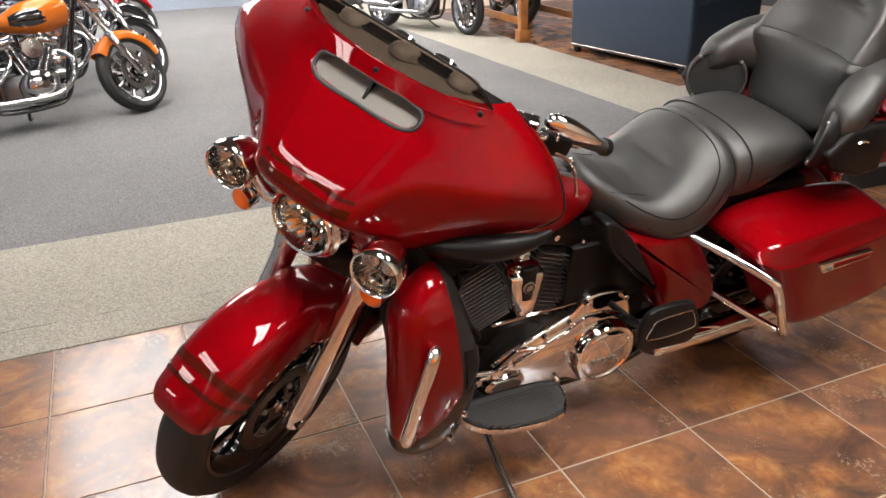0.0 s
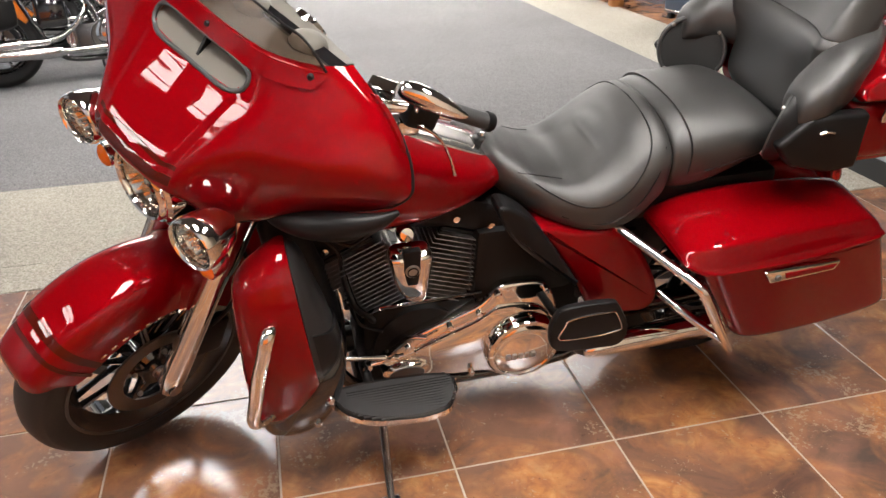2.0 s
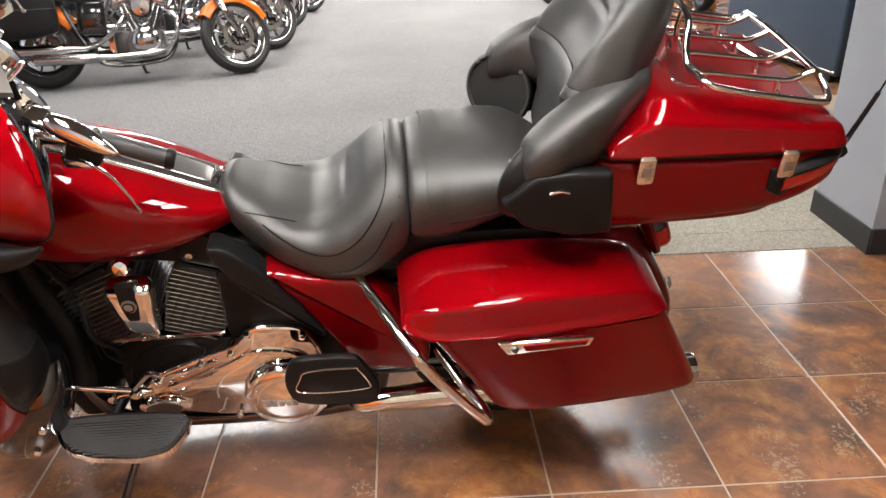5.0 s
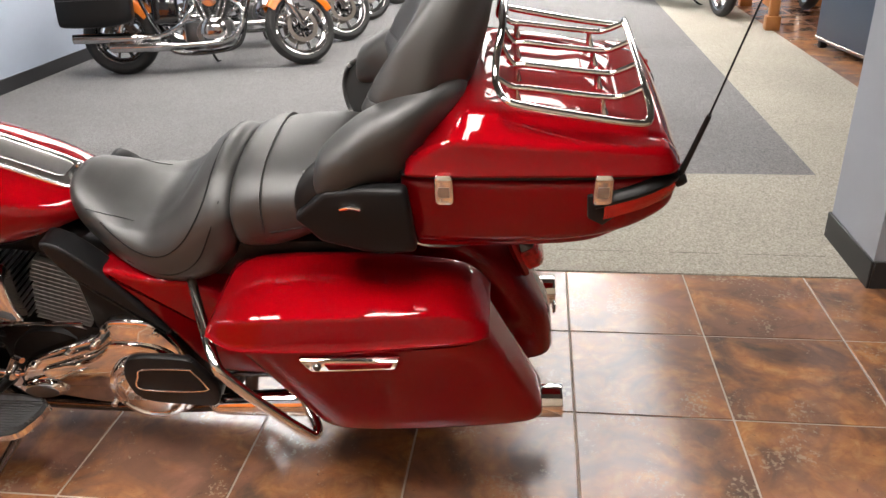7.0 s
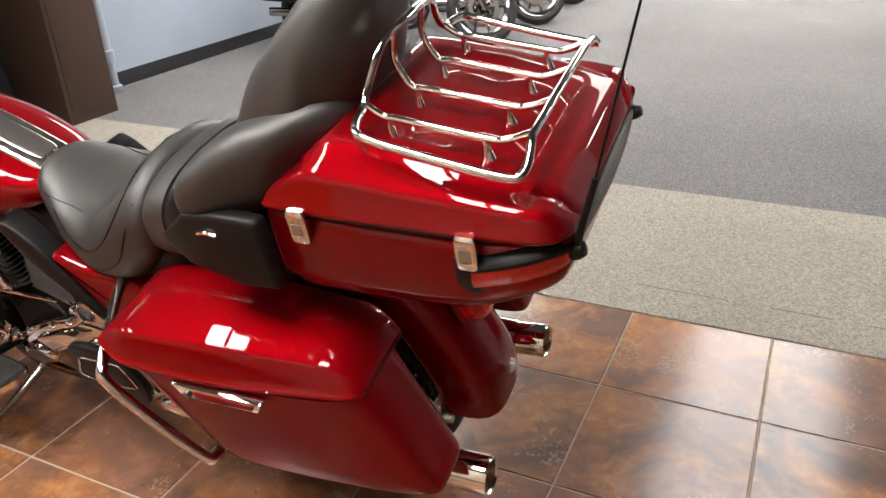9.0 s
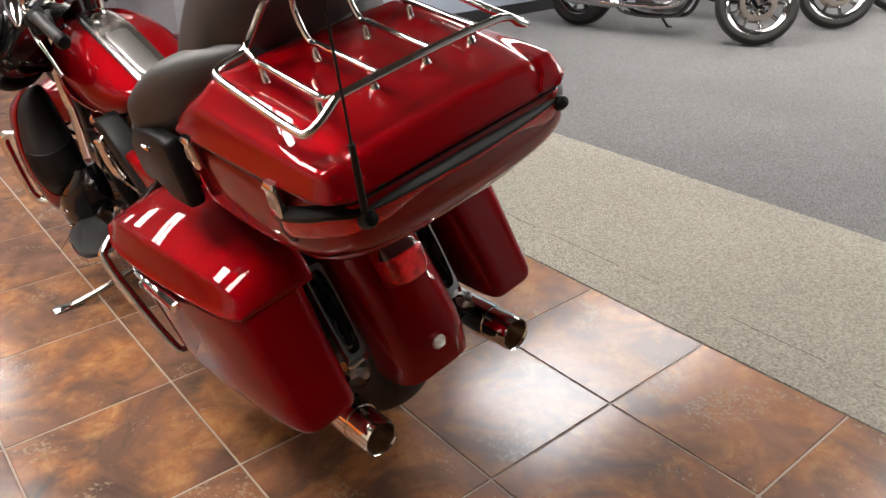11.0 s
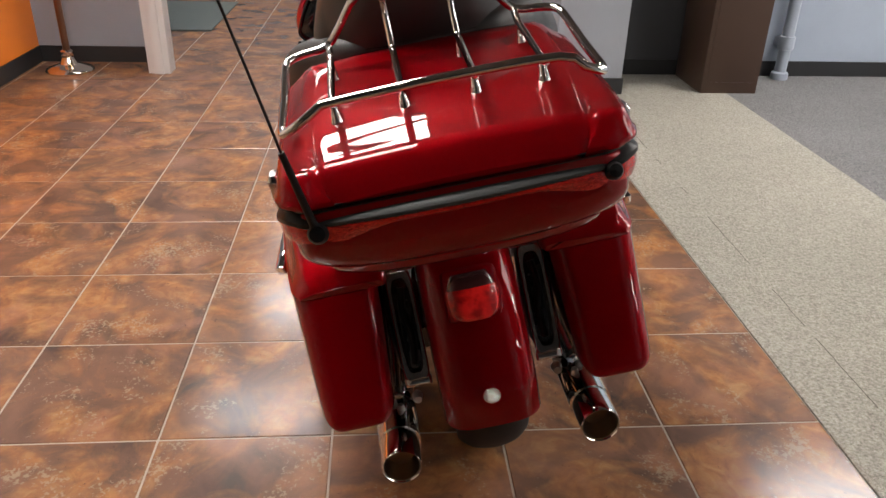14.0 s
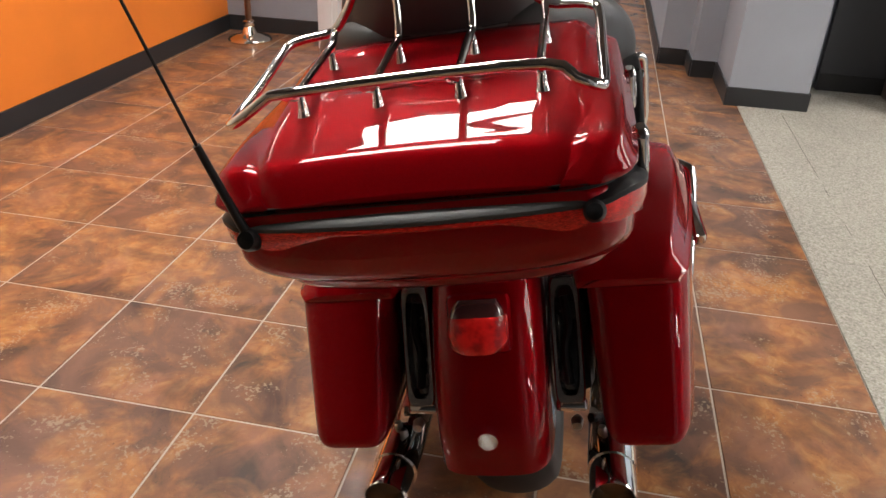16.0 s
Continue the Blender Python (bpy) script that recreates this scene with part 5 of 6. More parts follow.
for side in (0, 1):
    flip = mirror_x if side else (lambda b: b)
    bag = bp("saddlebag", flip(bag_body()), RED, "glossy red hard saddlebag", sharp=60)
    part("bag_lid", flip(bag_lid()), RED, bag, "glossy red saddlebag lid", sharp=55)
    la = part("bag_latch", flip(slab([(0.152, 0.640), (0.128, 0.602), (-0.055, 0.615), (-0.066, 0.642)], -0.424, -0.402, 0.006, 2)), CHROME, bag, "chrome saddlebag latch")
    part("latch_inlay", flip(slab([(0.095, 0.632), (0.088, 0.614), (-0.046, 0.623), (-0.052, 0.636)], -0.4268, -0.41, 0.0015, 1)), RED, bag, "red inlay of the latch")
    part("latch_lock", flip(lathe([(0, 0.004), (0.007, 0.0035), (0.009, 0.0), (0.009, -0.006), (0, -0.006)], facing((-0.4255, 0.112, 0.621), (-1, 0, 0)), 16)), DARK_ALLOY, bag, "round key lock")
    part("bag_guard", flip(tube([(-0.17, 0.455, 0.675), (-0.209, 0.447, 0.672), (-0.32, 0.39, 0.655), (-0.42, 0.335, 0.632), (-0.438, 0.315, 0.605), (-0.428, 0.25, 0.50), (-0.408, 0.175, 0.385), (-0.395, 0.158, 0.365), (-0.36, 0.165, 0.365), (-0.28, 0.215, 0.385), (-0.188, 0.264, 0.407)], 0.0125, 12, 4)), CHROME, bag, "chrome saddlebag guard rail")
    sm = at(-0.147, -0.235, 0.525) @ Matrix.Rotation(radians(-25.3), 4, "X")
    slot = []
    for y, hx, hz, e in ((0.004, 0.029, 0.122, 0.22), (-0.006, 0.029, 0.122, 0.22), (-0.010, 0.026, 0.119, 0.24), (-0.010, 0.0205, 0.106, 0.5), (-0.005, 0.0185, 0.103, 0.5), (0.004, 0.0185, 0.103, 0.5)):
        slot.append([Vector((hx * power(math.cos(a), e), y, hz * power(math.sin(a), e))) for a in np.linspace(0, 2 * math.pi, 49)[:-1]])
    part("bag_strut", flip(moved(loft(slot, caps=False), sm)), CONSOLE, bag, "flat chrome slotted strut between bag and fender")
    for z, w, h in ((0.062, 0.009, 0.010), (0.012, 0.006, 0.014), (-0.030, 0.010, 0.007), (-0.070, 0.012, 0.012)):
        part("strut_clip", flip(moved(box(0.004 - w, -0.003, z - h, 0.004 + w, 0.006, z + h, 0.003, 1), sm)), DARK_ALLOY, bag)
    part("strut_panel", flip(moved(box(-0.026, 0.004, -0.118, 0.026, 0.016, 0.118, 0.008), sm)), BLACK_PAINT, bag, "gloss black strut panel")
    part("strut_rod", flip(moved(tube([(0.0, -0.002, -0.085), (0.006, -0.004, -0.02), (-0.004, -0.004, 0.03), (0.002, -0.002, 0.085)], 0.009, 8, 3), sm)), BLACK, bag)
    part("strut_backing", flip(box(-0.190, -0.215, 0.38, -0.122, -0.10, 0.60, 0.02)), ENGINE, bag)
    part("strut_foot", flip(moved(box(-0.030, -0.006, -0.138, 0.030, 0.014, -0.114, 0.006), sm)), CHROME, bag)
    part("strut_bolt", flip(lathe([(0, 0.02), (0.009, 0.018), (0.012, 0), (0, -0.02)], facing((-0.156, -0.306, 0.388), (0, -1, 0)), 16)), ALLOY, bag)

# rear fender, tail lamp, reflector
RF = [(0.22, 0.70), (0.12, 0.738), (0.0, 0.752), (-0.10, 0.744), (-0.19, 0.712), (-0.25, 0.668), (-0.30, 0.610), (-0.345, 0.540), (-0.382, 0.470), (-0.402, 0.415), (-0.408, 0.345)]
bp("rear_fender", fender_sheet(RF, 0.108, 0.12, 0.005), RED, "glossy red rear fender")
TAIL = at(0, -0.338, 0.612) @ Matrix.Rotation(radians(-22), 4, "X") @ Matrix.Diagonal((1.08, 1, 1.06, 1))
tl = bp("tail_lamp", moved(hull_z([(-0.032, 0, 0.004, 0.022, 0.024, 2.6), (-0.029, 0, 0, 0.034, 0.031, 2.8), (-0.018, 0, 0, 0.045, 0.036, 3), (0.0, 0, 0, 0.050, 0.038, 3.2), (0.026, 0, 0, 0.050, 0.038, 3.2), (0.034, 0, 0, 0.048, 0.035, 3.2)], 3, 32), TAIL), TAIL_LENS, "glossy ruby tail lamp with a smoked upper lens")
part("upper_lens", moved(hull_z([(0.030, 0, 0, 0.046, 0.034, 3.4), (0.045, 0, 0.002, 0.042, 0.029, 3.4), (0.060, 0, 0.010, 0.034, 0.016, 3)], 2, 28), TAIL), SMOKE, tl, "smoked upper lens")
part("lamp_base", moved(box(-0.054, 0.002, -0.036, 0.054, 0.03, 0.070, 0.014), TAIL), RED, tl, "red painted lamp base")
bp("round_reflector", lathe([(0, 0.008), (0.012, 0.008), (0.0175, 0.004), (0.0185, 0), (0, -0.004)], facing((0, -0.4085, 0.427), (0, -1, 0)), 24), REFLECTOR, "small round clear reflector")

# exhausts
for s in (-1, 1):
    ex = bp("exhaust_muffler", tube([(0.222 * s, 0.488, 0.258), (0.222 * s, 0.470, 0.260), (0.222 * s, 0.40, 0.270), (0.219 * s, 0.20, 0.278), (0.215 * s, -0.30, 0.298), (0.215 * s, -0.335, 0.30)], [0.012, 0.024, 0.032, 0.038, 0.047, 0.044], 24, 3), CHROME, "chrome exhaust muffler")
    tip = [(0.0, -0.03), (0.030, -0.03), (0.034, 0.03), (0.0385, 0.090), (0.041, 0.093), (0.043, 0.086), (0.0435, 0.0), (0.041, -0.03)]
    part("exhaust_tip", lathe(tip, facing((0.215 * s, -0.335, 0.30), (0, -1, 0.04)), 32), CHROME, ex, "flared chrome exhaust tip")
    part("tip_bore", lathe([(0, 0.050), (0.026, 0.050), (0.031, 0.056), (0.0375, 0.088), (0.0385, 0.085), (0.034, 0.04), (0, 0.04)], facing((0.215 * s, -0.335, 0.30), (0, -1, 0.04)), 28), BRONZE, ex, "bronze-toned shallow exhaust end")
    for dx, y in ((0.0, -0.262), (0.016, -0.285)):
        part("muffler_bolt", lathe([(0, 0.010), (0.007, 0.009), (0.009, 0), (0.009, -0.008), (0, -0.008)], at(0.216 * s - dx * s, y, 0.345), 12), ALLOY, ex)
    part("muffler_hanger", tube([(0.216 * s, -0.20, 0.335), (0.205 * s, -0.25, 0.350), (0.180 * s, -0.275, 0.368)], 0.010, 8, 3), BLACK_PAINT, ex)
    part("muffler_clamp", lathe([(0.039, -0.012), (0.044, -0.01), (0.044, 0.01), (0.039, 0.012)], facing((0.2185 * s, 0.12, 0.281), (0, -1, 0.05)), 24, True), CHROME, ex)
bp("exhaust_crossover", tube([(0.222, 0.475, 0.26), (0.15, 0.50, 0.25), (-0.15, 0.50, 0.25), (-0.222, 0.475, 0.26)], 0.020, 14), DARK_ALLOY, "dark metal exhaust crossover")

# engine
bp("crankcase", join(box(-0.125, 0.78, 0.16, 0.125, 1.10, 0.44, 0.03), moved(lathe([(0, -0.13), (0.13, -0.13), (0.14, -0.11), (0.14, 0.11), (0.13, 0.13), (0, 0.13)], at(0, 0.94, 0.30) @ ACROSS, 36), at(0, 0, 0))), ENGINE, "black engine crankcase")
bp("transmission", box(-0.12, 0.46, 0.20, 0.12, 0.80, 0.46, 0.03), ENGINE, "black gearbox case")
bp("oil_pan", box(-0.10, 0.48, 0.13, 0.10, 1.12, 0.20, 0.02), ENGINE)
for nm, tilt, yb in (("rear", 20, 0.905), ("front", -24, 1.012)):
    m = at(0, yb, 0.40) @ Matrix.Rotation(radians(tilt), 4, "X")
    cyl = bp("cylinder", moved(lathe([(0.0, 0.0), (0.062, 0.0), (0.062, 0.27), (0.0, 0.27)], None, 24), m), ENGINE, "black finned engine cylinder")
    for k in range(15):
        z = 0.050 + 0.0142 * k
        wy = 0.070 + 0.010 * math.sin(k / 14 * math.pi) + (0.010 if k > 8 else 0)
        part("fin", moved(box(-0.118, -wy, z, 0.118, wy, z + 0.0018, 0.0006, 1), m), FIN, cyl, smooth=False)
        part("fin_core", moved(box(-0.100, -wy + 0.018, z + 0.0024, 0.100, wy - 0.010, z + 0.0142, 0.0, 1), m), ENGINE, cyl, smooth=False)
    part("rocker_box", moved(box(-0.11, -0.09, 0.265, 0.11, 0.09, 0.36, 0.022), m), ENGINE, cyl, "black rocker cover")
    part("pushrod_tube", moved(rod((0.12, 0.0, 0.0), (0.11, 0.0, 0.27), 0.012), m), CHROME, cyl)
    for k in (-0.05, 0.05):
        part("head_bolt", moved(lathe([(0, 0.01), (0.009, 0.008), (0.009, -0.01), (0, -0.01)], facing((-0.112, k, 0.30), (-1, 0, 0)), 12), m), CHROME, cyl)
# added black blocks that stand in for the dark gaps round the engine
bp("front_gap_filler", hull_z([(0.17, 0, 1.20, 0.11, 0.05, 4), (0.30, 0, 1.20, 0.145, 0.065, 4), (0.55, 0, 1.235, 0.150, 0.070, 4), (0.74, 0, 1.275, 0.135, 0.060, 4), (0.80, 0, 1.29, 0.09, 0.04, 3)], 3, 28), ENGINE, "black filler block ahead of the engine")
bp("tank_gap_filler", hull_y([(0.62, 0, 0.10, 0.60, 0.70, 4, 4), (0.70, 0, 0.115, 0.62, 0.735, 4, 4), (0.95, 0, 0.10, 0.665, 0.74, 4, 4), (1.20, 0, 0.11, 0.67, 0.76, 4, 4), (1.28, 0, 0.11, 0.70, 0.82, 4, 4)], 3, 28), ENGINE, "black filler block under the fuel tank")
bp("rear_gap_filler", box(-0.135, 0.50, 0.42, 0.135, 0.80, 0.66, 0.03), ENGINE, "black filler block behind the rear cylinder")
# horn cover between the cylinders
hc = bp("horn_cover", hull_z([(0.505, -0.160, 0.964, 0.016, 0.018, 3), (0.518, -0.168, 0.966, 0.024, 0.026, 3), (0.550, -0.174, 0.974, 0.027, 0.036, 4), (0.590, -0.177, 0.980, 0.029, 0.044, 4), (0.635, -0.178, 0.983, 0.030, 0.052, 4), (0.662, -0.178, 0.984, 0.030, 0.054, 4), (0.676, -0.168, 0.984, 0.018, 0.046, 3)], 3, 28), CHROME, "chrome horn cover with round medallion")
part("horn_insert", slab([(1.006, 0.690), (0.962, 0.690), (0.962, 0.630), (0.968, 0.585), (0.994, 0.585), (1.004, 0.630)], -0.2105, -0.19, 0.004), BLACK, hc, "black center panel")
part("medallion", lathe([(0, 0.004), (0.016, 0.004), (0.018, 0.002), (0.018, -0.004), (0, -0.004)], facing((-0.2115, 0.983, 0.632), (-1, 0, 0)), 24), ALLOY, hc, "round engine medallion")
part("medallion_ring", lathe([(0.011, 0.006), (0.014, 0.006), (0.014, 0.003), (0.011, 0.003)], facing((-0.2115, 0.983, 0.632), (-1, 0, 0)), 24, True), BLACK, hc)
part("horn_cap", lathe([(0, 0.02), (0.016, 0.017), (0.022, 0.004), (0.022, -0.02), (0, -0.02)], facing((-0.165, 0.990, 0.712), (-1, 0, 0.5)), 20), CHROME, hc)
# primary drive cover
PRIM = [(1.045, 0.262), (1.03, 0.318), (0.995, 0.350), (0.90, 0.392), (0.800, 0.430), (0.766, 0.456), (0.735, 0.494), (0.67, 0.498), (0.610, 0.486), (0.576, 0.440), (0.555, 0.37), (0.552, 0.26), (0.562, 0.195), (0.632, 0.145), (0.70, 0.150), (0.76, 0.182), (0.85, 0.190), (1.0, 0.226)]
pc = bp("primary_cover", slab(smooth_loop(PRIM, 3), -0.165, -0.115, 0.012, 3), CHROME, "polished chrome primary drive cover")
part("cover_step", slab(smooth_loop([(0.97, 0.318), (0.90, 0.352), (0.80, 0.392), (0.76, 0.418), (0.735, 0.430), (0.66, 0.425), (0.60, 0.40), (0.59, 0.34), (0.70, 0.28), (0.90, 0.27)], 3), -0.178, -0.16, 0.007, 2), CHROME, pc)
part("derby_cover", lathe([(0, 0.026), (0.062, 0.023), (0.082, 0.020), (0.088, 0.014), (0.092, 0.019), (0.102, 0.017), (0.109, 0.004), (0.112, -0.045), (0, -0.045)], facing((-0.192, 0.662, 0.290), (-1, 0, 0)), 48), CHROME, pc, "round chrome clutch cover")
part("cover_emblem", join(*[box(-0.2215, 0.632 + 0.018 * k, 0.270, -0.2165, 0.645 + 0.018 * k, 0.286, 0.001, 1) for k in range(5)]), ALLOY, pc, "engraved lettering shown as plain bars")
part("inspection_cover", moved(lathe([(0, 0.016), (0.030, 0.014), (0.038, 0.006), (0.040, -0.02), (0, -0.02)], None, 32), at(-0.168, 0.988, 0.250) @ Matrix.Rotation(radians(-90), 4, "Y") @ Matrix.Diagonal((0.80, 1.75, 1, 1))), CHROME, pc, "oval chrome inspection cover")
part("cover_face", moved(lathe([(0, 0.0185), (0.027, 0.017), (0.029, 0.010), (0, 0.010)], None, 32), at(-0.168, 0.988, 0.250) @ Matrix.Rotation(radians(-90), 4, "Y") @ Matrix.Diagonal((0.80, 1.75, 1, 1))), DARK_ALLOY, pc, "dark oval cover face")
for y, z in ((0.742, 0.478), (0.605, 0.470), (0.985, 0.338), (0.87, 0.390), (0.790, 0.420), (1.025, 0.262), (0.80, 0.198), (0.575, 0.215)):
    part("cover_bolt", lathe([(0, 0.010), (0.007, 0.009), (0.0095, 0.006), (0.0095, -0.01), (0, -0.01)], facing((-0.172, y, z), (-1, 0, 0)), 12), CHROME, pc)
# linkage, shift levers
bp("shift_rod", rod((-0.175, 1.06, 0.495), (-0.175, 0.79, 0.500), 0.0045, 8), CHROME, "thin chrome linkage rod")
bp("shift_lever", tube([(-0.20, 1.27, 0.395), (-0.20, 1.16, 0.365), (-0.195, 1.06, 0.340), (-0.19, 1.02, 0.325)], [0.006, 0.007, 0.009, 0.012], 10, 4), CHROME, "chrome shift lever")
bp("shift_pivot", join(lathe([(0, 0.03), (0.016, 0.028), (0.018, 0.0), (0, 0.0)], facing((-0.175, 1.04, 0.33), (-1, 0, 0)), 18), lathe([(0, 0.03), (0.013, 0.028), (0.015, 0.0), (0, 0.0)], facing((-0.175, 1.10, 0.315), (-1, 0, 0)), 18), rod((-0.19, 1.10, 0.315), (-0.19, 1.0, 0.33), 0.007)), CHROME, "chrome shifter pivot and link")
bp("heel_lever", tube([(-0.19, 1.05, 0.33), (-0.21, 1.0, 0.40), (-0.22, 0.98, 0.42), (-0.235, 0.95, 0.425)], 0.008, 10), CHROME)
bp("toe_peg", rod((-0.20, 1.27, 0.395), (-0.27, 1.27, 0.395), 0.013), BLACK)
bp("hose", tube([(-0.10, 1.14, 0.58), (-0.15, 1.12, 0.50), (-0.14, 1.08, 0.44), (-0.10, 1.06, 0.38)], 0.009, 8), BLACK)
bp("cable", tube([(-0.12, 1.20, 0.72), (-0.14, 1.15, 0.66), (-0.10, 1.14, 0.55), (-0.13, 1.11, 0.42), (-0.16, 1.05, 0.40)], 0.005, 8), BLACK)
bp("ignition_wire", tube([(-0.10, 1.18, 0.70), (-0.135, 1.12, 0.675), (-0.12, 1.06, 0.70)], 0.005, 8), BLACK)
bp("regulator", box(-0.10, 1.14, 0.28, 0.10, 1.22, 0.42, 0.01), ENGINE, "black finned regulator")
bp("oil_filter", lathe([(0, -0.05), (0.038, -0.05), (0.04, 0.05), (0, 0.055)], at(0, 1.16, 0.24) @ Matrix.Rotation(radians(-90), 4, "X"), 24), BLACK)
bp("air_cleaner", lathe([(0, -0.03), (0.085, -0.028), (0.092, 0.0), (0.085, 0.035), (0.05, 0.045), (0, 0.047)], at(0.18, 0.97, 0.63) @ ACROSS, 36), CHROME, "round chrome air cleaner")
# frame
both("frame_tube", lambda: tube([(-0.03, 1.36, 0.92), (-0.08, 1.30, 0.70), (-0.12, 1.22, 0.40), (-0.13, 1.14, 0.20), (-0.13, 1.0, 0.15), (-0.13, 0.50, 0.16), (-0.12, 0.40, 0.30), (-0.12, 0.36, 0.60)], 0.019, 12), BLACK_PAINT, "black frame tube")
bp("backbone", tube([(0, 1.38, 0.93), (0, 1.0, 0.80), (0, 0.6, 0.70), (0, 0.1, 0.68), (0, -0.2, 0.70)], 0.03, 12), BLACK_PAINT)
bp("steering_head", rod((0, 1.46, 0.74), (0, 1.33, 1.02), 0.04), BLACK_PAINT)
both("swingarm", lambda: tube([(-0.115, 0.50, 0.30), (-0.125, 0.3, 0.31), (-0.125, 0.0, 0.325)], 0.03, 12), BLACK_PAINT, "black swingarm")
bp("battery_box", box(-0.12, 0.30, 0.36, 0.12, 0.62, 0.68, 0.02), ENGINE)
# added black block, closes the see-through gap so it reads dark
bp("seat_gap_filler", box(-0.170, -0.02, 0.655, 0.170, 0.50, 0.765, 0.02), ENGINE, "black filler block under the seats")
both("side_cover", lambda: slab(smooth_loop([(0.665, 0.702), (0.55, 0.676), (0.44, 0.664), (0.36, 0.58), (0.285, 0.44), (0.300, 0.368), (0.38, 0.368), (0.47, 0.388), (0.53, 0.49), (0.60, 0.61)], 4), -0.212, -0.11, 0.018, 3), RED, "glossy red side cover")
both("heat_deflector", lambda: slab(smooth_loop([(0.780, 0.780), (0.742, 0.782), (0.675, 0.722), (0.60, 0.615), (0.54, 0.515), (0.575, 0.535), (0.65, 0.60), (0.735, 0.69)], 4), -0.222, -0.15, 0.010, 3), BLACK, "black plastic heat deflector")
# floorboards
FB = [(-0.262, 1.192), (-0.338, 1.188), (-0.378, 1.13), (-0.396, 1.05), (-0.398, 0.97), (-0.372, 0.914), (-0.272, 0.908)]
for side in (0, 1):
    flip = mirror_x if side else (lambda b: b)
    fb = bp("rider_footboard", flip(plate(smooth_loop(FB, 4), 0.308, 0.319, 0.004)), CHROME, "half-moon footboard with chrome rim")
    part("board_pad", flip(plate(smooth_loop([(x * 0.985 if x < -0.3 else x - 0.004, 1.04 + (y - 1.04) * 0.95) for x, y in FB], 4), 0.316, 0.328, 0.004)), GRIP, fb, "ribbed black rubber pad")
    for k in range(13):
        x = -0.284 - 0.0088 * k
        hw = 0.135 * (1 - max(0, (-x - 0.34) / 0.06) ** 2 * 0.75)
        part("pad_rib", flip(box(x - 0.003, 1.035 - hw, 0.327, x + 0.003, 1.035 + hw, 0.3305, 0.001, 1)), GRIP, fb)
    part("board_bracket", flip(tube([(-0.12, 1.10, 0.25), (-0.22, 1.10, 0.275), (-0.34, 1.10, 0.29)], 0.014, 10)), BLACK, fb)
    PB = [(0.642, 0.430), (0.632, 0.484), (0.600, 0.512), (0.480, 0.510), (0.450, 0.484), (0.415, 0.410), (0.430, 0.352), (0.50, 0.350), (0.615, 0.366)]
    pbd = bp("passenger_footboard", flip(slab(smooth_loop(PB, 3), -0.305, -0.282, 0.007, 2)), BLACK, "folded black passenger footboard")
    inl = smooth_loop([(0.612, 0.410), (0.604, 0.452), (0.585, 0.476), (0.480, 0.480), (0.462, 0.470), (0.440, 0.424), (0.446, 0.408), (0.52, 0.402)], 4)
    part("board_inlay", flip(tube([(-0.3065, y, z) for y, z in inl], 0.0022, 6, 1, True)), CHROME, pbd, "thin chrome inlay line")
    part("board_arm", flip(rod((-0.15, 0.56, 0.36), (-0.28, 0.54, 0.37), 0.014)), BLACK, pbd)
# kickstand
ks = bp("kickstand", tube([(-0.12, 1.055, 0.17), (-0.22, 1.068, 0.140), (-0.34, 1.082, 0.112), (-0.465, 1.094, 0.102), (-0.485, 1.096, 0.104)], [0.014, 0.013, 0.012, 0.011, 0.012], 12, 4), CONSOLE, "chrome kickstand with flat foot")
part("stand_foot", moved(box(-0.05, -0.026, -0.007, 0.05, 0.026, 0.007, 0.005), at(-0.495, 1.095, 0.101) @ Matrix.Rotation(radians(LEAN), 4, "Y")), CHROME, ks, "flat chrome stand foot")
# lower fairings and engine guard
LOW = [(0.275, -0.255, 1.348, 0.026, 0.028, 2.2), (0.31, -0.268, 1.345, 0.056, 0.048, 2.3), (0.38, -0.280, 1.326, 0.078, 0.075, 2.4), (0.46, -0.286, 1.305, 0.085, 0.100, 2.4), (0.53, -0.288, 1.290, 0.088, 0.114, 2.5), (0.62, -0.283, 1.299, 0.085, 0.106, 2.5), (0.72, -0.270, 1.310, 0.070, 0.086, 2.4), (0.775, -0.255, 1.292, 0.045, 0.050, 2.2), (0.797, -0.242, 1.285, 0.020, 0.020, 2.0)]


def shield(cuts, grow=0.0):
    """The leg shield's hull, cut back to the side of each plane (point, normal) that its normal points to."""
    bm = hull_z([(z, x, y, hx + grow, hy + grow, ex) for z, x, y, hx, hy, ex in LOW], 6, 48)
    for point, way in cuts:
        bmesh.ops.bisect_plane(bm, geom=bm.verts[:] + bm.edges[:] + bm.faces[:], plane_co=point, plane_no=way, clear_inner=True)
        bmesh.ops.holes_fill(bm, edges=[e for e in bm.edges if e.is_boundary])
    return bm


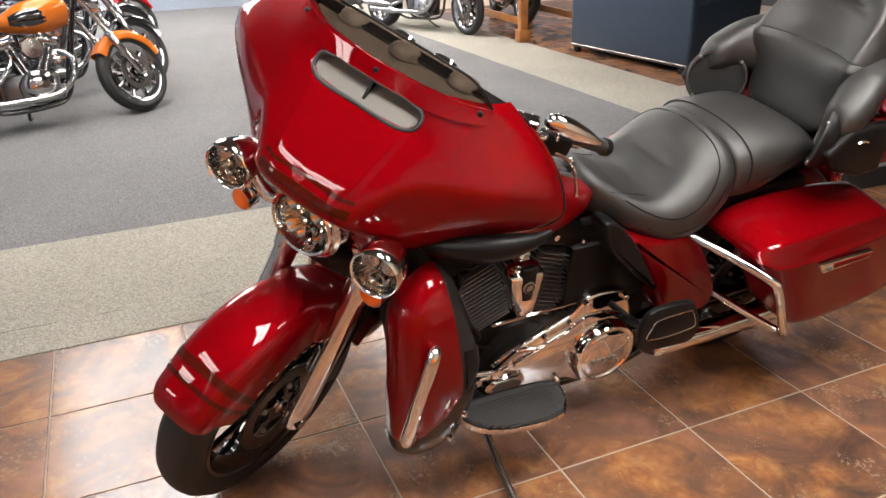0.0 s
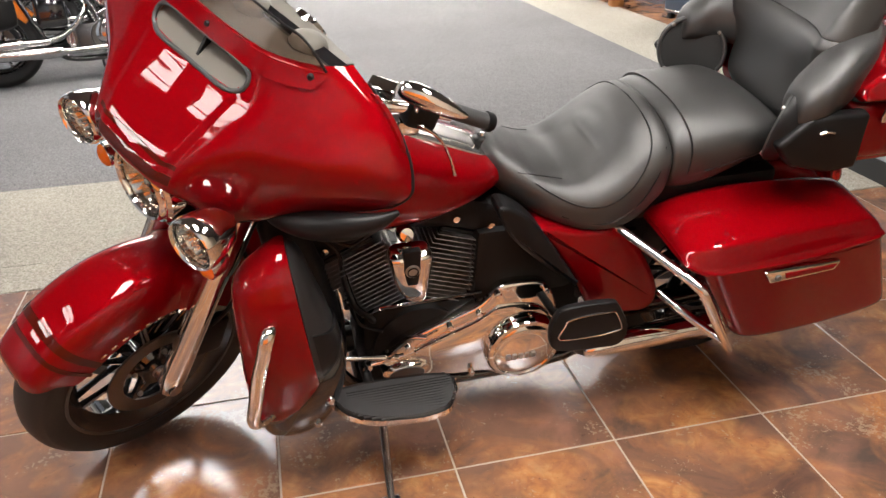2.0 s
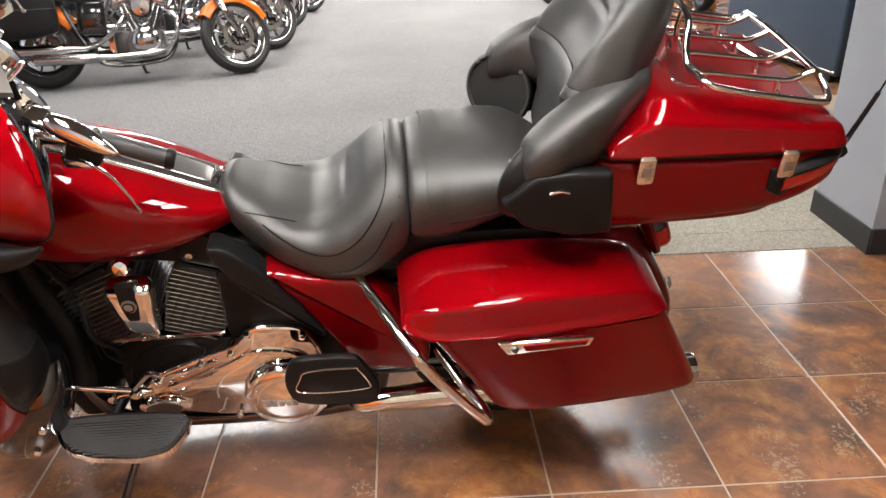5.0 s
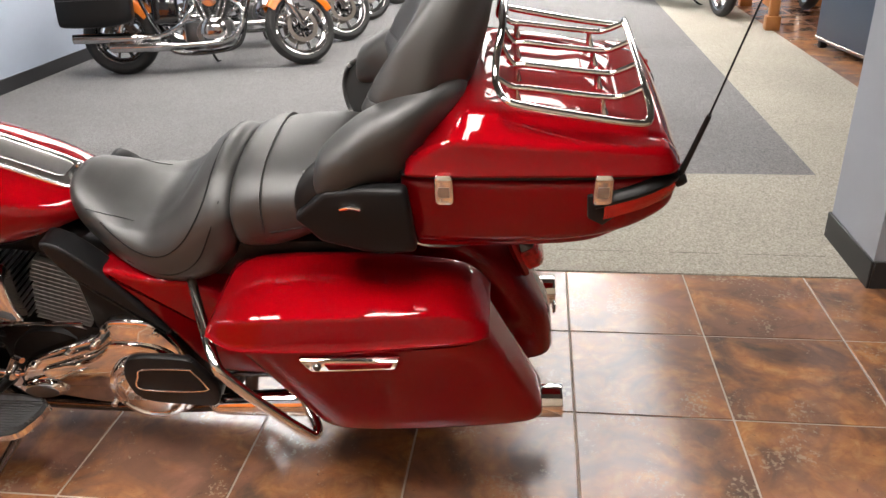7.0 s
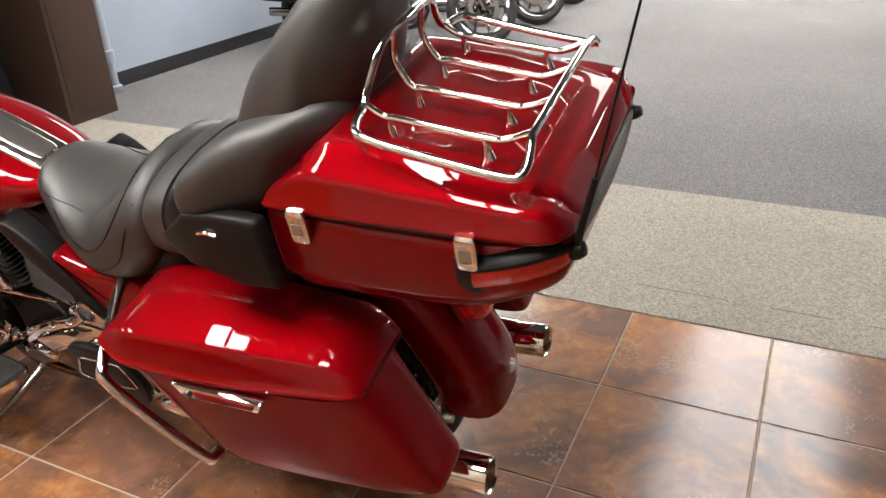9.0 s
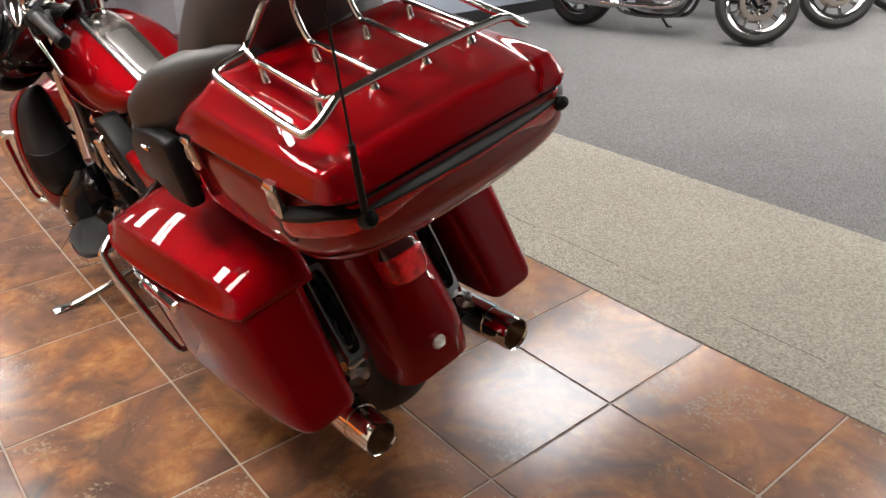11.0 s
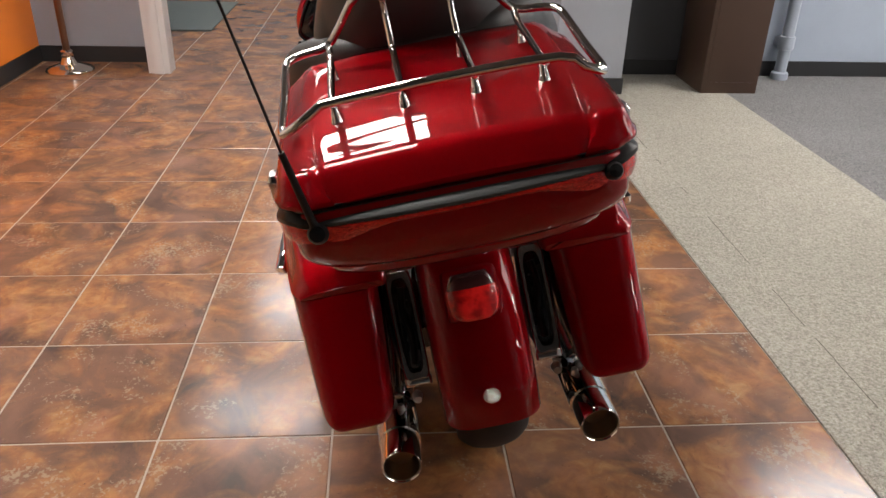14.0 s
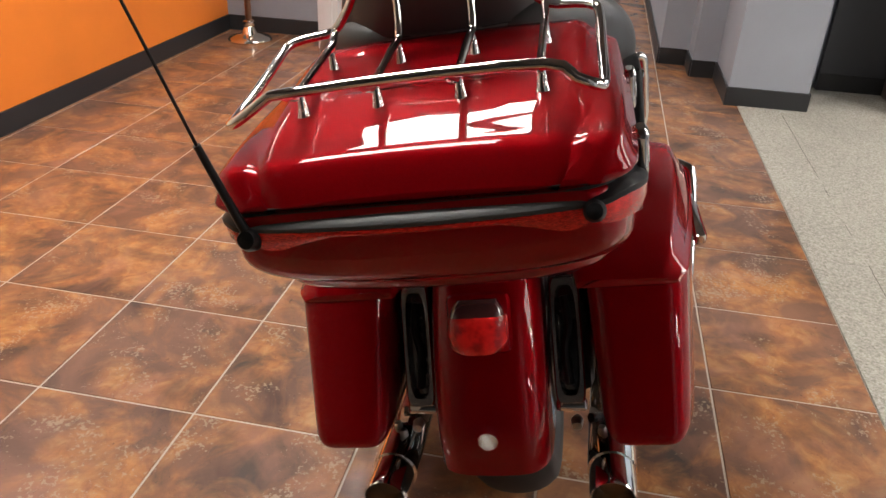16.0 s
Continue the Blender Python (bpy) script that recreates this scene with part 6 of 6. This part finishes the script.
SPLIT, LEANING = (-0.3, 1.268, 0.717), Vector((0, 1, -0.115))
for side in (0, 1):
    flip = mirror_x if side else (lambda b: b)
    lf = bp("lower_fairing", flip(shield([(SPLIT, LEANING)])), RED, "glossy red lower fairing leg shield")
    part("shield_trim", flip(shield([((-0.3, 1.2665, 0.717), -LEANING)], -0.003)), TRIM_GREY, lf, "charcoal rear half of the leg shield")
    part("storage_lid", flip(shield([((-0.3, 1.2550, 0.717), -LEANING), ((-0.3, 1.2, 0.475), (0, -0.35, 1)), ((-0.3, 1.2, 0.600), (0, 0.35, -1))], 0.0015)), BLACK, lf, "black storage lid")
    part("vent_housing", flip(hull_z([(0.218, -0.235, 1.318, 0.03, 0.04, 2.2), (0.236, -0.245, 1.310, 0.064, 0.072, 2.3), (0.29, -0.25, 1.290, 0.088, 0.092, 2.4), (0.37, -0.252, 1.258, 0.092, 0.086, 2.6), (0.44, -0.246, 1.228, 0.080, 0.066, 2.8), (0.51, -0.225, 1.205, 0.042, 0.040, 2.4)], 4, 28)), BLACK_PAINT, lf, "gloss black lower housing")
    for y, z in ((1.250, 0.300), (1.215, 0.375)):
        part("housing_bolt", flip(lathe([(0, 0.012), (0.008, 0.010), (0.010, 0), (0, -0.006)], facing((-0.336, y, z), (-1, -0.3, 0)), 14)), CHROME, lf)
    part("guard_bar", flip(tube([(-0.34, 1.315, 0.655), (-0.375, 1.332, 0.662), (-0.390, 1.342, 0.648), (-0.392, 1.354, 0.60), (-0.392, 1.368, 0.55), (-0.390, 1.386, 0.46), (-0.386, 1.395, 0.412), (-0.374, 1.390, 0.384), (-0.350, 1.366, 0.372), (-0.30, 1.33, 0.362), (-0.20, 1.30, 0.35)], [0.009, 0.0150, 0.0165, 0.0165, 0.0165, 0.0165, 0.0165, 0.0165, 0.0165, 0.0165, 0.0165], 14, 5)), CHROME, lf, "chrome engine guard bar")

# ---- the other motorcycles ----
def cruiser(name, m, colour, accent, label, bags=False, group="parked motorcycles", steer=28):
    """A smaller chrome V-twin motorcycle, leaning on its stand."""
    top = thing(name, label, "motorcycle", m @ Matrix.Rotation(radians(-8), 4, "Y"), group)
    up = Vector((0, -math.sin(0.52), math.cos(0.52)))
    at0 = Vector((0, 1.66, 0))
    st = Matrix.Translation(at0) @ Matrix.Rotation(radians(steer), 4, up) @ Matrix.Translation(-at0)
    fy = 1.53

    def cp(nm, bm, material, lab="", mm=None):
        return part(nm, bm, material, top, lab, mm)

    wheel("front_wheel", top, fy, 0.32, 0.32, 0.105, 0.235, 9, CHROME_DIM, st, 0.14, label="polished cast front wheel")
    wheel("rear_wheel", top, 0.0, 0.315, 0.315, 0.15, 0.205, 9, CHROME_DIM, None, 0.13)
    for s in (-1, 1):
        lo = Vector((0.095 * s, fy, 0.32))
        cp("fork_leg", tube([lo - up * 0.03, lo + up * 0.02, lo + up * 0.36, lo + up * 0.38, lo + up * 0.80], [0.02, 0.03, 0.028, 0.022, 0.022], 12, 2), CHROME_DIM, "chrome fork leg", st)
        cp("handlebar", tube([(0, 1.17, 1.03), (0.10 * s, 1.16, 1.08), (0.28 * s, 1.10, 1.12), (0.38 * s, 1.0, 1.09)], 0.013, 10), CHROME_DIM, "chrome handlebar", st)
        cp("grip", rod((0.36 * s, 1.02, 1.095), (0.42 * s, 0.92, 1.07), 0.018), BLACK, "", st)
    fp = arc(fy, 0.32, 0.35, 28, 150, 10)
    cp("front_fender", fender_sheet(fp, 0.07, 0.075, 0.004), colour, "glossy front fender", st)
    cp("headlamp", lathe([(0, -0.09), (0.05, -0.08), (0.078, -0.02), (0.082, 0.02), (0.07, 0.03), (0, 0.034)], facing((0, 1.36, 0.90), (0, 1, 0)), 24), CHROME_DIM, "chrome headlamp", st)
    cp("fuel_tank", hull_y([(0.60, 0, 0.03, 0.76, 0.80, 2, 2), (0.66, 0, 0.09, 0.73, 0.85, 2.3, 2.3), (0.80, 0, 0.135, 0.70, 0.93, 2.4, 2.3), (0.98, 0, 0.15, 0.70, 0.965, 2.4, 2.3), (1.10, 0, 0.11, 0.74, 0.95, 2.3, 2.3), (1.14, 0, 0.05, 0.80, 0.90, 2, 2)], 4, 28), colour, "glossy teardrop tank")
    for s in (-1, 1):
        cp("tank_panel", moved(hull_y([(0.70, 0, 0.012, 0.77, 0.83, 2, 2), (0.80, 0, 0.026, 0.755, 0.875, 2.3, 2.3), (0.95, 0, 0.03, 0.76, 0.895, 2.3, 2.3), (1.05, 0, 0.012, 0.80, 0.87, 2, 2)], 3, 20), at(0.120 * s, 0, 0)), accent, "dark tank panel")
    cp("seat", hull_y([(0.62, 0, 0.06, 0.72, 0.77, 2.4, 3), (0.50, 0, 0.12, 0.66, 0.735, 2.6, 3), (0.32, 0, 0.16, 0.65, 0.735, 2.5, 3), (0.20, 0, 0.15, 0.68, 0.80, 2.5, 3), (-0.05, 0, 0.12, 0.72, 0.80, 2.5, 3), (-0.15, 0, 0.07, 0.73, 0.78, 2.4, 3)], 4, 28), LEATHER, "black leather seat")
    cp("rear_fender", fender_sheet([(0.30, 0.52), (0.22, 0.60), (0.10, 0.68), (-0.06, 0.71), (-0.22, 0.67), (-0.33, 0.56), (-0.38, 0.46)], 0.095, 0.10, 0.005), colour, "glossy rear fender")
    cp("tail_lamp", box(-0.04, -0.37, 0.56, 0.04, -0.30, 0.62, 0.012), RED_LENS, "red tail lamp")
    cp("crankcase", join(box(-0.13, 0.55, 0.20, 0.13, 0.95, 0.42, 0.04), lathe([(0, -0.15), (0.12, -0.15), (0.13, -0.12), (0.13, 0.12), (0.12, 0.15), (0, 0.15)], at(0, 0.78, 0.31) @ ACROSS, 28)), DARK_ALLOY, "dark engine case")
    cp("gear_cover", lathe([(0, 0.03), (0.06, 0.028), (0.10, 0.015), (0.115, 0), (0, 0)], facing((0.145, 0.80, 0.33), (1, 0, 0)), 28), CHROME_DIM, "chrome cam cover")
    cp("primary_cover", lathe([(0, 0.03), (0.09, 0.026), (0.12, 0), (0, 0)], facing((-0.145, 0.60, 0.31), (-1, 0, 0)), 28), CHROME_DIM, "chrome primary cover")
    for tilt, yb in ((20, 0.74), (-24, 0.82)):
        q = at(0, yb, 0.38) @ Matrix.Rotation(radians(tilt), 4, "X")
        core = [(0, 0.03)]
        for k in range(11):
            core += [(0.058, 0.04 + 0.019 * k), (0.088, 0.041 + 0.019 * k), (0.088, 0.048 + 0.019 * k), (0.058, 0.049 + 0.019 * k)]
        cy = cp("cylinder", moved(lathe(core + [(0, 0.27)], None, 20), q @ Matrix.Diagonal((1.08, 0.80, 1, 1))), DARK_ALLOY, "finned dark cylinder")
        part("rocker_box", moved(box(-0.09, -0.078, 0.25, 0.09, 0.078, 0.33, 0.02), q), CHROME_DIM, cy, "chrome rocker cover")
        part("pushrod_tube", moved(rod((0.115, -0.02, -0.02), (0.085, -0.02, 0.25), 0.011), q), CHROME_DIM, cy)
        part("pushrod_tube", moved(rod((0.115, 0.02, -0.02), (0.085, 0.02, 0.25), 0.011), q), CHROME_DIM, cy)
    cp("air_cleaner", lathe([(0, -0.03), (0.075, -0.028), (0.082, 0.0), (0.07, 0.032), (0, 0.036)], at(0.16, 0.80, 0.60) @ ACROSS, 28), CHROME_DIM, "oval chrome air cleaner")
    cp("front_exhaust", tube([(0.10, 0.98, 0.56), (0.16, 1.06, 0.50), (0.175, 1.04, 0.36), (0.18, 0.90, 0.245), (0.185, 0.60, 0.225), (0.19, 0.45, 0.225), (0.195, 0.36, 0.225), (0.20, -0.05, 0.235)], [0.022, 0.023, 0.023, 0.023, 0.024, 0.026, 0.042, 0.042], 14, 4), CHROME_DIM, "long chrome exhaust pipe")
    cp("rear_exhaust", tube([(0.10, 0.66, 0.54), (0.16, 0.62, 0.48), (0.17, 0.52, 0.38), (0.18, 0.36, 0.31), (0.19, 0.20, 0.305), (0.195, 0.12, 0.305), (0.20, -0.34, 0.32)], [0.022, 0.023, 0.023, 0.024, 0.026, 0.040, 0.040], 14, 4), CHROME_DIM, "short chrome exhaust pipe")
    cp("frame_tube", tube([(0.0, 1.20, 0.92), (0.05, 1.08, 0.5), (0.10, 1.0, 0.24), (0.11, 0.85, 0.16), (0.11, 0.45, 0.17), (0.10, 0.30, 0.40), (0.08, 0.20, 0.64)], 0.017, 10), BLACK_PAINT, "black frame tube")
    cp("frame_tube", tube([(0.0, 1.20, 0.92), (-0.05, 1.08, 0.5), (-0.10, 1.0, 0.24), (-0.11, 0.85, 0.16), (-0.11, 0.45, 0.17), (-0.10, 0.30, 0.40), (-0.08, 0.20, 0.64)], 0.017, 10), BLACK_PAINT, "black frame tube")
    cp("oil_tank", box(0.06, 0.30, 0.40, 0.15, 0.52, 0.66, 0.03), BLACK_PAINT, "black oil tank cover")
    cp("belt_guard", tube([(-0.14, 0.55, 0.38), (-0.14, 0.2, 0.42), (-0.14, 0.0, 0.46)], 0.02, 10), BLACK)
    cp("swingarm", tube([(0.10, 0.42, 0.30), (0.11, 0.2, 0.31), (0.11, 0.0, 0.315)], 0.025, 10), BLACK_PAINT)
    cp("shock", rod((0.13, 0.02, 0.36), (0.13, 0.12, 0.64), 0.028), CHROME_DIM, "chrome shock absorber")
    cp("footpeg", rod((0.14, 0.98, 0.30), (0.27, 0.98, 0.31), 0.014), CHROME_DIM)
    ks = cp("kickstand", tube([(-0.10, 0.72, 0.16), (-0.20, 0.72, 0.11), (-0.30, 0.73, 0.055), (-0.335, 0.75, 0.050)], 0.012, 10), BLACK, "black kickstand")
    if bags:
        for s in (-1, 1):
            bg = cp("saddlebag", moved(hull_y([(-0.40, 0, 0.05, 0.44, 0.68, 4, 4), (-0.37, 0, 0.085, 0.41, 0.72, 5, 4), (-0.05, 0, 0.095, 0.40, 0.74, 5, 4), (0.14, 0, 0.085, 0.43, 0.73, 5, 4), (0.18, 0, 0.05, 0.47, 0.69, 4, 4)], 3, 28), at(0.235 * s, 0, 0)), BLACK, "black hard saddlebag")
            part("bag_seam", moved(hull_y([(-0.403, 0, 0.055, 0.618, 0.624, 4, 4), (-0.37, 0, 0.0865, 0.616, 0.624, 5, 4), (-0.05, 0, 0.0965, 0.616, 0.624, 5, 4), (0.14, 0, 0.0865, 0.616, 0.624, 5, 4), (0.183, 0, 0.055, 0.618, 0.624, 4, 4)], 3, 28), at(0.235 * s, 0, 0)), GREY, bg)
            part("bag_reflector", moved(box(-0.03, -0.012, -0.05, 0.03, 0.012, 0.05, 0.008), at(0.235 * s, -0.402, 0.60)), RED_LENS, bg, "red side reflector")
    return top


def ride(rx, ry, fx, fy, lift=0.0):
    """The pose of a parked machine from where its rear and front wheels stand."""
    return at(rx, ry, lift) @ Matrix.Rotation(math.atan2(-(fx - rx), fy - ry), 4, "Z")


cruiser("parked_motorcycle", ride(4.02, 4.16, 4.40, 2.64), ORANGE_PAINT, BLACK_PAINT, "orange and black chrome cruiser motorcycle with black saddlebags", True)
cruiser("parked_motorcycle", ride(5.10, 4.05, 5.48, 2.55), BLACK_PAINT, BLACK_PAINT, "black chrome cruiser motorcycle in the parked row")
cruiser("parked_motorcycle", ride(6.30, 4.05, 6.72, 2.53), BLACK_PAINT, BLACK_PAINT, "black chrome cruiser motorcycle further along the row")
cruiser("parked_motorcycle", ride(7.60, 3.95, 8.0, 2.42), RED, BLACK_PAINT, "dark red chrome cruiser motorcycle at the row's end")
cruiser("parked_motorcycle", ride(8.1, -0.75, 6.75, -1.35), BLUE_PAINT, BLACK_PAINT, "dark blue cruiser motorcycle parked by the lounge", steer=-15)
cruiser("parked_motorcycle", ride(8.6, -2.75, 7.25, -2.45), BLACK_PAINT, BLACK_PAINT, "black motorcycle parked behind the oak table", steer=10)

# ---- lounge furniture ----
def sofa():
    ob = thing("sofa", "navy blue leather sofa back with a row of nailheads", "sofa", at(3.30, -2.06, 0) @ Matrix.Rotation(radians(6), 4, "Z"))
    part("back", box(0.0, -0.22, 0.055, 1.75, 0.0, 0.92, 0.03, 3), NAVY, ob)
    part("seat_base", box(0.02, -0.92, 0.055, 1.73, -0.22, 0.44, 0.03, 3), NAVY, ob)
    for x in (0.0, 1.55):
        part("arm", box(x, -0.92, 0.055, x + 0.20, -0.02, 0.66, 0.04, 3), NAVY, ob)
    for x in (0.21, 0.885):
        part("seat_cushion", box(x, -0.90, 0.44, x + 0.66, -0.23, 0.56, 0.04, 3), NAVY, ob)
    for x in (0.06, 1.63):
        for y in (-0.07, -0.86):
            part("leg", box(x, y, 0, x + 0.06, y + 0.06, 0.06, 0.006), BLACK, ob)
    for k in range(70):
        part("nailhead", lathe([(0, 0.006), (0.006, 0.004), (0.009, 0), (0, 0)], facing((0.02 + k * 0.0248, 0.0, 0.085), (0, 1, 0)), 8), BRASS, ob)
    return ob


sofa()


def oak_table():
    ob = thing("oak_table", "honey oak table with square block-footed legs", "table", at(5.85, -1.72, 0) @ Matrix.Rotation(radians(-4), 4, "Z"))
    part("tabletop", box(-0.12, -0.92, 0.72, 1.72, 0.12, 0.77, 0.008), WOOD, ob)
    for x in (0, 1.6):
        for y in (0, -0.8):
            part("leg", join(box(x - 0.045, y - 0.045, 0.13, x + 0.045, y + 0.045, 0.72, 0.005), box(x - 0.07, y - 0.07, 0, x + 0.07, y + 0.07, 0.14, 0.012)), WOOD, ob, "oak leg with a block foot")
    part("stretcher", box(0.045, -0.02, 0.19, 1.555, 0.02, 0.27, 0.004), WOOD, ob)
    part("stretcher", box(0.045, -0.82, 0.19, 1.555, -0.78, 0.27, 0.004), WOOD, ob)
    part("apron", box(0.045, -0.02, 0.62, 1.555, 0.02, 0.72, 0.004), WOOD, ob)
    return ob


oak_table()
st = thing("bar_stool", "black metal stool beside the sofa", "stool", at(4.98, -2.35, 0))
for a in range(4):
    an = math.pi / 4 + a * math.pi / 2
    part("leg", rod((0.20 * math.cos(an), 0.20 * math.sin(an), 0), (0.14 * math.cos(an), 0.14 * math.sin(an), 0.70), 0.014), BLACK, st)
part("seat", lathe([(0, 0.0), (0.17, 0.0), (0.18, 0.02), (0.17, 0.05), (0, 0.06)], at(0, 0, 0.70), 28), BLACK, st)
part("foot_ring", tube([(0.185 * math.cos(a), 0.185 * math.sin(a), 0.22) for a in np.linspace(0, 2 * math.pi, 13)[:-1]], 0.009, 8, 2, True), BLACK, st)

# ---- by the entrance ----
sp = thing("stanchion", "barrier post with a polished domed nickel base", "stanchion", at(-2.95, 4.83, 0))
part("base", lathe([(0.0, 0.0), (0.155, 0.0), (0.160, 0.012), (0.150, 0.026), (0.11, 0.038), (0.06, 0.055), (0.045, 0.085), (0.036, 0.10), (0.0, 0.10)], None, 40), BRASS, sp, "domed polished base")
part("collar", lathe([(0.036, 0.10), (0.042, 0.11), (0.042, 0.14), (0.03, 0.15), (0, 0.15)], None, 24), BRASS, sp)
part("pole", rod((0, 0, 0.12), (0, 0, 0.95), 0.024), mat("aged_bronze", (0.16, 0.09, 0.055), 0.3, 0.8), sp, "bronze pole")
part("cap", lathe([(0.0, 0.93), (0.035, 0.94), (0.04, 0.96), (0.03, 0.99), (0.0, 1.0)], None, 24), BRASS, sp)
tagged(part("door_frame_post", join(box(-2.40, 4.78, 0, -2.25, 4.93, HIGH, 0.004), box(-2.36, 4.765, 0, -2.29, 4.78, HIGH, 0.003)), WHITE), "white painted door frame post at the passage", "door frame", kind="structure")
tagged(part("door_mat", plate([(-3.0, 6.25), (-2.25, 6.25), (-2.25, 7.72), (-3.0, 7.72)], 0.001, 0.012, 0.003), MATGREY), "grey ribbed entrance mat on the tile", "mat")
cb = thing("brown_cabinet", "tall dark brown painted cabinet against the wall", "cabinet", at(1.43, 4.36, 0))
part("body", box(0, 0, 0, 0.40, 0.50, 2.2, 0.006), BROWN, cb)
part("side_panel", box(0.03, -0.006, 0.08, 0.37, 0.002, 2.1, 0.004), BROWN, cb)
pp = thing("wall_pipe", "grey painted vertical pipe beside the wall", "pipe", at(2.2, 4.78, 0))
part("pipe", rod((0, 0, 0), (0, 0, HIGH), 0.042, 20), PIPEGREY, pp)
part("coupling", lathe([(0.042, -0.05), (0.056, -0.045), (0.056, 0.045), (0.042, 0.05)], at(0, 0, 0.27), 24, True), PIPEGREY, pp)
part("foot_flange", lathe([(0.042, 0), (0.062, 0), (0.062, 0.05), (0.042, 0.06)], None, 24, True), PIPEGREY, pp)
part("bracket", box(-0.05, 0.0, 0.24, 0.05, 0.09, 0.30, 0.004), PIPEGREY, pp)

# ---- floor pieces ----
grout = tagged(part("floor", box(WEST - 0.15, SOUTH, -0.05, EDGE, FAR, -0.002), GROUT, smooth=False), "brown rust-clouded glazed floor tiles with pale grout", "floor", kind="structure")
lounge = tagged(part("floor_lounge", box(EDGE, SOUTH, -0.05, EAST, -1.72, -0.002), GROUT, smooth=False), "dark brown glazed lounge floor tiles", "floor", kind="structure")
part("carpet_edge", box(EDGE, -1.722, -0.03, EAST, -1.72, 0.003), SEAM, lounge)
one = box(-T / 2 + 0.003, -T / 2 + 0.003, -0.012, T / 2 - 0.003, T / 2 - 0.003, 0.0, 0.0018, 1)
me = bpy.data.meshes.new("tile")
one.to_mesh(me)
one.free()
me.materials.append(TILE)
for i in range(9):
    for j in range(-6, 20):
        ob = new("tile", me)
        ob.parent = grout
        ob.location = (EDGE - (i + 0.5) * T, (j + 0.5) * T, 0.0003 * random.random())
        ob.rotation_euler = (0, 0, radians(90 * random.randrange(4)))
for i in range(14):
    for j in range(6):
        ob = new("tile", me)
        ob.parent = lounge
        ob.location = (3.0 + (i + 0.5) * T, -1.725 - (j + 0.5) * T, 0.0003 * random.random())
        ob.rotation_euler = (0, 0, radians(90 * random.randrange(4)))
